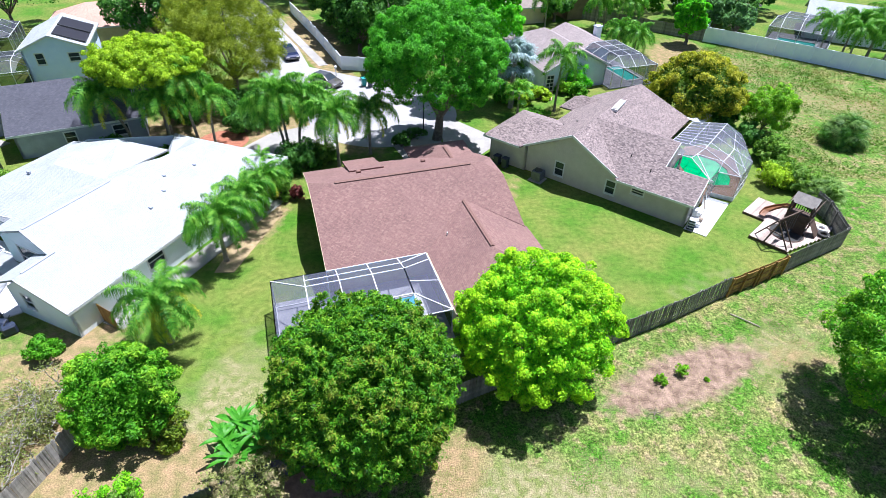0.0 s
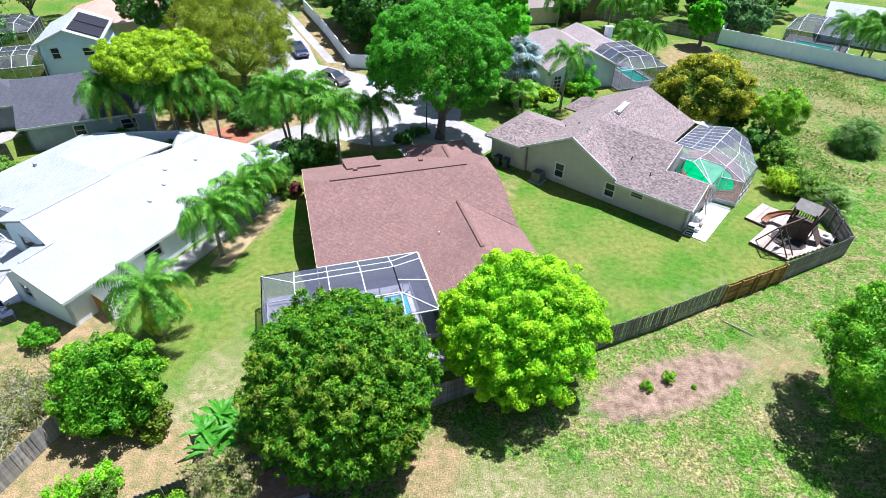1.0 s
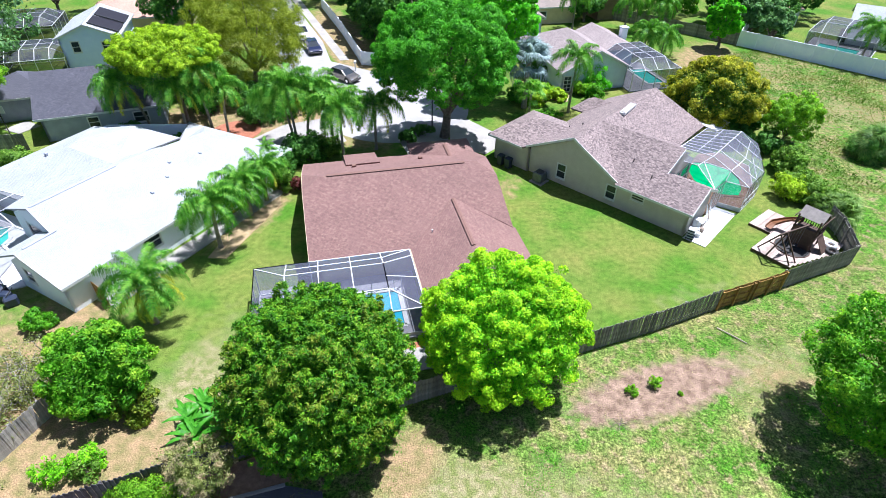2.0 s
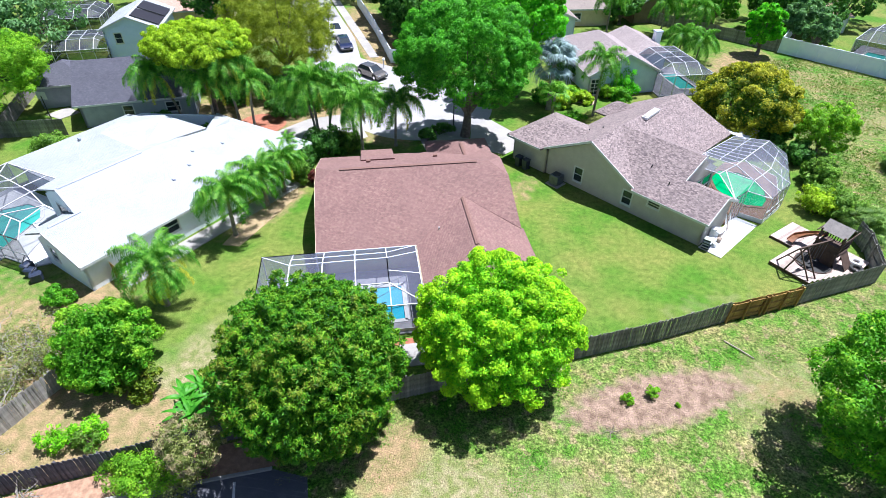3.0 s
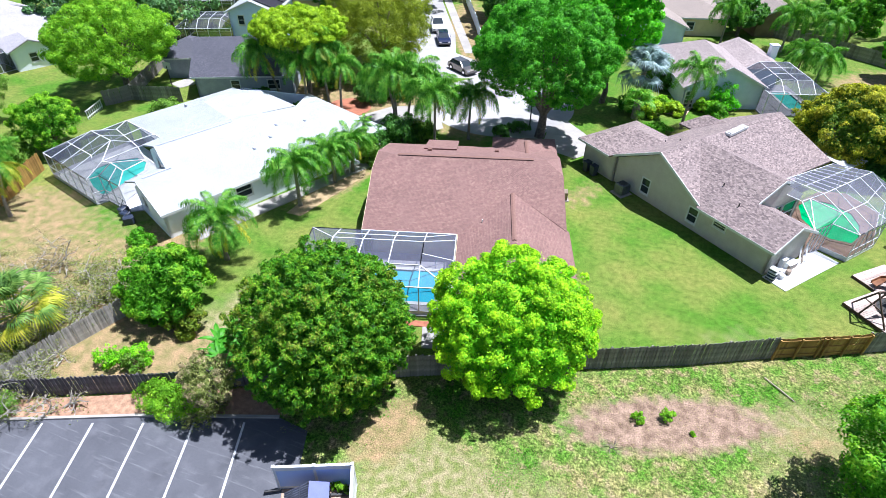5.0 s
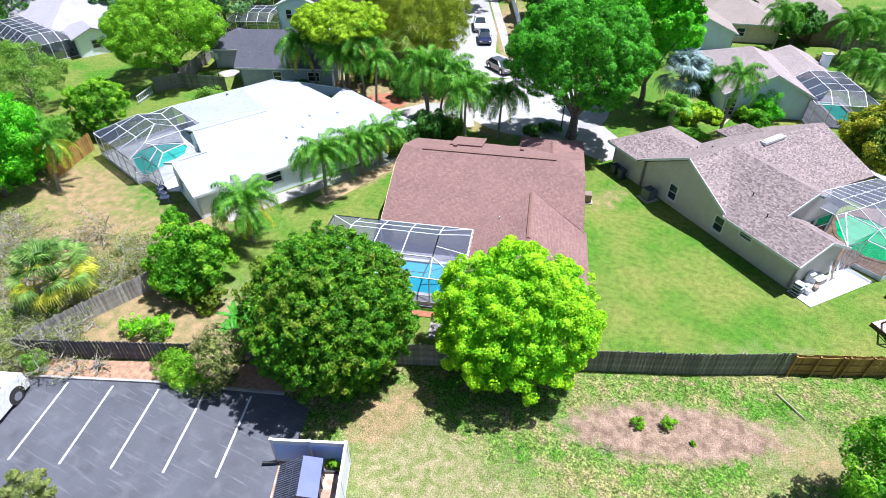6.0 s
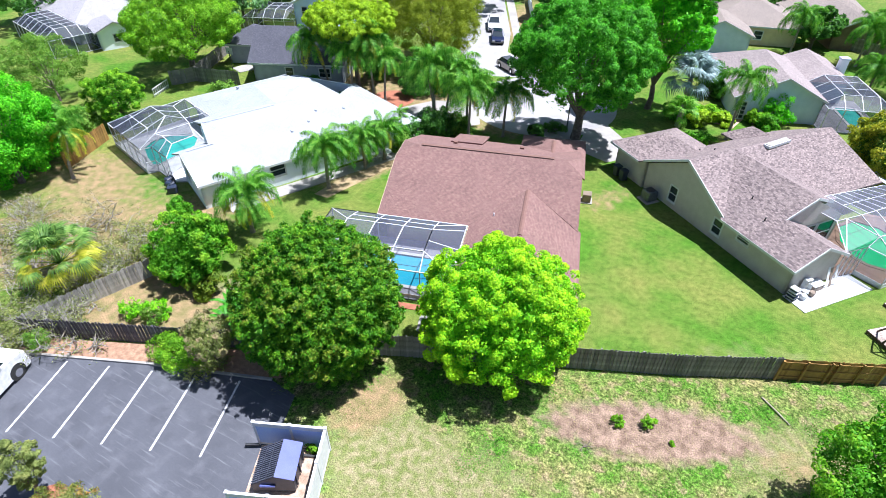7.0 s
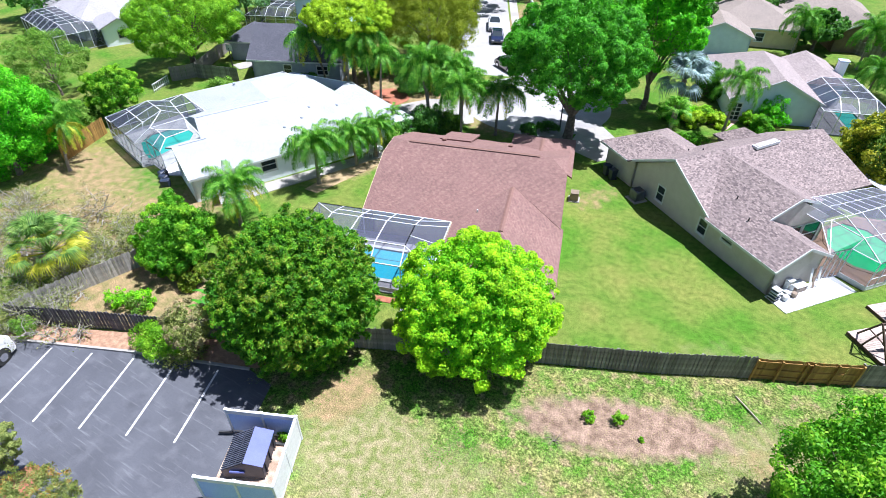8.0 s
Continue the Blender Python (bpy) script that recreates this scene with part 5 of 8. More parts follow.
slab_with_pool(TAN, [down(p)[:2] for p in (c0, c1, c2, c3, c4, c5, rc, hn, h0)] + [(-9.75, 46.0), (-6.35, 46.0)], [tl(*p, 0)[:2] for p in ((25.9, 43.2), (26.9, 42.6), (28.4, 42.5), (29.2, 43.8), (29.6, 45.6), (29.3, 47.4), (28.0, 48.6), (26.2, 48.8), (25.0, 47.2), (25.0, 45.0))], 0.12, "pool_green", "brown pool deck inside the screen", "kidney-shaped pool with murky green water", deck_mat="deck_brown")
flat_area("patio", [tuple((TAN @ Vector((x, y, 0)))[:2]) for x, y in ((-6.3, 41.5), (-4.47, 41.5), (-4.4, 47.9), (-6.2, 47.8))], -0.05, 0.06, "deck_white", "bare pale concrete patio slab", "patio")


# ---- fences ----
def picket_mesh(name, w, h, t, material, dog=0.04):
    bm = bmesh.new()
    pts = [(-w / 2, 0), (w / 2, 0), (w / 2, h - dog), (w / 2 - dog, h), (-w / 2 + dog, h), (-w / 2, h - dog)]
    a = [bm.verts.new((x, -t / 2, z)) for x, z in pts]
    c = [bm.verts.new((x, t / 2, z)) for x, z in pts]
    bm.faces.new(a)
    bm.faces.new(c[::-1])
    for i in range(6):
        j = (i + 1) % 6
        bm.faces.new((a[j], a[i], c[i], c[j]))
    me = bpy.data.meshes.new(name)
    bm.to_mesh(me)
    bm.free()
    me.materials.append(M[material])
    return me


def fence(path, label, material, h=1.8, pitch=0.14, lean=0.45, seed=1, post=2.4, w=0.136, rail_side=0.05, box=False):
    t = thing("fence", pose(0, 0, 0), label, "fence", kind="structure")
    rng = np.random.default_rng(seed)
    pm = picket_mesh("picket", w, h, 0.02, material)
    post_mesh = bpy.data.meshes.new("post")
    b = cube(-0.05, 0.05, -0.05, 0.05, -0.1, h - 0.05)
    b.to_mesh(post_mesh)
    b.free()
    post_mesh.materials.append(M[material])
    for p, q in zip(path, path[1:]):
        p, q = Vector((*p, 0)), Vector((*q, 0))
        d = q - p
        L = d.length
        d.normalize()
        a = math.degrees(math.atan2(d.y, d.x))
        n = Vector((-d.y, d.x, 0))
        for z in (0.3, h / 2, h - 0.25):
            part("rail", bar(bmesh.new(), p + n * (rail_side + 0.05 * box) + Vector((0, 0, z)), q + n * (rail_side + 0.05 * box) + Vector((0, 0, z)), 0.04, 0.09), material, t)
        for i in range(math.ceil(L / pitch)):
            c = p + d * min(L, (i + 0.5) * pitch) + n * (0.05 if box and i % 2 else 0.0)
            c += n * rng.uniform(-0.010, 0.010)
            piece("picket", pm, t, pose(c.x, c.y, rng.uniform(-0.06, 0.03), rng.uniform(-0.7, 0.7), rng.normal() * lean * 0.6, a + rng.uniform(-3, 3)))
        for i in range(int(L / post) + 1):
            c = p + d * min(L, i * post) + n * (rail_side + math.copysign(0.07, rail_side))
            piece("post", post_mesh, t, pose(c.x, c.y, 0, 0, 0, a))
    return t


fence([(-1.0, 17.7), (1.6, 18.9), (12.1, 23.5), (16.5, 25.4), (21.4, 27.85)], "weathered grey picket fence, pickets leaning and uneven", "fence_grey", seed=3, pitch=0.105, w=0.138, box=True)
fence([(-20.6, 8.75), (-18.7, 9.6), (-12.6, 12.35), (-1.0, 17.7)], "dark weathered picket fence behind a mulch strip", "fence_dark", h=1.55, pitch=0.115, w=0.135, lean=0.6, seed=4, box=True)
fence([(21.4, 27.85), (24.2, 29.1), (26.7, 30.3)], "new golden cedar board fence panels", "fence_new", h=1.75, pitch=0.14, lean=0.15, seed=5, w=0.139, post=1.35, rail_side=-0.04)
fence([(26.7, 30.3), (33.4, 33.6), (34.3, 37.4), (34.2, 39.0)], "weathered grey board fence round the play deck", "fence_grey", h=1.8, pitch=0.14, lean=0.4, seed=6, w=0.138)
fence([(-20.6, 8.9), (-19.6, 12.8), (-18.35, 16.6), (-17.4, 19.3)], "silvery grey leaning board fence", "board_silver", h=1.55, pitch=0.11, lean=1.5, seed=7, w=0.107)
fence([(-46.5, 42.0), (-45.1, 44.4), (-49.8, 55.0)], "weathered wooden board fence", "wood_grey", h=1.8, pitch=0.3, lean=1.0, seed=8, w=0.28)
fence([(-45.1, 44.4), (-39.2, 46.0)], "dark wooden board fence behind the white house", "fence_grey", h=1.8, pitch=0.3, lean=0.6, seed=8, w=0.28)
fence([(-38.2, 23.2), (-40.3, 28.9)], "golden new board fence", "fence_new", h=1.8, pitch=0.16, lean=1.0, seed=9, w=0.145)


def vinyl_wall(path, h, label, material="vinyl"):
    t = thing("vinyl_fence", pose(0, 0, 0), label, "fence", kind="structure")
    for p, q in zip(path, path[1:]):
        p, q = Vector((*p, 0)), Vector((*q, 0))
        k = max(1, round((q - p).length / 2.4))
        for i in range(k):
            a, c = p.lerp(q, i / k), p.lerp(q, (i + 1) / k)
            part("panel", bar(bmesh.new(), a + Vector((0, 0, h / 2)), c + Vector((0, 0, h / 2)), 0.05, h - 0.05), material, t)
            part("post", cube(a.x - 0.07, a.x + 0.07, a.y - 0.07, a.y + 0.07, -0.05, h + 0.08, bevel=0.01), material, t)
            part("cap_rail", bar(bmesh.new(), a + Vector((0, 0, h)), c + Vector((0, 0, h)), 0.09, 0.07), material, t)
    return t


vinyl_wall([(-22.5, 100), (-16.0, 85.6), (-10.7, 72.6), (-6.0, 71.9), (-3.0, 72.6)], 1.8, "tall white vinyl fence along the street")
vinyl_wall([(50, 97), (44.0, 86.2), (53.8, 78.2), (62.8, 70.4), (78, 58)], 2.2, "long white wall at the far edge of the field")
fence([(24, 101), (34, 94), (44.0, 86.4)], "weathered grey board fence at the back of the gardens", "fence_grey", h=1.8, pitch=0.3, lean=0.5, seed=10, w=0.29)


# ---- trees and shrubs ----
tree("mango_tree", (-2.6, 17.2), (-2.9, 16.9, 4.4), (4.85, 4.85, 4.55), "leaf_mango", "broad dense dark green tree with rusty new tips", count=210000, size=0.2, lobes=2600, seed=11, lobe_size=0.4, girth=0.32, width=0.3, under=-0.9, clump=0.046, loose=0.9, stand=0.6, flush="leaf_rust", share=0.045)
tree("camphor_tree", (6.6, 21.6), (6.4, 21.5, 4.0), (4.7, 4.7, 4.1), "leaf_lime", "rounded tree with bright lime-green new leaves", count=140000, size=0.14, lobes=760, seed=27, lobe_size=0.38, girth=0.28, width=0.55, under=-0.85, clump=0.076, loose=0.5, flush="leaf_lemon", share=0.2, patchy=0.04)
tree("oak_tree", (1.5, 52.3), (1.4, 51.2, 8.8), (6.5, 6.6, 5.3), "leaf_green", "tall street tree with a full green crown over the turning circle", count=125000, size=0.21, lobes=560, seed=13, lobe_size=0.3, girth=0.45, under=-0.75, clump=0.085, stand=0.3)
tree("oak_tree", (6.4, 63.5), (6.2, 63.5, 9.0), (5.2, 5.2, 5.2), "leaf_vivid", "bright green tree behind the street tree", count=36000, size=0.32, lobes=150, seed=14, girth=0.3)
tree("umbrella_tree", (-26.0, 52.6), (-26.0, 52.0, 8.2), (5.2, 5.2, 2.0), "leaf_yellow", "spreading tree with yellow-green flat-topped crown", count=80000, size=0.19, lobes=420, seed=15, lobe_size=0.3, girth=0.3, flat=0.3, clump=0.1, loose=0.7, stand=0.3)
tree("willow_tree", (-22.5, 64.5), (-22.6, 63.8, 6.2), (6.8, 6.5, 5.8), "leaf_olive", "large soft olive-green feathery tree", count=125000, size=0.23, lobes=460, seed=16, width=0.24, lobe_size=0.32, girth=0.35, clump=0.11, loose=0.9, stand=0.5)
tree("ficus_tree", (29.5, 56.8), (29.9, 56.8, 3.9), (5.0, 5.0, 3.4), "leaf_ficus", "dense round dark tree tinged golden yellow on top", flush="leaf_gold", share=0.42, patchy=0.1, count=52000, size=0.26, lobes=300, seed=17, lobe_size=0.3, girth=0.3)
tree("myrtle_tree", (36.6, 53.4), (36.7, 53.6, 3.0), (2.6, 2.6, 2.7), "leaf_spring", "small green tree standing in rough grass", count=18000, size=0.2, lobes=140, seed=18, girth=0.14)
tree("maple_tree", (26.3, 18.2), (26.0, 18.2, 5.2), (4.2, 4.4, 3.8), "leaf_bush", "open green tree at the edge of the field", flush="leaf_spring", count=42000, size=0.2, lobes=240, seed=19, lobe_size=0.32, girth=0.18, under=-0.9)
tree("maple_tree", (25.6, 14.6), (25.4, 14.6, 5.3), (2.7, 2.7, 2.6), "leaf_bush", "open green tree shading the corner of the field", count=16000, size=0.22, lobes=150, seed=33, lobe_size=0.32, girth=0.16, under=-0.9)
tree("ligustrum_tree", (-15.3, 17.9), (-15.4, 18.0, 2.6), (2.75, 2.6, 2.7), "leaf_bush", "bushy bright green garden tree", flush="leaf_spring", share=0.22, stand=0.5, clump=0.13, loose=0.95, count=36000, size=0.19, lobes=150, seed=20, lobe_size=0.46, girth=0.12, under=-0.9)
tree("oak_tree", (-47.0, 46.0), (-47.8, 46.6, 5.9), (6.9, 6.6, 4.5), "leaf_spring", "broad oak with bright green spreading crown", under=-0.55, count=90000, size=0.21, lobes=420, seed=21, lobe_size=0.3, clump=0.1, loose=0.7, stand=0.3, girth=0.4)
tree("fig_tree", (-42.5, 32.5), (-42.6, 32.4, 2.8), (3.2, 3.0, 2.6), "leaf_bush", "dark green bushy tree beside the pool cage", flush="leaf_spring", share=0.25, stand=0.4, count=30000, size=0.19, lobes=190, clump=0.12, loose=0.9, seed=22, girth=0.15)
tree("camphor_tree", (-39.5, 19.6), (-40.6, 19.6, 5.0), (5.0, 5.0, 5.0), "leaf_vivid", "tall bright green tree at the garden's edge", count=46000, size=0.23, lobes=240, seed=23, girth=0.25, under=-0.9)
tree("pine_tree", (-54.0, 32.5), (-54.5, 32.6, 3.8), (4.6, 4.0, 3.6), "leaf_shrub", "thin sparse pale green tree", count=22000, size=0.17, lobes=150, seed=24, lobe_size=0.3, girth=0.14)
for i, (x, y, r, h) in enumerate(((-4, 79, 6.5, 6.5), (-8.6, 78.5, 3.6, 5), (-11.2, 85, 4, 5.5), (-5, 86, 5, 6), (-14.5, 93, 4, 6), (-4.4, 71.5, 2.6, 4.2), (-11, 92, 6, 6.5), (2, 90, 7, 7), (-30, 92, 7, 7), (-38, 82, 6, 6), (-24, 108, 8, 7), (-2, 106, 8, 7))):
    tree("oak_tree", (x, y), (x, y, h), (r, r, h * 0.8), "leaf_oak", "dark green oak beside the street", count=13000, size=0.5, lobes=135, seed=40 + i, girth=0.35, group="street oaks")
for i, (x, y, r, h, lf) in enumerate(((-59, 67, 8.5, 6.5, "leaf_mist"), (-73, 60, 5, 5, "leaf_mist"), (-63.5, 66, 4, 4.5, "leaf_oak"), (-58.5, 56.5, 3.4, 4, "leaf_oak"), (-57, 60, 5, 5, "leaf_mist"), (-85, 50, 7, 6, "leaf_oak"), (37, 97, 4, 5, "leaf_bush"), (40.5, 84.5, 2.4, 4.2, "leaf_vivid"), (48.5, 86, 2.2, 3.4, "leaf_mist"), (39, 106, 6, 6, "leaf_oak"), (44, 94, 3.5, 4.5, "leaf_oak"), (52, 95, 3.5, 4.5, "leaf_oak"), (47.5, 91, 2.6, 3.6, "leaf_mist"), (22.5, 96.5, 3.4, 3, "leaf_oak"), (48, 100, 6, 5, "leaf_oak"), (60, 104, 6, 5, "leaf_oak"), (12, 108, 7, 6, "leaf_oak"), (-62, 88, 8, 7, "leaf_oak"))):
    tree("garden_tree", (x, y), (x, y, h), (r, r, h * 0.85), lf, "leafy green tree in a distant garden", count=8000, size=0.5, lobes=90, seed=60 + i, girth=0.25, group="distant garden trees")

for x, y, h, k, ln, yl, lb, sd in (
    (-15.9, 24.0, 2.9, 1.0, (0.3, 0.0), 11, "young feather palm with yellowing fronds on the lawn", 100),
    (-14.7, 32.2, 3.3, 1.0, (0.1, 0.0), 1, "full green feather palm on the lawn by the white house", 101),
    (-13.8, 36.6, 2.4, 0.86, (-0.2, 0.0), 3, "yellow-green feather palm in a litter bed", 102),
    (-13.2, 38.9, 2.5, 0.82, (0.2, 0.0), 4, "slim yellow-green palm beside the garden table", 103),
    (-14.4, 43.6, 1.6, 0.5, (0.0, 0.0), 3, "small bright palm at the corner of the white roof", 104),
):
    feather_palm((x, y), h, lb, sd, k, 30, ln, yellow=yl, trunk_r=0.15)
for x, y, h, k, ln, sd in ((-13.0, 48.5, 5.3, 1.2, (-0.3, 0.1), 120), (-12.2, 49.5, 4.9, 1.15, (0.9, 0.2), 121), (-13.6, 49.4, 4.4, 1.1, (-0.7, 0.0), 122), (-8.0, 46.6, 4.5, 1.1, (0.0, 0.2), 123), (-9.6, 49.4, 3.9, 0.9, (0.0, 0.0), 124), (-5.2, 49.0, 3.9, 1.0, (0.1, 0.1), 125)):
    feather_palm((x, y), h, "tall feather palm in the front garden", sd, k, 28, ln, yellow=2)
for x, y, h, k, ln, sd in ((-28.9, 50.6, 5.0, 1.2, (-0.9, -0.8), 140), (-22.6, 51.0, 6.2, 1.2, (-0.6, -0.2), 141), (-20.8, 50.6, 4.3, 0.9, (0.2, 0.2), 142), (-24.6, 49.6, 4.6, 1.05, (0.3, -0.2), 143)):
    feather_palm((x, y), h, "tall feather palm under the yellow-green tree", sd, k, 28, ln, yellow=5)
feather_palm((15.3, 59.6), 5.4, "feather palm in front of the neighbour's house", 160, 0.98, 17, (0.2, 0.3))
feather_palm((-36.2, 22.3), 3.4, "yellowing palm leaning beside a golden board fence", 161, 1.05, 16, (-0.5, 1.2), yellow=8)
feather_palm((-44.0, 24.6), 3.0, "soft feathery palm at the garden's edge", 162, 1.15, 24, (0, 0))
feather_palm((-41.2, 24.4), 2.0, "low feathery palm among pale shrubs", 163, 1.1, 22, (0, 0))
for i, (x, y, h) in enumerate(((20, 92, 4.5), (28, 91, 4.2), (30, 93, 4.5), (33, 90, 4.0), (29, 82, 2.2), (31, 80, 2.0), (64, 77, 4.5), (67, 75, 5), (70, 72, 4.6), (72, 76, 5), (62, 79.5, 4.6), (65.5, 79, 5.2), (68.5, 78, 4.4), (60.2, 75.6, 4.2), (57.6, 78.4, 4.4), (63.6, 73.4, 4.6))):
    feather_palm((x, y), h, "palm tree in a distant garden", 170 + i, 1.05, 22, (0, 0), group="distant palms")
fan_palm((10.3, 60.5), 5.2, "silver-blue fan palm in a front garden", 200, "frond_silver", 1.5, 34, trunk_r=0.28)
fan_palm((10.6, 57.2), 3.0, "green fan palm in a planting bed", 201, "frond", 0.9, 26, trunk_r=0.14)
fan_palm((-22.2, 13.1), 2.2, "cabbage palm with yellowing lower fans", 202, "frond_dark", 1.15, 44, "frond_yellow", trunk_r=0.22, stalk=1.6)
fan_palm((44.5, 51.4), 0.9, "low wide palmetto clump in rough grass", 203, "frond_dark", 1.3, 44, trunk_r=0.2)
shrub("shrub", (44.5, 51.4), (2.0, 2.0, 1.7), "leaf_oak", "grey-green palmetto undergrowth in rough grass", count=4500, size=0.4, seed=5, width=0.15)

shrub("hedge", (-10.3, 12.05), (2.4, 0.95, 0.75), "leaf_spring", "low clipped fresh green hedge by the kerb", "hedge", 9000, 0.13, 6)
tree("dried_shrub", (-7.9, 12.9), (-7.5, 12.7, 3.1), (1.6, 1.4, 1.5), "leaf_sage", "airy sage-green shrub with straw and rusty tips by the kerb", "shrub", count=8000, size=0.18, lobes=130, seed=7, lobe_size=0.36, girth=0.06, width=0.24, under=-0.95, clump=0.12, loose=0.9, stand=0.3, flush="leaf_dry", share=0.35)
bare_shrub("dried_vine", (-8.6, 13.0), 1.6, 1.8, "tangle of bleached stems with rusty and sage leaves", 77, 7, 2600, "leaf_sage", 0.15, "bark")
for x, y, rx, ry, rz, lf, n, sd in ((-15.9, 13.3, 0.9, 0.7, 0.75, "leaf_lime", 1100, 8), (-14.6, 14.0, 0.8, 0.7, 0.8, "leaf_lime", 1000, 9), (-14.2, 13.4, 0.7, 0.5, 0.7, "leaf_shrub", 700, 10)):
    shrub("weeds", (x, y), (rx, ry, rz), lf, "ragged bright green weeds on bare soil", "weeds", n, 0.16, sd, lobes=7, lobe_size=0.5)
shrub("corner_bush", (-13.6, 17.3), (1.2, 1.1, 1.0), "leaf_rust", "low olive and rust-tinged bush beside the garden tree", "shrub", 3600, 0.17, 10)
shrub("corner_bush", (-18.3, 19.9), (1.3, 1.2, 1.5), "leaf_bush", "leafy green bush behind the garden tree", "shrub", 5200, 0.18, 9)
for i, (x, y, r, h, n, lf) in enumerate(((-18.6, 9.4, 2.2, 3.1, 900, "leaf_sage"), (-16.9, 9.2, 1.9, 3.0, 300, "leaf_sage"), (-19.2, 10.8, 1.7, 2.7, 500, "leaf_sage"), (-20.8, 12.2, 1.8, 2.0, 1300, "leaf_sage"), (-21.6, 15.2, 2.2, 1.9, 2200, "leaf_sage"), (-20.9, 8.6, 2.2, 2.7, 1000, "leaf_sage"), (-22.9, 10.2, 2.3, 2.4, 1500, "leaf_sage"), (-25.6, 12.6, 2.4, 1.9, 1500, "leaf_dry"), (-29.5, 14.6, 2.8, 2.0, 2500, "leaf_sage"), (-26.2, 16.6, 2.6, 2.2, 2500, "leaf_dry"), (-32.6, 16.0, 2.6, 1.8, 2200, "leaf_dry"), (-22.6, 17.0, 2.4, 2.2, 3200, "leaf_sage"), (-20.4, 18.8, 2.0, 2.0, 3200, "leaf_sage"))):
    bare_shrub("bare_shrub", (x, y), r, h, "bleached grey thicket with sparse small leaves", 9 + i, 7 if x > -18 else 14, n, lf, 0.13)
for x, y, rx, ry, rz, sd in ((-18.6, 8.7, 0.7, 0.6, 0.8, 61), (-20.2, 8.1, 1.0, 0.8, 0.9, 62), (-20.8, 10.4, 1.2, 1.2, 0.8, 63), (-22.6, 9.0, 1.3, 1.2, 0.9, 64)):
    shrub("shrub", (x, y), (rx, ry, rz), "leaf_shrub" if sd == 61 else "leaf_sage", "tangled dull green shrub under bare branches by the kerb", "shrub", 1800, 0.15, sd, width=0.3)


def banana(base, label, seed, n=15, size=1.6):
    t = thing("banana_plant", pose(base[0], base[1], 0), label, "plant")
    rng = np.random.default_rng(seed)
    part("stem", tube(bmesh.new(), [(0, 0, -0.05), (0, 0, 0.9)], [0.12, 0.08], 8), "shaft", t)
    for i in range(n):
        bm = bmesh.new()
        rows = []
        L = size * rng.uniform(0.7, 1.15)
        for k in range(11):
            s = k / 10
            c = Vector((L * s, 0, 0.9 + L * (0.95 * s - 0.8 * s * s)))
            w = (0.14 * math.sin(math.pi * (0.06 + 0.9 * s)) + 0.015) * rng.uniform(0.7, 1.1)
            rows.append([bm.verts.new(c + Vector((0, y, abs(y) * 0.35))) for y in (-w, 0, w)])
        for r0, r1 in zip(rows, rows[1:]):
            for j in (0, 1):
                bm.faces.new((r0[j], r0[j + 1], r1[j + 1], r1[j]))
        lf = part("leaf", bm, "banana", t)
        lf.matrix_basis = pose(0, 0, 0, 0, rng.uniform(-25, 10), i * 137.5)
    return t


for i, (x, y) in enumerate(((-10.0, 16.2), (-9.3, 15.3), (-8.6, 16.6), (-9.6, 17.2))):
    banana((x, y), "broad-leaved green banana plant by the fence", 300 + i)
tree("autumn_tree", (-5.2, 1.9), (-5.1, 2.1, 2.2), (2.3, 1.9, 1.7), "leaf_sage", "small tree with sage-green leaves and rusty autumn tips", count=20000, size=0.15, lobes=240, seed=31, girth=0.08, width=0.26, under=-0.9, clump=0.1, loose=0.8, stand=0.5, flush="leaf_autumn", share=0.3)
flat_area("planting_island", ring(-5.2, 1.9, 1.4, 0, 360, 20)[:-1], -0.04, 0.03, "mulch", "mulched planting island in the parking lot", "planting bed")
tree("willow_shrub", (-9.0, 2.9), (-9.3, 3.1, 2.6), (1.05, 0.95, 1.5), "leaf_sage", "twiggy small tree with sage and straw-coloured leaves", "shrub", count=9000, size=0.15, lobes=110, seed=32, girth=0.06, under=-0.9, width=0.3)
flat_area("planting_island", ring(-8.8, 2.9, 0.9, 0, 360, 20)[:-1], -0.04, 0.03, "mulch", "mulched planting island under a twiggy tree", "planting bed")


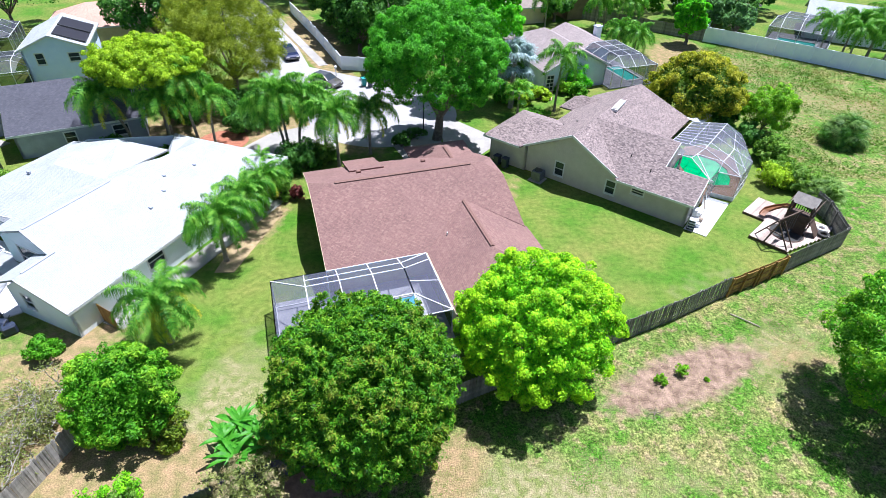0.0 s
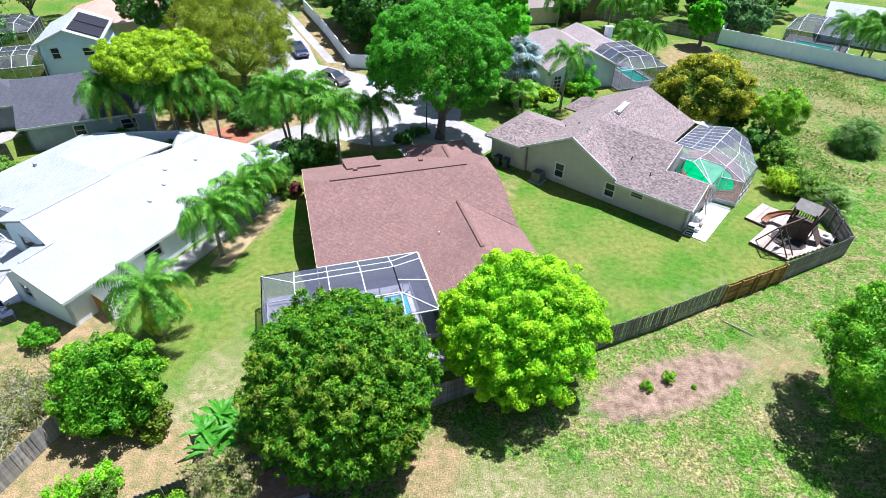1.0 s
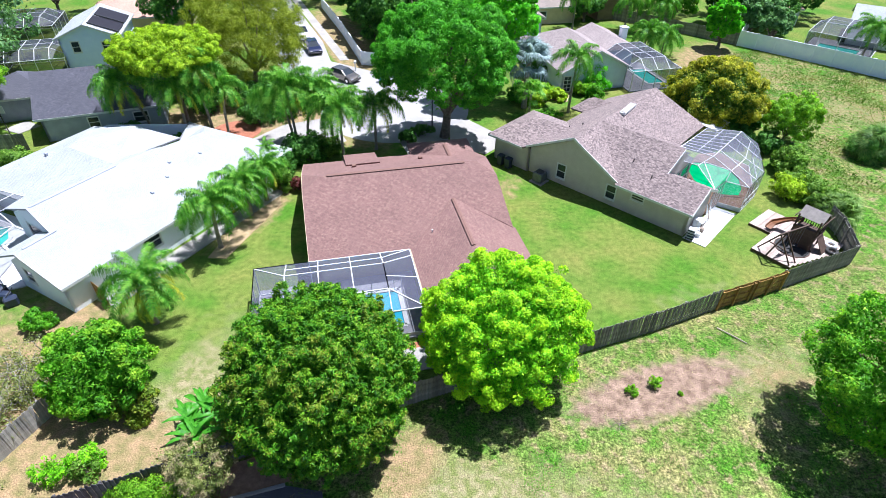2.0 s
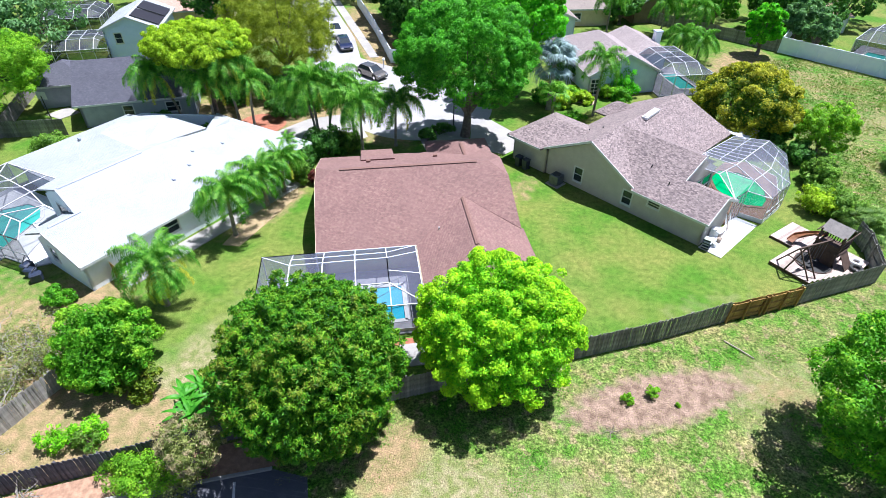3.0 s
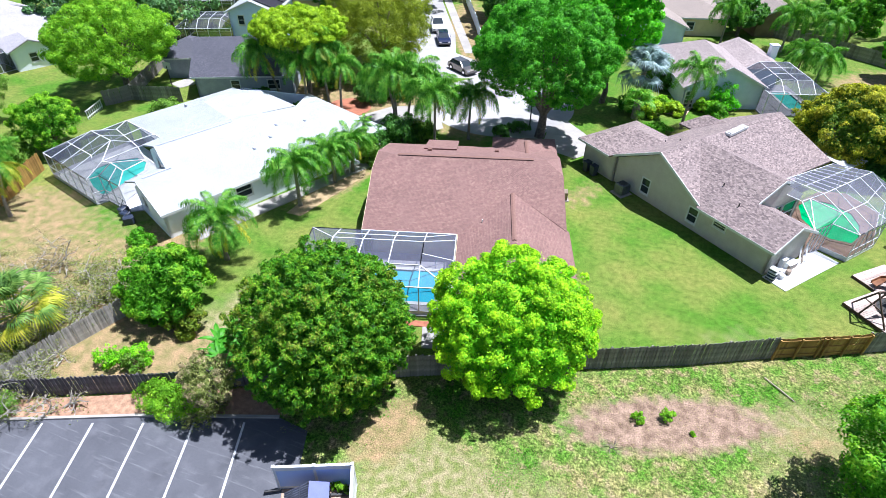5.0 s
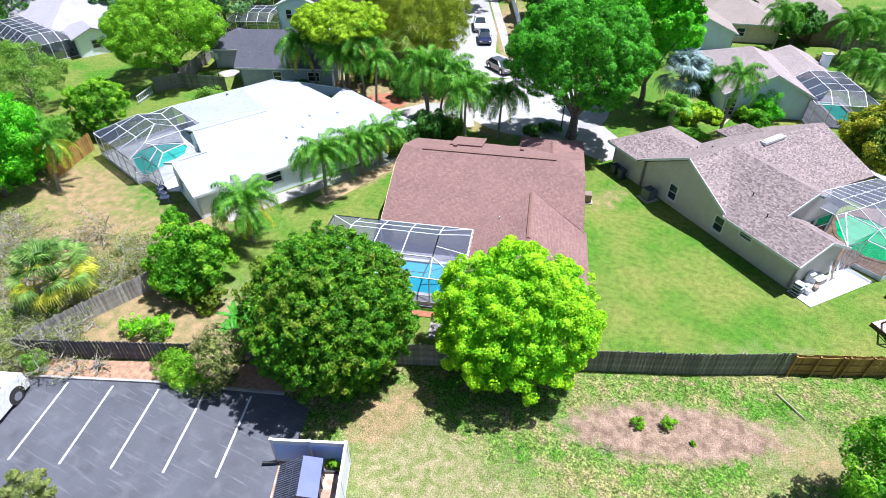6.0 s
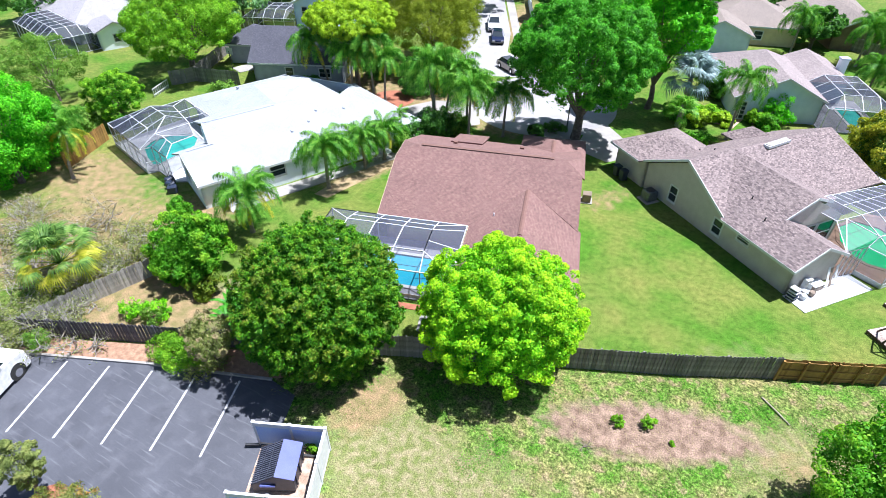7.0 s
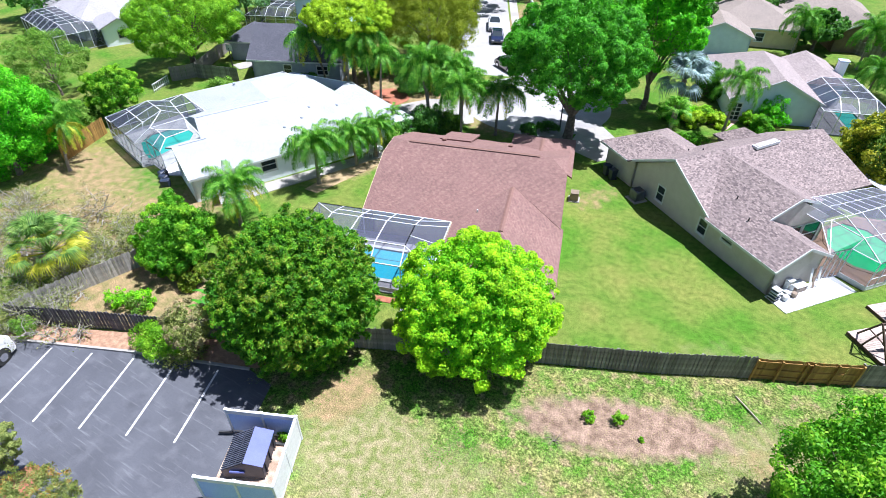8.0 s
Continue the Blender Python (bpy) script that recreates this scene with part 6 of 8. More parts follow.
# ---- neighbouring houses ----
def hip_house(m, x0, x1, y0, y1, eave, pitch, roof, wall, label, gable=(), holes={}, over=0.45, trim="trim"):
    """A house on a rectangle with its ridge along the longer side; ends in gable are upright, the rest hipped."""
    t = thing("house", m, label, "house", "neighbouring houses")
    box_walls(t, [(x0, y0), (x1, y0), (x1, y1), (x0, y1)], eave - 0.1, wall, holes=holes)
    a0, a1, b0, b1 = x0 - over, x1 + over, y0 - over, y1 + over
    if x1 - x0 >= y1 - y0:
        h = (b1 - b0) / 2
        z = eave + h * pitch
        ym = (b0 + b1) / 2
        p, q = (a0 if "w" in gable else a0 + h, ym, z), (a1 if "e" in gable else a1 - h, ym, z)
        slabs(t, [[(a0, b0, eave), (a1, b0, eave), q, p], [(a0, b1, eave), (a1, b1, eave), q, p]] + ([[(a0, b0, eave), (a0, b1, eave), p]] if "w" not in gable else []) + ([[(a1, b0, eave), (a1, b1, eave), q]] if "e" not in gable else []), roof)
        if "w" in gable:
            part("gable_wall", gable_end(bmesh.new(), (x0, y1), (x0, y0), 0.5, eave - 0.1, z - 0.25, 0.2), wall, t)
        if "e" in gable:
            part("gable_wall", gable_end(bmesh.new(), (x1, y0), (x1, y1), 0.5, eave - 0.1, z - 0.25, 0.2), wall, t)
    else:
        h = (a1 - a0) / 2
        z = eave + h * pitch
        xm = (a0 + a1) / 2
        p, q = (xm, b0 if "s" in gable else b0 + h, z), (xm, b1 if "n" in gable else b1 - h, z)
        slabs(t, [[(a0, b0, eave), (a0, b1, eave), q, p], [(a1, b0, eave), (a1, b1, eave), q, p]] + ([[(a0, b0, eave), (a1, b0, eave), p]] if "s" not in gable else []) + ([[(a0, b1, eave), (a1, b1, eave), q]] if "n" not in gable else []), roof)
        if "s" in gable:
            part("gable_wall", gable_end(bmesh.new(), (x0, y0), (x1, y0), 0.5, eave - 0.1, z - 0.25, 0.2), wall, t)
        if "n" in gable:
            part("gable_wall", gable_end(bmesh.new(), (x1, y1), (x0, y1), 0.5, eave - 0.1, z - 0.25, 0.2), wall, t)
    fascia(t, [[(a0, b0, eave), (a1, b0, eave), (a1, b1, eave), (a0, b1, eave), (a0, b0, eave)]] if not gable else [[(a0, b0, eave), (a1, b0, eave)]] if "s" not in gable else [[(a0, b0, eave), p, (a1, b0, eave)], [(a0, b0, eave), (a0, b1, eave)]], trim)
    return t


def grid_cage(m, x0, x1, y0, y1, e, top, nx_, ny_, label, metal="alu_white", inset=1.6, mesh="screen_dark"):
    """A mansard screen enclosure on a rectangle."""
    xs = [x0] + [x0 + inset + (x1 - x0 - 2 * inset) * i / nx_ for i in range(nx_ + 1)] + [x1]
    ys = [y0] + [y0 + inset + (y1 - y0 - 2 * inset) * i / ny_ for i in range(ny_ + 1)] + [y1]

    def z(i, j):
        return e if i in (0, len(xs) - 1) or j in (0, len(ys) - 1) else top
    P = []
    for i in range(len(xs) - 1):
        for j in range(len(ys) - 1):
            P.append([(xs[a], ys[c], z(a, c)) for a, c in ((i, j), (i + 1, j), (i + 1, j + 1), (i, j + 1))])
        for y in (y0, y1):
            P.append([(xs[i], y, 0.1), (xs[i + 1], y, 0.1), (xs[i + 1], y, e), (xs[i], y, e)])
    for j in range(len(ys) - 1):
        for x in (x0, x1):
            P.append([(x, ys[j], 0.1), (x, ys[j + 1], 0.1), (x, ys[j + 1], e), (x, ys[j], e)])
    return cage(m, P, label, metal, mesh=mesh)


# charcoal-roofed house
DG = pose(-38.4, 47.2, 0, 0, 0, 24)
dg = hip_house(DG, 0.4, 11.5, 0.5, 9.2, 2.6, 0.64, "roof_grey", "wall_grey", "grey house with a charcoal shingle roof", gable=("w", "e"), holes={0: ((8.2, 9.6, 0.9, 2.0), (4.0, 5.0, 0.9, 2.0))})
hip_house(DG, -5.2, 0.2, 7.0, 12.8, 2.6, 0.54, "roof_grey", "wall_grey", "charcoal-roofed wing of the grey house", gable=("w",))
roof_vent(dg, 4.5, 2.0, 3.6, "trim_dark")
flat_area("slab", [(-44.6, 50.0), (-42.4, 49.2), (-41.4, 51.2), (-43.6, 52.2)], -0.05, 0.06, "concrete", "pale concrete slab behind the grey house", "slab")
hoop = thing("basketball_hoop", pose(-42.6, 48.4, 0), "basketball hoop on a pole", "basketball hoop")
part("pole", tube(bmesh.new(), [(0, 0, -0.05), (0, 0, 3.0)], [0.05, 0.05], 8), "trim_dark", hoop)
part("backboard", cube(-0.55, 0.55, 0.05, 0.09, 2.6, 3.4), "alu_white", hoop)

# pale blue two-storey house
BL = pose(-43.2, 66.0, 0, 0, 0, 18)
bl = hip_house(BL, -3.3, 3.3, 0.4, 9.5, 4.6, 0.42, "roof_white", "wall_blue", "two-storey pale blue house with a white roof", gable=("s", "n"), holes={0: ((1.2, 2.1, 2.8, 4.1), (4.6, 5.8, 2.9, 3.9))})
for y, d in ((0.8, 3.4), (4.6, 3.6)):
    s = thing("solar_panel", BL, "dark brown solar water panel on a white roof", "solar panel", "roof panels")
    part("collector", roof_slab(bmesh.new(), [(0.35, y, 6.13), (0.35, y + d, 6.13), (3.5, y + d, 4.9), (3.5, y, 4.9)], 0.08), "solar", s)
    part("frame", bar(bmesh.new(), (0.35, y, 6.15), (3.5, y, 4.92), 0.08, 0.1), "trim_dark", s)
hip_house(pose(-52, 80, 0, 0, 0, 20), 0, 14, 0, 10, 2.6, 0.4, "roof_clay", "wall_cream", "house with a pinkish clay-coloured roof", gable=())
grid_cage(pose(-53.5, 61.6, 0, 0, 0, 22), 0, 8.0, 0, 7, 2.5, 3.4, 3, 2, "white-framed screen enclosure beside the blue house")
grid_cage(pose(-64, 74, 0, 0, 0, 20), 0, 9, 0, 8, 2.5, 3.4, 3, 2, "white-framed screen enclosure in a far garden")

# grey-walled neighbour across the turning circle
NB = pose(19.3, 66.0, 0, 0, 0, 18)
nb = hip_house(NB, -4.2, 4.4, 0.6, 14.0, 2.6, 0.5, "roof_pale", "wall_pale", "house with a pale brown shingle roof and grey gable", gable=("s",))
hip_house(NB, 4.6, 9.0, 7.0, 15.0, 2.6, 0.4, "roof_pale", "wall_pale", "pale brown roofed wing with a chimney", gable=("n",))
wx = thing("garage_door", NB @ pose(-3.9, 0.2, 0), "white paned door in a grey wall", "door")
ridge_cap(nb, (0.1, 0.6, 4.86), (0.1, 9.5, 4.86), "trim_dark")
part("door_leaf", cube(-0.2, 0.9, 0.3, 0.38, 0, 2.1), "trim", wx)
for i in range(2):
    for j in range(4):
        part("pane", cube(-0.1 + 0.48 * i, 0.3 + 0.48 * i, 0.28, 0.3, 0.2 + 0.47 * j, 0.58 + 0.47 * j), "glass", wx)
ch = thing("chimney", NB @ pose(9.6, 11.2, 0), "tall pale blue-grey boxed chimney", "chimney")
part("flue", cube(-0.45, 0.45, -0.38, 0.38, 0, 3.9, bevel=0.03), "vinyl", ch)
part("cap", cube(-0.53, 0.53, -0.46, 0.46, 3.9, 4.08, bevel=0.02), "wall_pale", ch)
NC = pose(24.6, 65.6, 0, 0, 0, 18)
grid_cage(NC, -0.6, 6.0, 1.0, 10.0, 2.5, 3.5, 2, 3, "white-framed screen enclosure over a turquoise pool")
slab_with_pool(NC, [(-0.7, 0.9), (6.1, 0.9), (6.1, 10.1), (-0.7, 10.1)], [(3.0, 2.6), (5.4, 2.6), (5.4, 7.8), (3.0, 7.8)], 0.1, "pool_teal", "pinkish pool deck inside the screen", "backyard pool with turquoise water")
flat_area("path", [(12.0, 63.4), (15.6, 62.6), (16.4, 65.8), (13.4, 66.6)], -0.05, 0.03, surface("pink_pavers", (0.50, 0.32, 0.26), (0.42, 0.27, 0.22), 2, 0.9), "pinkish paved entrance path", "path")

# houses further off
cr = hip_house(pose(9.4, 88.5, 0, 0, 0, 14), 0.0, 12.5, 4.2, 16.0, 2.7, 0.42, "roof_umber", "wall_cream", "cream house with a dull brown roof", holes={0: ((4.6, 5.8, 0.8, 2.0), (6.6, 7.8, 0.8, 2.0))})
hip_house(pose(9.4, 88.5, 0, 0, 0, 14), -3.0, 5.0, -1.4, 9.0, 2.7, 0.42, "roof_umber", "wall_pale", "grey-green gabled wing with a dull brown roof", gable=("s",))
hip_house(pose(24.8, 97.4, 0, 0, 0, 20), 0.0, 6.4, 0, 12, 2.7, 0.5, "roof_umber", "wall_brown", "dark brown house with arched gable windows", gable=("s",))
hip_house(pose(16.6, 105.5, 0, 0, 0, 10), 0, 13, 0, 10, 2.7, 0.45, "roof_umber", "wall_brown", "brown house behind the cream house", gable=("w",))
hip_house(pose(46.0, 100, 0, 0, 0, -10), 0, 12, 0, 9, 2.7, 0.4, "roof_clay", "wall_white", "house with an orange-brown roof behind a white wall", gable=())
hip_house(pose(61, 88.5, 0, 0, 0, -30), 0.0, 16, 0, 10, 2.7, 0.4, "roof_white", "wall_white", "large white-roofed house behind the white wall", gable=("w",))
FC = pose(53.2, 84.6, 0, 0, 0, -38)
grid_cage(FC, -0.5, 8.0, 1.0, 8.5, 2.6, 3.8, 2, 2, "white-framed screen enclosure behind the white wall")
slab_with_pool(FC, [(-0.6, 0.9), (8.1, 0.9), (8.1, 8.6), (-0.6, 8.6)], [(0.8, 2.0), (6.4, 2.0), (6.4, 5.6), (0.8, 5.6)], 0.1, "pool_teal", "pale pool deck inside the screen", "backyard pool with turquoise water")
LH = pose(-69.8, 41.5, 0, 0, 0, -24)
hip_house(pose(-69.8, 41.5, 0, 0, 0, -10), -22.0, -1.6, 4.6, 18.0, 2.7, 0.42, "roof_lilac", "wall_white", "long white house with a pale lilac-grey roof in the far garden", gable=(), holes={})
hip_house(LH, -4.0, 2.2, 6.0, 10.6, 2.6, 0.42, "roof_lilac", "wall_white", "white gabled wing of the far house", gable=("e",), holes={1: ((1.8, 2.7, 0.9, 2.0),)})
SKEW = Matrix(((1.0, 0.42, 0, 0), (-0.03, 0.9, 0, 0), (0, 0, 1, 0), (0, 0, 0, 1)))
grid_cage(Matrix.Translation((-69.4, 41.0, 0)) @ SKEW, -12.5, 1.6, 0, 6.2, 2.4, 3.4, 6, 2, "white-framed screen enclosure at the far white house")
hip_house(pose(-82, 66, 0, 0, 0, 10), 0, 13, 0, 10, 4.6, 0.45, "roof_white", "wall_blue", "pale two-storey house among trees", gable=("s",), holes={0: ((8, 9.2, 2.6, 3.8),)})
hip_house(pose(-30, 118, 0, 0, 0, 25), -22, -8, 0, 10, 2.7, 0.4, "roof_pale", "wall_cream", "house at the far end of the street", gable=())


# ---- vehicles ----
def vehicle(m, label, paint, L=4.6, W=1.8, H=1.45, hood=1.05, boot=0.75, bed=False, category="car", rise=0.92, wheel_r=0.33, axle=0.85):
    """A car along +y (nose): lofted body, glasshouse, wheels with rims, lamps."""
    t = thing("car", m, label, category, "parked vehicles")
    bm = bmesh.new()
    h = W / 2
    prof = [(-L / 2, 0.35), (-L / 2 + 0.05, 0.75), (-L / 2 + 0.2, rise), (-L / 2 + boot, rise + 0.05), (L / 2 - hood - 0.1, rise + 0.04), (L / 2 - 0.35, rise - 0.14), (L / 2 - 0.06, rise - 0.3), (L / 2, 0.42), (L / 2 - 0.1, 0.25), (-L / 2 + 0.1, 0.25)]
    rings = []
    for s, k in ((-1.0, 0.93), (-0.94, 1.0), (0.94, 1.0), (1.0, 0.93)):
        rings.append([bm.verts.new((s * h, y * (0.985 if abs(s) == 1 else 1), 0.55 + (z - 0.55) * k)) for y, z in prof])
    for r0, r1 in zip(rings, rings[1:]):
        for i in range(len(prof)):
            j = (i + 1) % len(prof)
            bm.faces.new((r0[i], r0[j], r1[j], r1[i]))
    bm.faces.new(rings[0][::-1])
    bm.faces.new(rings[-1])
    bmesh.ops.recalc_face_normals(bm, faces=list(bm.faces))
    bmesh.ops.bevel(bm, geom=list(bm.edges), offset=0.06, segments=2, affect="EDGES", clamp_overlap=True)
    part("body", bm, paint, t)
    y0, y1 = -L / 2 + (boot if not bed else 2.1), L / 2 - hood
    base = [(-h * 0.93, y0), (h * 0.93, y0), (h * 0.93, y1), (-h * 0.93, y1)]
    topq = [(-h * 0.72, y0 + 0.45), (h * 0.72, y0 + 0.45), (h * 0.72, y1 - 0.75), (-h * 0.72, y1 - 0.75)]
    bm = bmesh.new()
    a = [bm.verts.new((x, y, rise + 0.02)) for x, y in base]
    c = [bm.verts.new((x, y, H)) for x, y in topq]
    bm.faces.new(a[::-1])
    bm.faces.new(c)
    for i in range(4):
        j = (i + 1) % 4
        bm.faces.new((a[i], a[j], c[j], c[i]))
    gh = part("glasshouse", bm, "glass", t, "dark car windows")
    part("roof", prism(bmesh.new(), topq, H - 0.03, H + 0.04), paint, t)
    for (x0, yy0), (x1, yy1) in zip(base, topq):
        part("pillar", bar(bmesh.new(), (x0, yy0, rise), (x1, yy1, H), 0.08, 0.07), paint, t)
    if bed:
        part("cargo_bed", cube(-h * 0.8, h * 0.8, -L / 2 + 0.15, y0 - 0.05, rise - 0.35, rise + 0.06), "rubber", t)
    for sx in (-1, 1):
        for wy in (-L / 2 + axle, L / 2 - axle):
            w = new("wheel")
            w.parent = t
            w.matrix_basis = pose(sx * (h - 0.08), wy, wheel_r)
            part("tyre", tube(bmesh.new(), [(-0.1, 0, 0), (-0.09, 0, 0), (0.09, 0, 0), (0.1, 0, 0)], [wheel_r * k for k in (0.82, 1, 1, 0.82)], 18), "rubber", w)
            part("rim", tube(bmesh.new(), [(-0.11, 0, 0), (0.11, 0, 0)], [wheel_r * 0.6] * 2, 10), "chrome", w)
            # flat black disc stands in for the dark hollow shaded round the tyre
            part("wheel_well_shade", tube(bmesh.new(), [(sx * 0.055, 0, 0.06), (sx * 0.09, 0, 0.06)], [wheel_r * 1.22] * 2, 18), "rubber", w)
        part("headlight", cube(sx * h * 0.72 - 0.2, sx * h * 0.72 + 0.2, L / 2 - 0.16, L / 2 - 0.02, 0.56, 0.72, bevel=0.03), "chrome", t)
        part("mirror", cube(sx * (h + 0.02) - 0.06, sx * (h + 0.02) + 0.06, y1 - 0.55, y1 - 0.4, rise, rise + 0.14, bevel=0.02), paint, t)
    part("bumper", cube(-h * 0.9, h * 0.9, L / 2 - 0.08, L / 2 + 0.04, 0.3, 0.5, bevel=0.03), "trim_dark", t)
    return t


vehicle(pose(-12.1, 67.3, 0.01, 0, 0, -124), "pewter hatchback parked at the kerb", "car_grey", L=4.4, W=1.75, H=1.4, hood=1.1, boot=0.45)
vehicle(pose(-18.6, 77.6, 0.01, 0, 0, -154), "navy sedan parked on the street", "car_navy", rise=0.95)
vehicle(pose(-21.8, 83.4, 0.01, 0, 0, -154), "white pickup truck parked behind the sedan", "car_white", L=5.6, W=1.95, H=1.8, hood=1.3, bed=True, category="pickup truck", rise=1.1)
vehicle(LOT @ pose(-13.75, -3.25, 0.012), "white car parked nose to the kerb under bare twigs", "car_white", L=5.6, W=2.0, H=2.35, hood=1.25, boot=0.4, rise=1.62, wheel_r=0.44, axle=1.0)

# ---- dumpster enclosure ----
ENC = pose(-2.05, 10.15, 0, 0, 0, 23)
enc = thing("dumpster_enclosure", ENC, "pale panelled dumpster enclosure with white caps", "enclosure")
ENCW = [((0, 0), (1.9, 0)), ((1.9, 0), (3.72, 0)), ((3.72, 0), (3.8, -1.83)), ((3.8, -1.83), (3.89, -3.67)), ((0.15, -3.66), (2.05, -3.66)), ((2.05, -3.66), (3.89, -3.67))]
for p, q in ENCW:
    P_, Q_ = Vector((*p, 0)), Vector((*q, 0))
    # right-hand wall in lit white, the others in the shade-coloured copy
    part("panel", bar(bmesh.new(), P_ + Vector((0, 0, 0.95)), Q_ + Vector((0, 0, 0.95)), 0.05, 1.85), "trim" if p[0] > 3 else "enclosure_shade", enc)
    part("cap_rail", bar(bmesh.new(), P_ + Vector((0, 0, 1.93)), Q_ + Vector((0, 0, 1.93)), 0.13, 0.06), "trim", enc)
    part("mid_rail", bar(bmesh.new(), P_ + Vector((0, 0, 1.74)), Q_ + Vector((0, 0, 1.74)), 0.075, 0.22), "trim", enc)
    part("bottom_rail", bar(bmesh.new(), P_ + Vector((0, 0, 0.14)), Q_ + Vector((0, 0, 0.14)), 0.075, 0.16), "trim", enc)
for x, y in ((0, 0), (1.9, 0), (3.72, 0), (3.8, -1.83), (3.89, -3.67), (0.15, -3.66), (2.05, -3.66)):
    part("post", cube(x - 0.065, x + 0.065, y - 0.065, y + 0.065, -0.05, 1.99, bevel=0.015), "trim", enc)
    part("post_cap", cube(x - 0.085, x + 0.085, y - 0.085, y + 0.085, 1.98, 2.03, bevel=0.02), "trim", enc)
part("gate_arm", bar(bmesh.new(), (-0.66, -0.28, 0.24), (0.06, -0.2, 0.24), 0.09, 0.12), "trim_dark", enc)
part("back_stop", cube(2.1, 3.66, -0.55, -0.42, 0.0, 0.16, bevel=0.02), "trim_dark", enc)
flat_area("bare_soil", [tuple((ENC @ Vector((x, y, 0)))[:2]) for x, y in ((0.25, -3.6), (3.82, -3.6), (3.66, -0.06), (0.1, -0.06))], -0.03, 0.014, surface("bare_sandy_soil", (0.50, 0.38, 0.30), (0.27, 0.185, 0.13), 2, 0.95, fine=20, bump=0.8), "bare sandy soil inside the enclosure", "soil")
dp = thing("dumpster", ENC @ pose(1.6, -1.53, 0, 0, 0, 5), "blue-black steel dumpster with a ribbed flap and a blue lid", "dumpster")
DL = 0.98
bm = bmesh.new()
sec = [(-1.0, 0.15), (1.02, 0.15), (1.06, 1.17), (0.2, 1.46), (-1.06, 0.72)]
r0 = [bm.verts.new((x, -DL, z)) for x, z in sec]
r1 = [bm.verts.new((x, DL, z)) for x, z in sec]
bm.faces.new(r0)
bm.faces.new(r1[::-1])
for i in range(5):
    j = (i + 1) % 5
    bm.faces.new((r0[j], r0[i], r1[i], r1[j]))
bmesh.ops.bevel(bm, geom=list(bm.edges), offset=0.02, segments=1, affect="EDGES")
part("body", bm, "tarp", dp)
part("lid", roof_slab(bmesh.new(), [(0.19, -DL - 0.03, 1.51), (1.1, -DL - 0.03, 1.2), (1.1, DL + 0.03, 1.2), (0.19, DL + 0.03, 1.51)], 0.045), "lid_blue", dp, "smooth blue plastic lid")
for y in (-DL + 0.04, 0.0, DL - 0.04):
    part("lid_hinge", bar(bmesh.new(), (0.16, y - 0.05, 1.5), (0.16, y + 0.05, 1.5), 0.06), "tarp", dp)
for i in range(17):
    y = -DL + 0.04 + i * 0.1175
    part("rib", bar(bmesh.new(), (0.17, y, 1.475), (-1.07, y, 0.745), 0.05, 0.045), "lid_edge", dp)
for s_ in (0.35, 0.68):
    part("cross_rib", bar(bmesh.new(), (0.17 - 1.24 * s_, -DL, 1.49 - 0.73 * s_), (0.17 - 1.24 * s_, DL, 1.49 - 0.73 * s_), 0.04, 0.04), "tarp", dp)
part("fork_pocket", cube(-0.62, 0.12, -DL - 0.1, -DL, 0.62, 0.78, bevel=0.02), "lid_blue", dp)
part("fork_pocket", cube(-0.62, 0.12, DL, DL + 0.1, 0.62, 0.78, bevel=0.02), "lid_blue", dp)
for y in (-0.65, 0.0, 0.65):
    part("side_stiffener", cube(1.04, 1.1, y - 0.05, y + 0.05, 0.2, 1.08, bevel=0.01), "tarp", dp)
for sx in (-0.8, 0.8):
    for sy in (-0.8, 0.8):
        part("foot", cube(sx - 0.08, sx + 0.08, sy - 0.08, sy + 0.08, 0.0, 0.17), "rubber", dp)

shrub("weeds", tuple(ENC @ Vector((2.95, -0.2, 0))), (0.55, 0.18, 0.32), "leaf_spring", "low green weeds at the back of the enclosure", "weeds", 700, 0.11, 77, 9)

# ---- play deck and playset ----
deck = thing("play_deck", pose(0, 0, 0), "bleached timber play deck in two levels", "deck")
d1, dn = Vector((0.745, 0.667, 0)), Vector((0.667, -0.745, 0))


def planks(o, along, across, count, width, z):
    for i in range(count):
        a = o + across * (i + 0.5) * width
        ob = part("plank", bar(bmesh.new(), a + Vector((0, 0, z)), a + along + Vector((0, 0, z)), width - 0.015, 0.04), "wood_deck", deck)
    part("rim_joist", bar(bmesh.new(), o + Vector((0, 0, z - 0.1)), o + along + Vector((0, 0, z - 0.1)), 0.05, 0.2), "wood_dark", deck)
    part("rim_joist", bar(bmesh.new(), o + Vector((0, 0, z - 0.1)), o + across * count * width + Vector((0, 0, z - 0.1)), 0.05, 0.2), "wood_dark", deck)


planks(Vector((27.6, 38.3, 0)), d1 * 3.3, dn, 19, 0.15, 0.2)
planks(Vector((26.4, 34.76, 0)), d1 * 6.2, dn, 20, 0.15, 0.25)
planks(Vector((29.2, 37.25, 0)) - dn * 0.1, d1 * 2.8, dn, 4, 0.15, 0.252)
for i in range(9):
    a = Vector((26.4, 34.76, 0.25)) + dn * (3.075 + 0.15 * i)
    part("plank", bar(bmesh.new(), a + d1 * 0.46 * (i + 1), a + d1 * 6.2, 0.135, 0.04), "wood_deck", deck)
PS = pose(30.65, 35.75, 0.25, 0, 0, 41.8)
ps = thing("playset", PS, "dark timber playset with swing beam, grey board roof and slide", "playset")
for x in (-0.8, 0.8):
    for y in (-0.8, 0.8):
        part("post", cube(x - 0.06, x + 0.06, y - 0.06, y + 0.06, 0, 2.7), "wood_dark", ps)
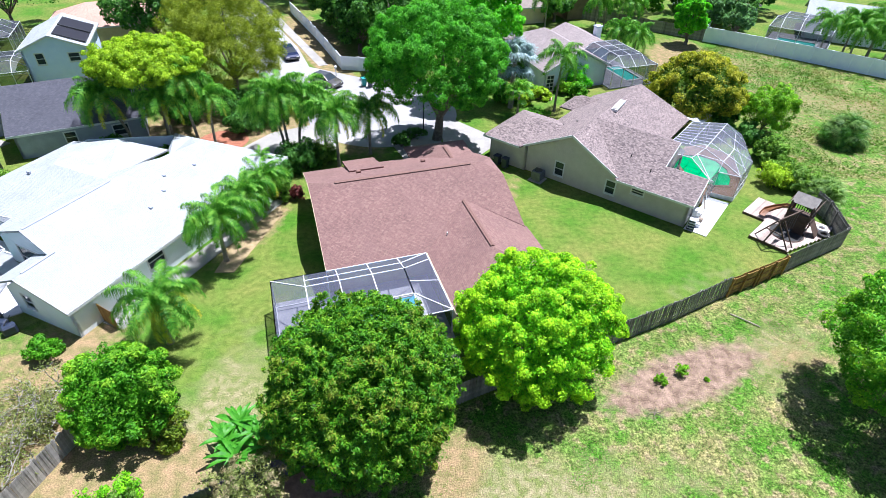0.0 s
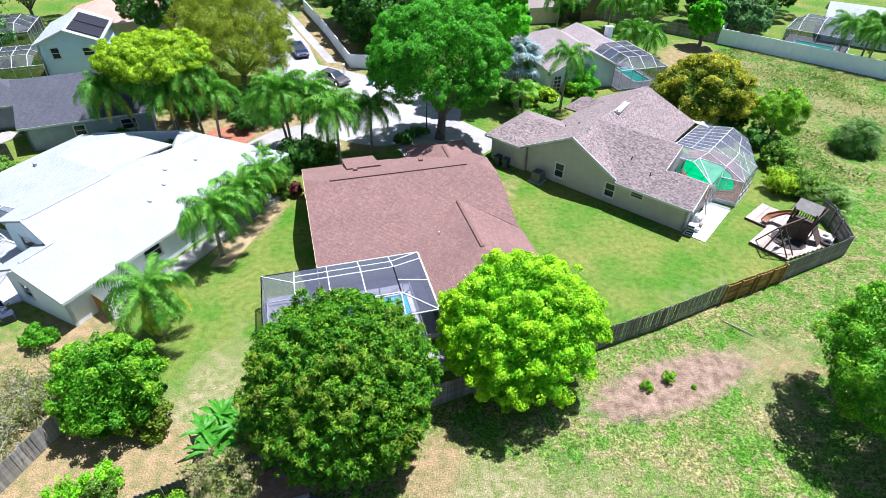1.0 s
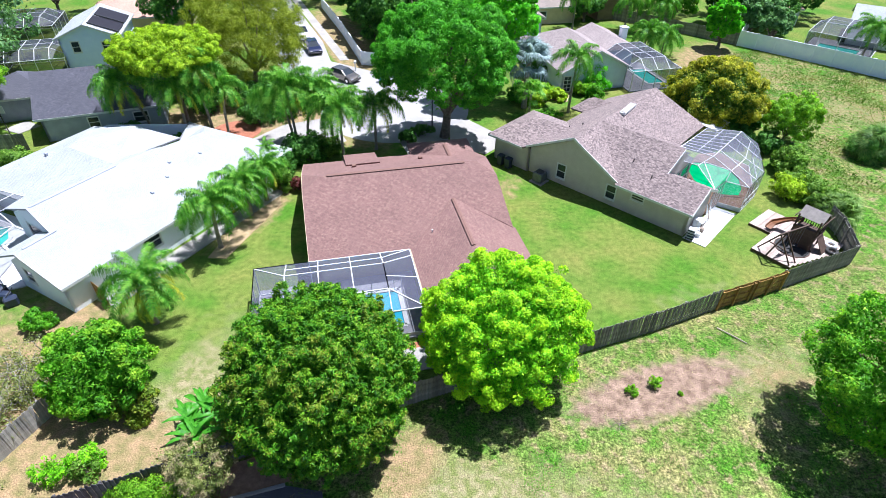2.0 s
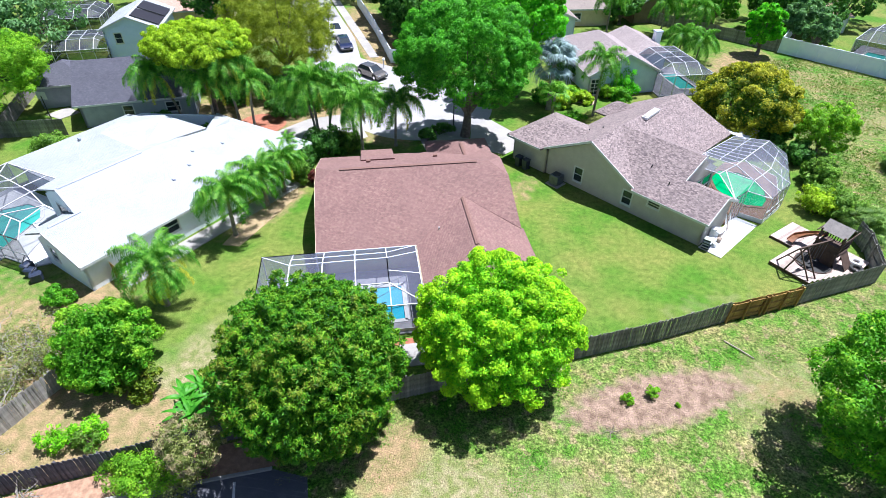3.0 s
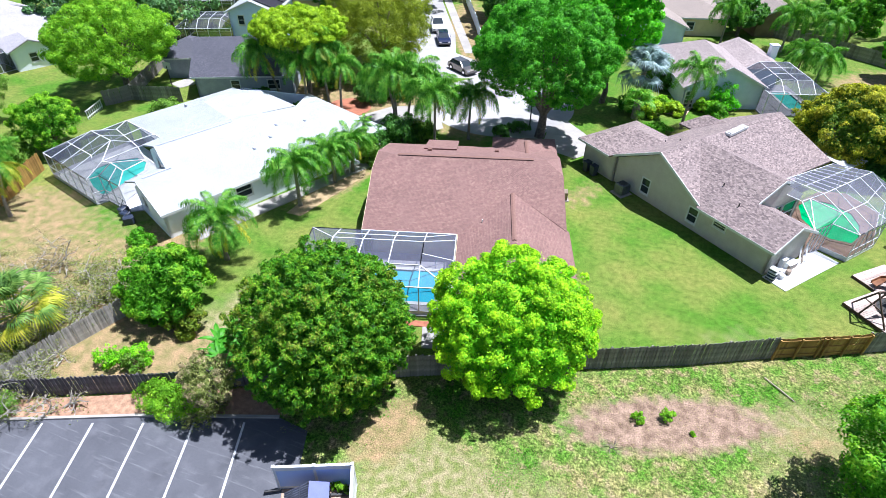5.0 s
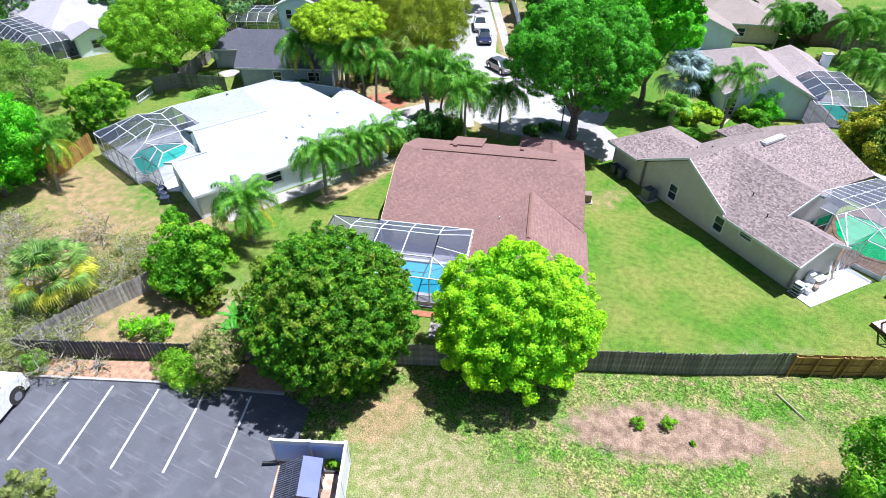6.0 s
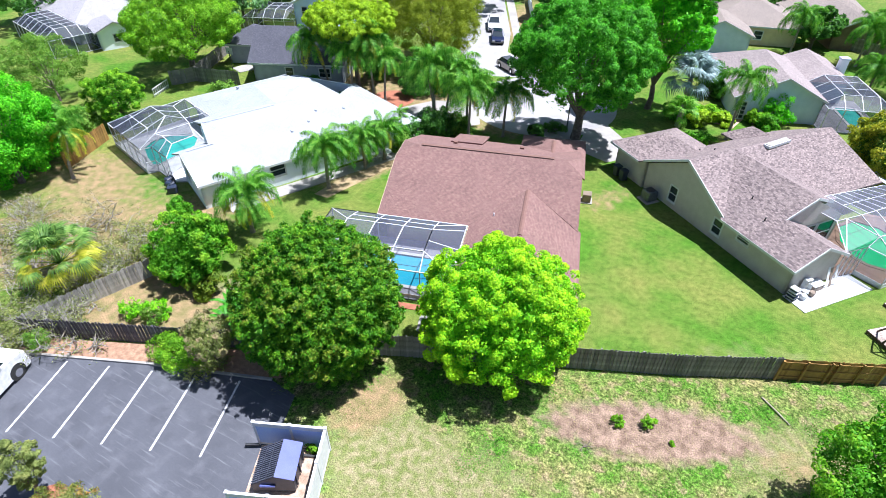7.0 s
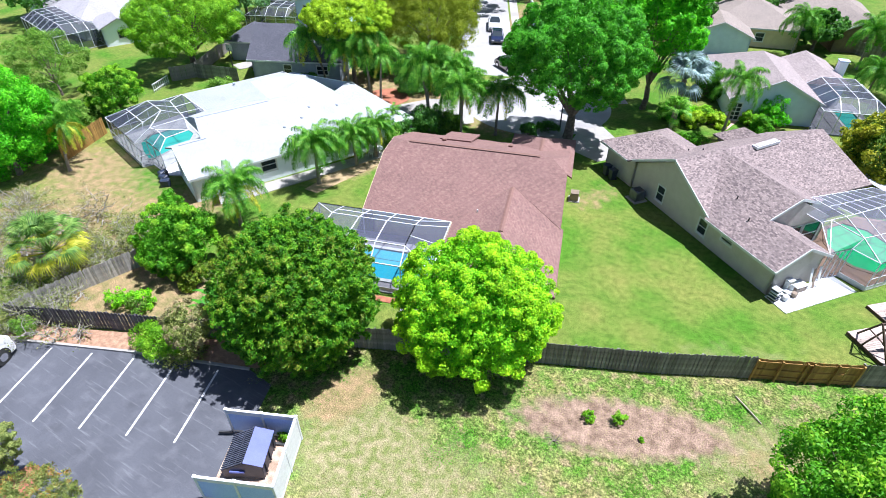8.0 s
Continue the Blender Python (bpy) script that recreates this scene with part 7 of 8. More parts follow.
part("platform", cube(-0.9, 0.9, -0.9, 0.9, 1.2, 1.28), "wood_dark", ps)
for y in (-0.86, 0.86):
    for z in (1.7, 2.0):
        part("rail", bar(bmesh.new(), (-0.9, y, z), (0.9, y, z), 0.05, 0.1), "wood_dark", ps)
for s in (-1, 1):
    for i in range(6):
        t0, t1 = i / 6, (i + 1) / 6
        part("roof_board", bar(bmesh.new(), (s * 0.85 * (1 - (t0 + t1) / 2), -0.9, 2.55 + 0.6 * (t0 + t1) / 2), (s * 0.85 * (1 - (t0 + t1) / 2), 0.9, 2.55 + 0.6 * (t0 + t1) / 2), 0.17, 0.04, Vector((s * 0.6, 0, 0.85))), "wood_grey", ps)
for y in (-1.0, 1.0):
    part("gable_brace", bar(bmesh.new(), (-1.1, y, 2.55), (1.1, y, 2.55), 0.05, 0.1), "wood_dark", ps)
part("swing_beam", bar(bmesh.new(), (-0.8, -0.2, 2.2), (-4.0, 0.62, 2.2), 0.1, 0.15), "wood_dark", ps)
for top, foot in (((-3.95, 0.6, 2.25), (-3.3, 1.85, 0.0)), ((-3.95, 0.6, 2.25), (-3.7, -0.75, 0.0)), ((-3.3, 0.42, 2.2), (-3.85, 0.95, 0.0)), ((-3.3, 0.42, 2.2), (-3.0, -0.9, 0.0))):
    part("swing_leg", bar(bmesh.new(), top, foot, 0.085, 0.085), "wood_dark", ps)
part("swing_brace", bar(bmesh.new(), (-3.62, 1.22, 1.1), (-3.82, -0.08, 1.1), 0.06, 0.06), "wood_dark", ps)
for x in (-1.5, -2.2, -2.9):
    sw = new("swing")
    sw.parent = ps
    y = -0.2 - 0.256 * (x + 0.8)
    for e in (-0.2, 0.2):
        part("chain", bar(bmesh.new(), (x + e, y - e * 0.256, 2.15), (x + e, y - e * 0.256, 0.5), 0.02, 0.02), "ac", sw)
    part("swing_seat", cube(x - 0.24, x + 0.24, y - 0.12, y + 0.12, 0.46, 0.5), "rubber", sw)
for x, y, sx, sy in ((-0.82, 0.0, 0.03, 0.72), (0.0, 0.82, 0.72, 0.03)):
    part("lower_panel", cube(x - sx, x + sx, y - sy, y + sy, 0.05, 1.15), "wood_dark", ps)
for k in range(9):
    part("baluster", cube(-0.72 + 0.18 * k, -0.66 + 0.18 * k, -0.89, -0.84, 1.28, 2.0), "wood_dark", ps)
    part("baluster", cube(0.84, 0.89, -0.72 + 0.18 * k, -0.66 + 0.18 * k, 1.28, 2.0), "wood_dark", ps)
part("climbing_wall", roof_slab(bmesh.new(), [(-0.5, -0.9, 1.25), (0.5, -0.9, 1.25), (0.5, -1.7, 0.1), (-0.5, -1.7, 0.1)], 0.06), "wood_dark", ps)
part("side_panel", cube(-0.86, -0.82, -0.8, 0.8, 1.28, 1.75), "wood_dark", ps)
part("bench", cube(-0.75, 0.75, -0.7, -0.35, 0.4, 0.46), "wood_dark", ps)
SL = [(0.5, 0.9, 1.35), (0.65, 1.4, 1.15), (0.5, 2.0, 0.75), (0.1, 2.45, 0.45), (-0.45, 2.5, 0.2)]
bm = bmesh.new()
rows = []
for k, p in enumerate(SL):
    p = Vector(p)
    d = (Vector(SL[min(k + 1, len(SL) - 1)]) - Vector(SL[max(k - 1, 0)])).normalized()
    w = d.cross(Vector((0, 0, 1))).normalized()
    rows.append([bm.verts.new(p + w * a + Vector((0, 0, b))) for a, b in ((-0.26, 0.2), (-0.22, 0.02), (0.22, 0.02), (0.26, 0.2), (0.29, 0.2), (0.25, -0.03), (-0.25, -0.03), (-0.29, 0.2))])
for r0, r1 in zip(rows, rows[1:]):
    for k in range(8):
        bm.faces.new((r0[k], r0[(k + 1) % 8], r1[(k + 1) % 8], r1[k]))
part("slide", bm, "orange", ps, "curved orange plastic slide")
part("ladder", bar(bmesh.new(), (0.9, 0.5, 1.2), (1.7, 0.5, 0), 0.5, 0.05), "wood_dark", ps)


# added black disc that stands in for the playset's shadow on the deck
shade_thing = thing("shade_disc", pose(29.6, 35.0, 0.272, 0, 0, 20), "round black disc standing in for the shadow under the playset", "mat")
bm = bmesh.new()
prism(bm, [(1.25 * math.cos(a * math.pi / 8), 1.25 * math.sin(a * math.pi / 8)) for a in range(16)], 0.0, 0.03)
part("pad", bm, "rubber", shade_thing)
bm = bmesh.new()
for a in range(16):
    bar(bm, (1.27 * math.cos(a * math.pi / 8), 1.27 * math.sin(a * math.pi / 8), 0.03), (1.27 * math.cos((a + 1) * math.pi / 8), 1.27 * math.sin((a + 1) * math.pi / 8), 0.03), 0.06, 0.06)
part("shade_rim", bm, "wood_dark", shade_thing)


def tyre_ring(m, label, mat_):
    t = thing("tyre", m, label, "tyre", "old tyres")
    bm = bmesh.new()
    n, k = 20, 8
    rings = []
    for i in range(n):
        a = 2 * math.pi * i / n
        rings.append([bm.verts.new(((0.36 + 0.13 * math.cos(2 * math.pi * j / k)) * math.cos(a), (0.36 + 0.13 * math.cos(2 * math.pi * j / k)) * math.sin(a), 0.13 + 0.12 * math.sin(2 * math.pi * j / k))) for j in range(k)])
    for i in range(n):
        for j in range(k):
            bm.faces.new((rings[i][j], rings[(i + 1) % n][j], rings[(i + 1) % n][(j + 1) % k], rings[i][(j + 1) % k]))
    part("ring", bm, mat_, t)
    return t


tyre_ring(pose(32.75, 35.45, 0.28), "white-painted old tyre on the play deck", "trim")
tyre_ring(pose(32.4, 34.6, 0.28), "black old tyre on the play deck", "rubber")


# ---- small outdoor things ----
def condenser(m, label, mat_, w=0.85, h=0.9):
    t = thing("air_conditioner", m, label, "air conditioner")
    part("pad", cube(-w * 0.7, w * 0.7, -w * 0.7, w * 0.7, -0.02, 0.08), "concrete", t)
    part("cabinet", cube(-w / 2, w / 2, -w / 2, w / 2, 0.08, h, bevel=0.05), mat_, t)
    part("top_grille", tube(bmesh.new(), [(0, 0, h), (0, 0, h + 0.05)], [w * 0.4, w * 0.36], 16), "trim_dark", t)
    for i in range(7):
        part("louvre", cube(-w / 2 - 0.012, w / 2 + 0.012, -w / 2 - 0.012, w / 2 + 0.012, 0.18 + 0.1 * i, 0.21 + 0.1 * i), mat_, t)
    return t


condenser(pose(10.7, 44.0, 0, 0, 0, -39.5), "dark grey air conditioner on a pad by the tan wall", "ac", 0.95, 1.0)
condenser(pose(6.05, 41.2, 0, 0, 0, 16), "beige air conditioner by the brown-roofed house", "ac_tan", 0.68, 0.75)


def wheelie_bin(m, label, mat_):
    t = thing("wheelie_bin", m, label, "bin", "wheelie bins")
    bm = bmesh.new()
    prism(bm, [(-0.28, -0.3), (0.28, -0.3), (0.28, 0.3), (-0.28, 0.3)], 0.08, 1.0)
    for v in bm.verts:
        if v.co.z < 0.5:
            v.co.x *= 0.8
            v.co.y *= 0.8
    part("body", bm, mat_, t)
    part("lid", cube(-0.31, 0.31, -0.34, 0.33, 1.0, 1.08, bevel=0.02), mat_, t)
    for x in (-0.22, 0.22):
        part("wheel", tube(bmesh.new(), [(x - 0.03, 0.26, 0.12), (x + 0.03, 0.26, 0.12)], [0.12, 0.12], 12), "rubber", t)
    return t


wheelie_bin(pose(-7.3, 66.9, 0.01, 0, 0, 20), "teal wheelie bin at the kerb", "teal")
wheelie_bin(pose(-6.5, 66.6, 0.01, 0, 0, 15), "navy wheelie bin at the kerb", "navy")
wheelie_bin(TAN @ pose(-24.2, 40.7, 0), "black bin against the tan wall", "navy")
wheelie_bin(TAN @ pose(-23.3, 40.7, 0), "black bin beside the tan garage wall", "navy")
mb = thing("mailbox", pose(-11.2, 70.4, 0), "white mailbox on a post at the kerb", "mailbox")
part("post", cube(-0.05, 0.05, -0.05, 0.05, -0.05, 1.0), "trim", mb)
part("box", cube(-0.14, 0.14, -0.28, 0.28, 1.0, 1.3, bevel=0.06), "trim", mb)
lp = thing("street_lamp", pose(0.1, 53.8, 0), "slim dark street lamp by the turning circle", "street lamp")
part("pole", tube(bmesh.new(), [(0, 0, -0.05), (0, 0, 4.2)], [0.08, 0.05], 8), "trim_dark", lp)
part("lantern", tube(bmesh.new(), [(0, 0, 4.2), (0, 0, 4.35), (0, 0, 4.7)], [0.08, 0.18, 0.08], 8), "trim_dark", lp)


def patio_chair(m, label):
    t = thing("patio_chair", m, label, "chair", "patio chairs")
    part("seat", cube(-0.25, 0.25, -0.25, 0.25, 0.4, 0.45, bevel=0.015), "trim", t)
    part("backrest", cube(-0.25, 0.25, 0.22, 0.27, 0.45, 0.9, bevel=0.015), "trim", t)
    for x in (-0.22, 0.22):
        for y in (-0.22, 0.22):
            part("leg", cube(x - 0.025, x + 0.025, y - 0.025, y + 0.025, 0, 0.4), "trim", t)
    return t


for x, y, a in ((-5.85, 42.85, 20), (-5.95, 42.2, 160)):
    patio_chair(TAN @ pose(x, y, 0.06, 0, 0, a), "white plastic chair on the patio")
sb = thing("storage_box", TAN @ pose(-6.03, 44.1, 0.06), "tan storage box with a white lid on the patio", "storage box")
part("chest", cube(-0.32, 0.32, -0.5, 0.5, 0, 0.48, bevel=0.02), "ac_tan", sb)
part("lid", cube(-0.35, 0.35, -0.53, 0.53, 0.48, 0.55, bevel=0.025), "trim", sb)
for y in (-0.3, 0.3):
    part("latch", cube(0.32, 0.35, y - 0.05, y + 0.05, 0.36, 0.5), "trim_dark", sb)
cs = thing("cushion_stack", TAN @ pose(-5.85, 41.72, 0.06, 0, 0, 8), "stack of navy and white chair cushions on a dark trolley", "cushions")
part("trolley", cube(-0.3, 0.3, -0.26, 0.26, 0.08, 0.16, bevel=0.02), "trim_dark", cs)
for x in (-0.24, 0.24):
    for y in (-0.2, 0.2):
        part("wheel", tube(bmesh.new(), [(x - 0.02, y, 0.05), (x + 0.02, y, 0.05)], [0.05, 0.05], 10), "rubber", cs)
for i in range(7):
    o = 0.04 * math.sin(i * 2.1)
    part("cushion", cube(-0.28 + o, 0.28 + o, -0.25 - o, 0.25 - o, 0.16 + 0.12 * i, 0.275 + 0.12 * i, bevel=0.04), "navy" if i % 2 else "trim", cs)
tc_ = thing("tall_cabinet", TAN @ pose(-6.12, 43.15, 0.06), "slim white cabinet against the gable wall", "cabinet")
part("carcass", cube(-0.16, 0.16, -0.25, 0.25, 0.03, 1.1, bevel=0.015), "trim", tc_)
part("door", cube(0.165, 0.185, -0.22, 0.22, 0.06, 1.06, bevel=0.008), "wall_tan", tc_)
part("top", cube(-0.18, 0.2, -0.27, 0.27, 1.1, 1.13), "trim", tc_)


def bucket(m, label, mat_, r=0.2, h=0.35):
    t = thing("bucket", m, label, "bucket", "patio clutter")
    part("pail", tube(bmesh.new(), [(0, 0, 0.0), (0, 0, 0.01), (0, 0, h), (0, 0, h - 0.02)], [0.02, r * 0.85, r, r * 0.9], 14), mat_, t)
    part("handle", tube(bmesh.new(), [(-r, 0, h), (-r * 0.7, 0, h + 0.15), (0, 0, h + 0.2), (r * 0.7, 0, h + 0.15), (r, 0, h)], [0.01] * 5, 5), "trim_dark", t)
    return t


for x, y, mt, r, h in ((-5.5, 42.45, "trim", 0.2, 0.36), (-5.55, 43.3, "ac_tan", 0.2, 0.35)):
    bucket(TAN @ pose(x, y, 0.06), "plastic bucket among the patio clutter", mt, r, h)
for y, hgt, mt in ((44.95, 1.6, "trim"), (45.3, 1.45, "ac_tan"), (45.75, 1.55, "trim")):
    lb = thing("leaning_board", TAN @ pose(-5.75, y, 0.06), "narrow board leaning on the gable wall", "board", "leaning boards")
    part("panel", roof_slab(bmesh.new(), [(0, -0.11, 0.04), (0, 0.11, 0.04), (-0.42, 0.11, hgt), (-0.42, -0.11, hgt)], 0.035), mt, lb)
for i, (x, y, a) in enumerate(((-13.6, 38.7, 10), (-14.3, 38.2, 80))):
    patio_chair(pose(x, y, 0.05, 0, 0, a), "white garden chair beside the palms")
tb = thing("garden_table", pose(-13.2, 39.3, 0.0), "round white garden table under the palms", "table")
part("tabletop", tube(bmesh.new(), [(0, 0, 0.7), (0, 0, 0.75)], [0.5, 0.5], 18), "trim", tb)
part("pedestal", tube(bmesh.new(), [(0, 0, 0), (0, 0, 0.05), (0, 0, 0.1), (0, 0, 0.7)], [0.3, 0.28, 0.05, 0.05], 10), "trim", tb)
for i, (x, y) in enumerate(((-26.9, 25.4), (-26.2, 25.0), (-27.6, 25.9))):
    c = thing("garden_junk", pose(x, y, 0, 0, 0, 40 * i), "jumble of dark garden equipment against the wall", "equipment")
    part("equipment_case", cube(-0.4, 0.4, -0.3, 0.3, 0, 0.7, bevel=0.1), "navy", c)
    part("handle", bar(bmesh.new(), (-0.3, 0, 0.6), (0.4, 0.2, 1.2), 0.04), "trim_dark", c)
wb = thing("fence_panel", pose(-45.8, 39.9, 0, 0, 0, 109.7), "short white slatted railing in a far garden", "railing")
for z in (0.3, 1.0):
    part("rail", bar(bmesh.new(), (-1.6, 0, z), (1.6, 0, z), 0.05, 0.1), "trim", wb)
for i in range(9):
    part("slat", bar(bmesh.new(), (-1.5 + 0.375 * i, 0, 0), (-1.5 + 0.375 * i, 0, 1.05), 0.06), "trim", wb)
log = thing("timber_pole", pose(0, 0, 0), "bleached fallen pole lying in rough grass", "pole")
part("pole", tube(bmesh.new(), [(20.9, 26.0, 0.08), (21.7, 25.3, 0.1), (22.35, 24.75, 0.07)], [0.04, 0.045, 0.035], 7), "wood_deck", log)
gr = thing("pool_rail", HOUSE @ pose(7.3, 27.3, 0.12), "curved steel handrail at the pool's edge", "handrail")
for x in (-0.3, 0.3):
    part("rail", tube(bmesh.new(), [(x, 0.35, 0), (x, 0.3, 0.7), (x, 0.0, 0.85), (x, -0.4, 0.5), (x, -0.45, -0.05)], [0.025] * 5, 6), "chrome", gr)

# ---- garden planting ----
for x, y, rx, ry, rz, lf, lb, n, s, k in (
    (32.7, 43.0, 1.6, 1.4, 1.2, "leaf_yellow", "yellow-green bush by the back fence", 4500, 0.2, 1),
    (34.6, 42.4, 1.6, 1.3, 1.2, "leaf_shrub", "leafy green bush by the back fence", 4500, 0.24, 2),
    (34.0, 44.6, 1.3, 1.2, 1.1, "leaf_shrub", "mixed green shrub by the back fence", 2600, 0.24, 3),
    (34.3, 47.4, 1.6, 1.3, 1.4, "leaf_shrub", "leafy shrub along the fence", 3000, 0.3, 4),
    (34.4, 51.6, 1.4, 1.2, 1.2, "leaf_oak", "dark shrub under the golden tree", 2600, 0.32, 5),
    (33.0, 60.5, 1.7, 1.5, 1.3, "leaf_oak", "dark undergrowth beside the golden tree", 3000, 0.34, 6),
    (-11.4, 46.2, 1.9, 1.7, 1.6, "leaf_oak", "dark green shrub in the front garden", 4500, 0.26, 7),
    (-13.2, 43.0, 1.7, 1.4, 1.5, "leaf_oak", "dark green shrub between the two houses", 4000, 0.26, 8),
    (-9.8, 47.4, 1.5, 1.2, 1.1, "leaf_shrub", "loose green shrub in the front garden", 2800, 0.24, 9),
    (-12.4, 40.8, 1.0, 1.0, 1.1, "leaf_shrub", "green shrub by the side wall", 2000, 0.22, 10),
    (13.2, 64.0, 1.6, 1.1, 0.9, "leaf_spring", "leafy planting bed by the entrance", 3500, 0.3, 11),
    (11.6, 63.2, 1.2, 1.0, 0.9, "leaf_lime", "light green plant by the entrance", 1500, 0.24, 12),
    (18.6, 62.6, 1.1, 1.0, 1.2, "leaf_bush", "green bush in front of the neighbour", 2200, 0.26, 13),
    (13.0, 57.9, 1.4, 0.8, 0.5, "leaf_bush", "low green groundcover bed", 1500, 0.2, 14),
    (-22.9, 23.0, 1.0, 0.8, 0.8, "leaf_bush", "green shrub at the corner of the white house", 3000, 0.2, 15),
    (-18.4, 22.4, 1.2, 1.0, 0.9, "leaf_bush", "shrub under the lawn palm", 1800, 0.2, 16),
    (-37.8, 42.2, 2.0, 1.4, 1.2, "leaf_shrub", "pale green bush by the dark fence", 3500, 0.24, 17),
    (-22.0, 46.0, 1.4, 1.2, 1.0, "leaf_bush", "green bush behind the white roof", 2500, 0.26, 18),
    (-30.0, 48.4, 1.5, 1.2, 1.2, "leaf_oak", "dark bush by the grey house", 2500, 0.28, 19),
    (-2.2, 50.6, 0.9, 0.7, 0.7, "leaf_oak", "low dark cycad beside the driveway", 1500, 0.3, 20),
    (-0.8, 52.6, 1.3, 0.6, 0.6, "leaf_oak", "low clipped dark hedge by the lamp", 1500, 0.2, 21),
    (-32.5, 58.5, 3, 2.4, 2.4, "leaf_oak", "dark shrubbery behind the palms", 4500, 0.36, 22),
    (-17.5, 55.0, 2.4, 2.0, 1.4, "leaf_oak", "dark understorey planting in the island bed", 3500, 0.3, 23),
    (-18.6, 53.8, 1.8, 1.5, 1.3, "leaf_oak", "dark leafy understorey beside the street", 3200, 0.28, 50),
    (-16.4, 57.4, 2.0, 1.7, 1.3, "leaf_oak", "dark shrub in the shade by the street", 3600, 0.28, 51),
    (-20.4, 57.6, 2.4, 2.0, 1.6, "leaf_oak", "shaded dark shrubs under the olive-green tree", 4200, 0.3, 52),
    (-25.2, 56.4, 2.4, 2.0, 1.8, "leaf_oak", "dark undergrowth behind the palms", 4200, 0.3, 53),
    (-24.0, 47.6, 1.5, 1.2, 0.9, "frond", "low feathery green plants behind the white roof", 2600, 0.4, 54),
    (-44.5, 28.5, 2.2, 1.8, 1.6, "leaf_shrub", "soft pale green shrubs beside the cage", 3500, 0.28, 24),
    (-47.0, 25.5, 2.6, 2.2, 2.2, "leaf_shrub", "tangled pale green shrubs", 4500, 0.3, 25),
    (14.4, 63.0, 1.1, 0.9, 0.7, "leaf_yellow", "leafy shrub by the entrance path", 3000, 0.24, 40),
    (19.4, 66.2, 1.6, 1.2, 1.7, "leaf_vivid", "bright green shrub against the grey wall", 3200, 0.24, 41),
    (17.4, 64.8, 1.0, 0.8, 0.9, "leaf_spring", "green shrub under the palm", 2600, 0.24, 42),
    (9.9, 62.2, 1.5, 1.3, 1.3, "leaf_green", "green shrub under the silver palm", 3000, 0.26, 43),
    (12.2, 61.6, 1.3, 1.0, 0.9, "leaf_yellow", "mixed shrub in the front garden", 3000, 0.26, 44),
    (12.0, 71.0, 2.0, 1.6, 2.2, "leaf_oak", "dark shrub beside the neighbour's garage", 3500, 0.32, 45),
    (33.6, 56.2, 1.4, 1.2, 1.2, "leaf_oak", "dark shrub at the edge of rough grass", 3200, 0.28, 46),
    (31.8, 53.2, 1.5, 1.2, 1.2, "leaf_oak", "shaded shrub behind the awning", 2600, 0.28, 47),
    (34.6, 48.4, 1.1, 1.0, 0.9, "leaf_oak", "dark shrub beyond the cage", 2600, 0.26, 48),
):
    shrub("shrub", (x, y), (rx, ry, rz), lf, lb, "shrub", n, s, 400 + k)
M["leaf_red"] = foliage("red_leaves", (0.06, 0.03, 0.02), (0.14, 0.035, 0.035), (0.22, 0.06, 0.05), 0.2)
shrub("red_shrub", (-10.9, 40.8), (0.6, 0.6, 0.75), "leaf_red", "dark red-leaved shrub beside the house", "shrub", 1400, 0.2, 431)
for i, (x, y, s) in enumerate(((35.4, 39.2, 0.8), (35.9, 40.3, 0.85), (35.0, 40.6, 0.7))):
    fan_palm((x, y), 0.7, "spiky green yucca by the back fence", 210 + i, "frond_dark", s, 30, trunk_r=0.12)
for i, (x, y, r) in enumerate(((14.1, 20.4, 0.36), (15.5, 21.0, 0.44), (16.95, 20.5, 0.13))):
    shrub("weed", (x, y), (r, r, r * 0.8), "leaf_spring", "small green weed on bare sand", "weed", 420, 0.15, 450 + i, lobes=7, group="weeds on the sand")
st = thing("dead_twig", pose(13.0, 18.2, 0), "small dead branch lying on the sand", "branch")
rr = np.random.default_rng(5)
for i in range(6):
    a = i * 1.05
    part("twig", tube(bmesh.new(), [(0, 0, 0.04), (0.25 * math.cos(a), 0.25 * math.sin(a), 0.18), (0.5 * math.cos(a + 0.3), 0.5 * math.sin(a + 0.3), 0.1)], [0.03, 0.02, 0.008], 5), "bark", st)
flat_area("mulch_bed", ring(-20.5, 51.6, 2.6, 0, 330, 20), -0.04, 0.03, "mulch", "red mulch round the palm trunks", "mulch bed")
flat_area("mulch_bed", [(-15.2, 30.8), (-13.8, 30.8), (-11.8, 38.5), (-12.6, 40.6), (-13.6, 40.2), (-14.6, 35.2)], -0.04, 0.02, surface("dry_bed", (0.36, 0.26, 0.15), (0.26, 0.20, 0.10), 2, 0.95, fine=16, bump=0.9), "dry leaf litter bed under the palms", "planting bed")
gt = thing("garden_gate", pose(-21.5, 26.4, 0, 0, 0, -32), "brown wooden side gate at the white house's corner", "gate")
for z in (0.3, 1.3):
    part("rail", bar(bmesh.new(), (0, 0.04, z), (2.3, 0.04, z), 0.04, 0.09), "wood_dark", gt)
for i in range(14):
    part("board", cube(0.02 + 0.163 * i, 0.165 + 0.163 * i, -0.012, 0.012, 0.0, 1.55), "fence_new", gt)


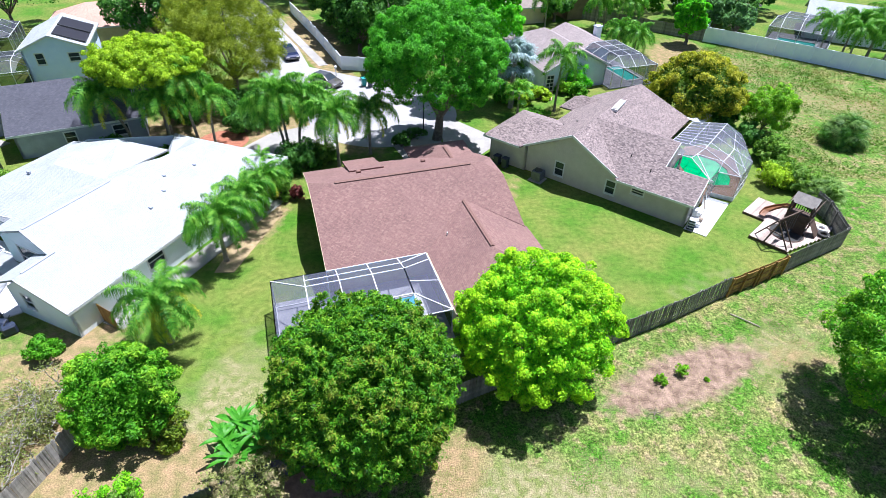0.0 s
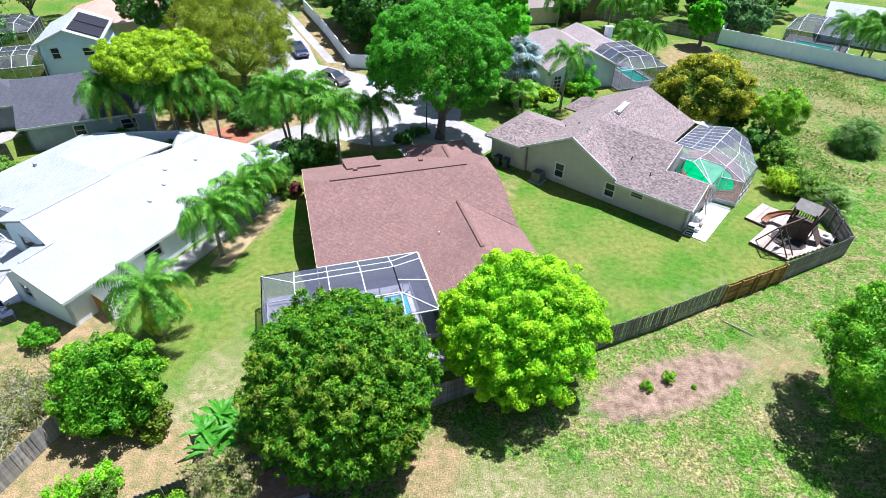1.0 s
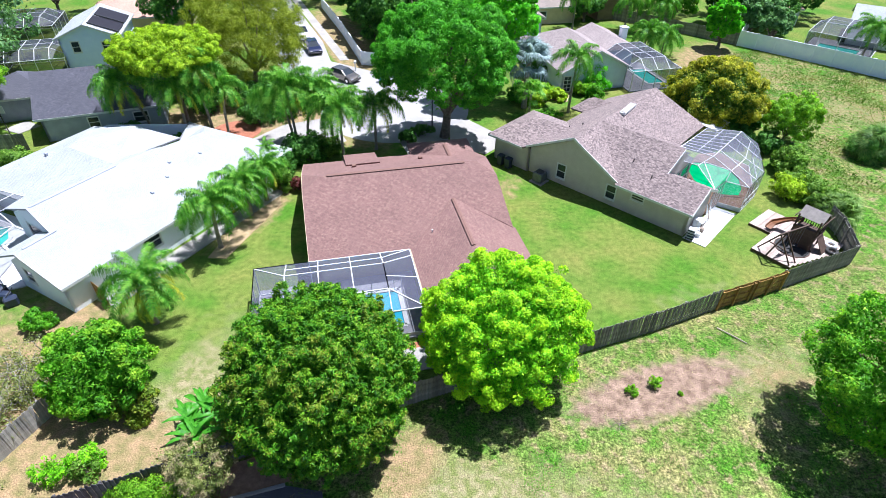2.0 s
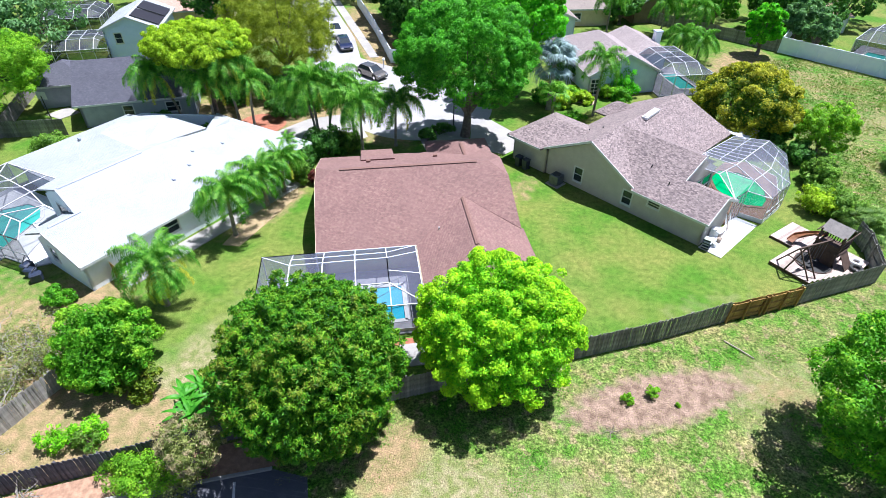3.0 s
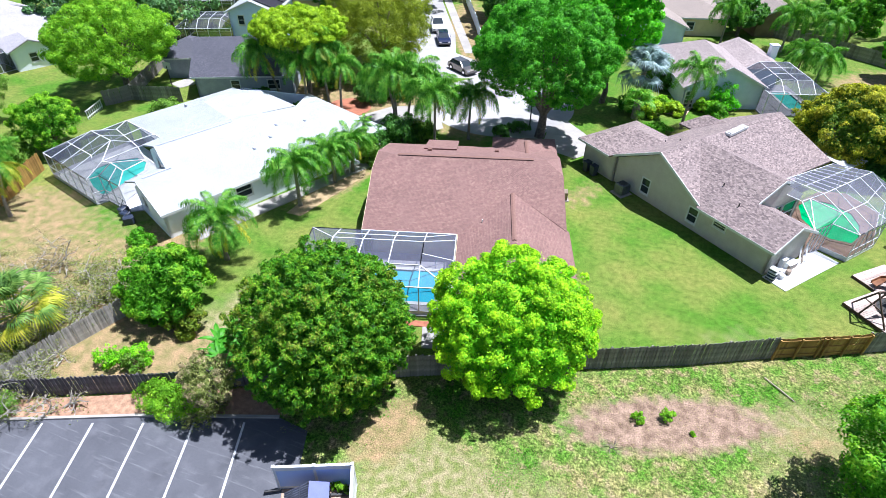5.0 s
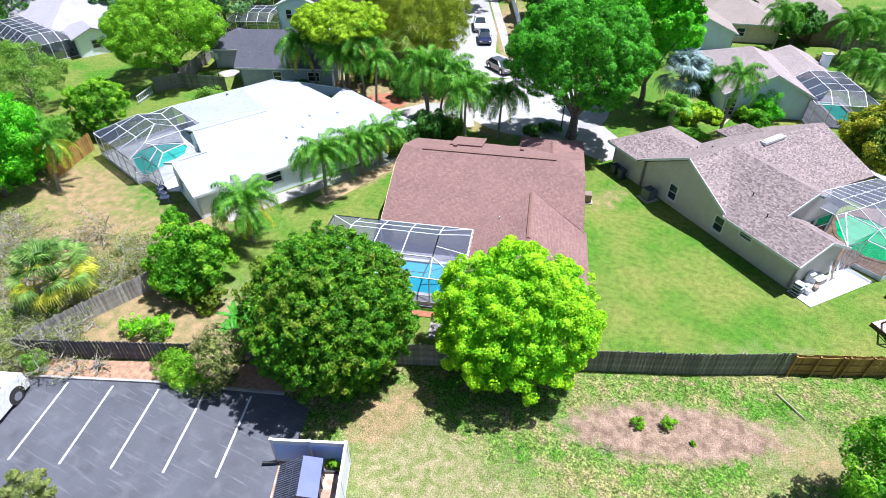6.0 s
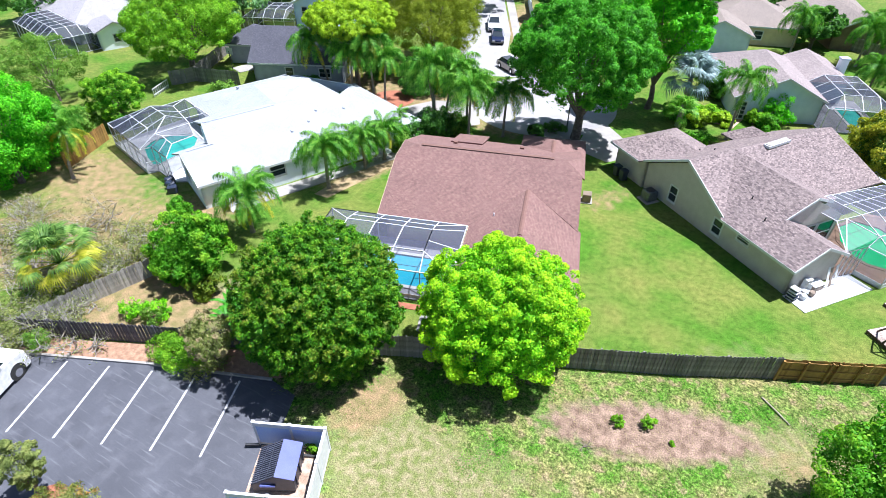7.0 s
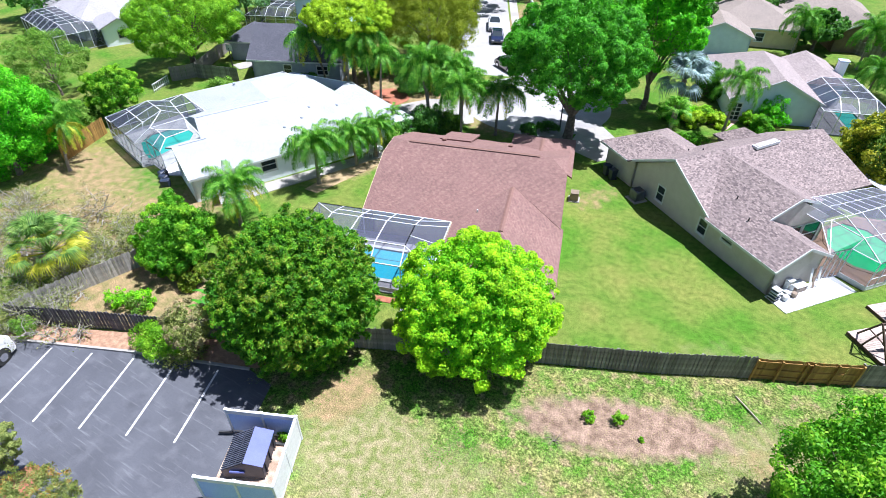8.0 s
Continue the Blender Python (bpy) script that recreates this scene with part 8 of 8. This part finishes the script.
# ---- rough grass ----
def tufts(name, count, seed, test, size, material, label, area=(-4, 50, -6, 62)):
    rng = np.random.default_rng(seed)
    x, y = rng.uniform(area[0], area[1], count * 6), rng.uniform(area[2], area[3], count * 6)
    k = test(x, y, rng)
    x, y = x[k][:count], y[k][:count]
    n = len(x)
    pos = np.stack([x, y, np.full(n, size * 0.3)], 1) + rng.normal(size=(n, 3)) * np.array([0.02, 0.02, 0.02])
    nrm = np.stack([rng.normal(size=n), rng.normal(size=n), rng.uniform(0.3, 1.6, n)], 1)
    nrm /= np.linalg.norm(nrm, axis=1, keepdims=True)
    mesh = leaf_mesh(name, pos, nrm, size, size * 0.3, rng, 0.2)
    mesh.materials.append(M[material])
    return tagged(new(name, mesh), label, "grass", kind="stuff")


def clear_of_lot(x, y):
    return (y > 12.5 + (x + 4.4) * 0.42) | (x > 3.6) | ((x > -2) & (y > 13.5))


def in_field(x, y, rng):
    lump = np.array([noise.noise((a * 0.55, b * 0.55, 3.0)) for a, b in zip(x, y)])
    return (y < edge_y(x)) & clear_of_lot(x, y) & (blob(x, y, 15.8, 20.75, 5.8, 1.8, 22) < 0.25) & (lump > 0.0) & (np.hypot(x - 12, y - 18) < 42) & (rng.random(len(x)) > 0.85 * blob(x, y, 6.5, 12.5, 8, 4, 5, 0.6))


def in_straw(x, y, rng):
    return (y < edge_y(x)) & clear_of_lot(x, y) & (np.hypot(x - 12, y - 18) < 30)


def on_sand(x, y, rng):
    return (blob(x, y, 15.8, 20.75, 5.8, 1.8, 22) > 0.1) & (rng.random(len(x)) < 0.8)


def clumped(n, seed, radius, per):
    """Weedy patches: points gathered round scattered centres."""
    def test(x, y, rng):
        r2 = np.random.default_rng(seed)
        cx, cy = r2.uniform(-3, 48, n), r2.uniform(-6, 60, n)
        rad = r2.uniform(0.4, 1.0, n) * radius
        near = np.zeros(len(x), bool)
        for a, b_, r in zip(cx, cy, rad):
            near |= np.hypot(x - a, y - b_) < r * (0.6 + 0.4 * rng.random(len(x)))
        return near & (y < edge_y(x)) & clear_of_lot(x, y) & (blob(x, y, 15.8, 20.75, 5.8, 1.8, 22) < 0.3)
    return test


tufts("weed_patch", 80000, 70, clumped(170, 70, 1.0, 0), 0.12, "weeds", "bright green leafy weed patches in the field")
tufts("rough_grass", 85000, 71, in_field, 0.095, "tuft", "patchy rough green field grass")
tufts("dry_grass", 60000, 72, in_straw, 0.09, "straw", "dry straw-coloured grass stems")
tufts("sand_litter", 1500, 73, on_sand, 0.1, "litter", "dead brown stems scattered on bare sand")


def far_field(x, y, rng):
    lump = np.array([noise.noise((a * 0.2, b * 0.2, 7.0)) for a, b in zip(x, y)])
    return (y < edge_y(x)) & (x > 36) & (y > 44) & (lump + rng.normal(size=len(x)) * 0.4 > 0.05)


tufts("meadow_growth", 24000, 74, far_field, 0.28, "meadow", "darker patchy meadow growth in the far field", (36, 76, 44, 86))
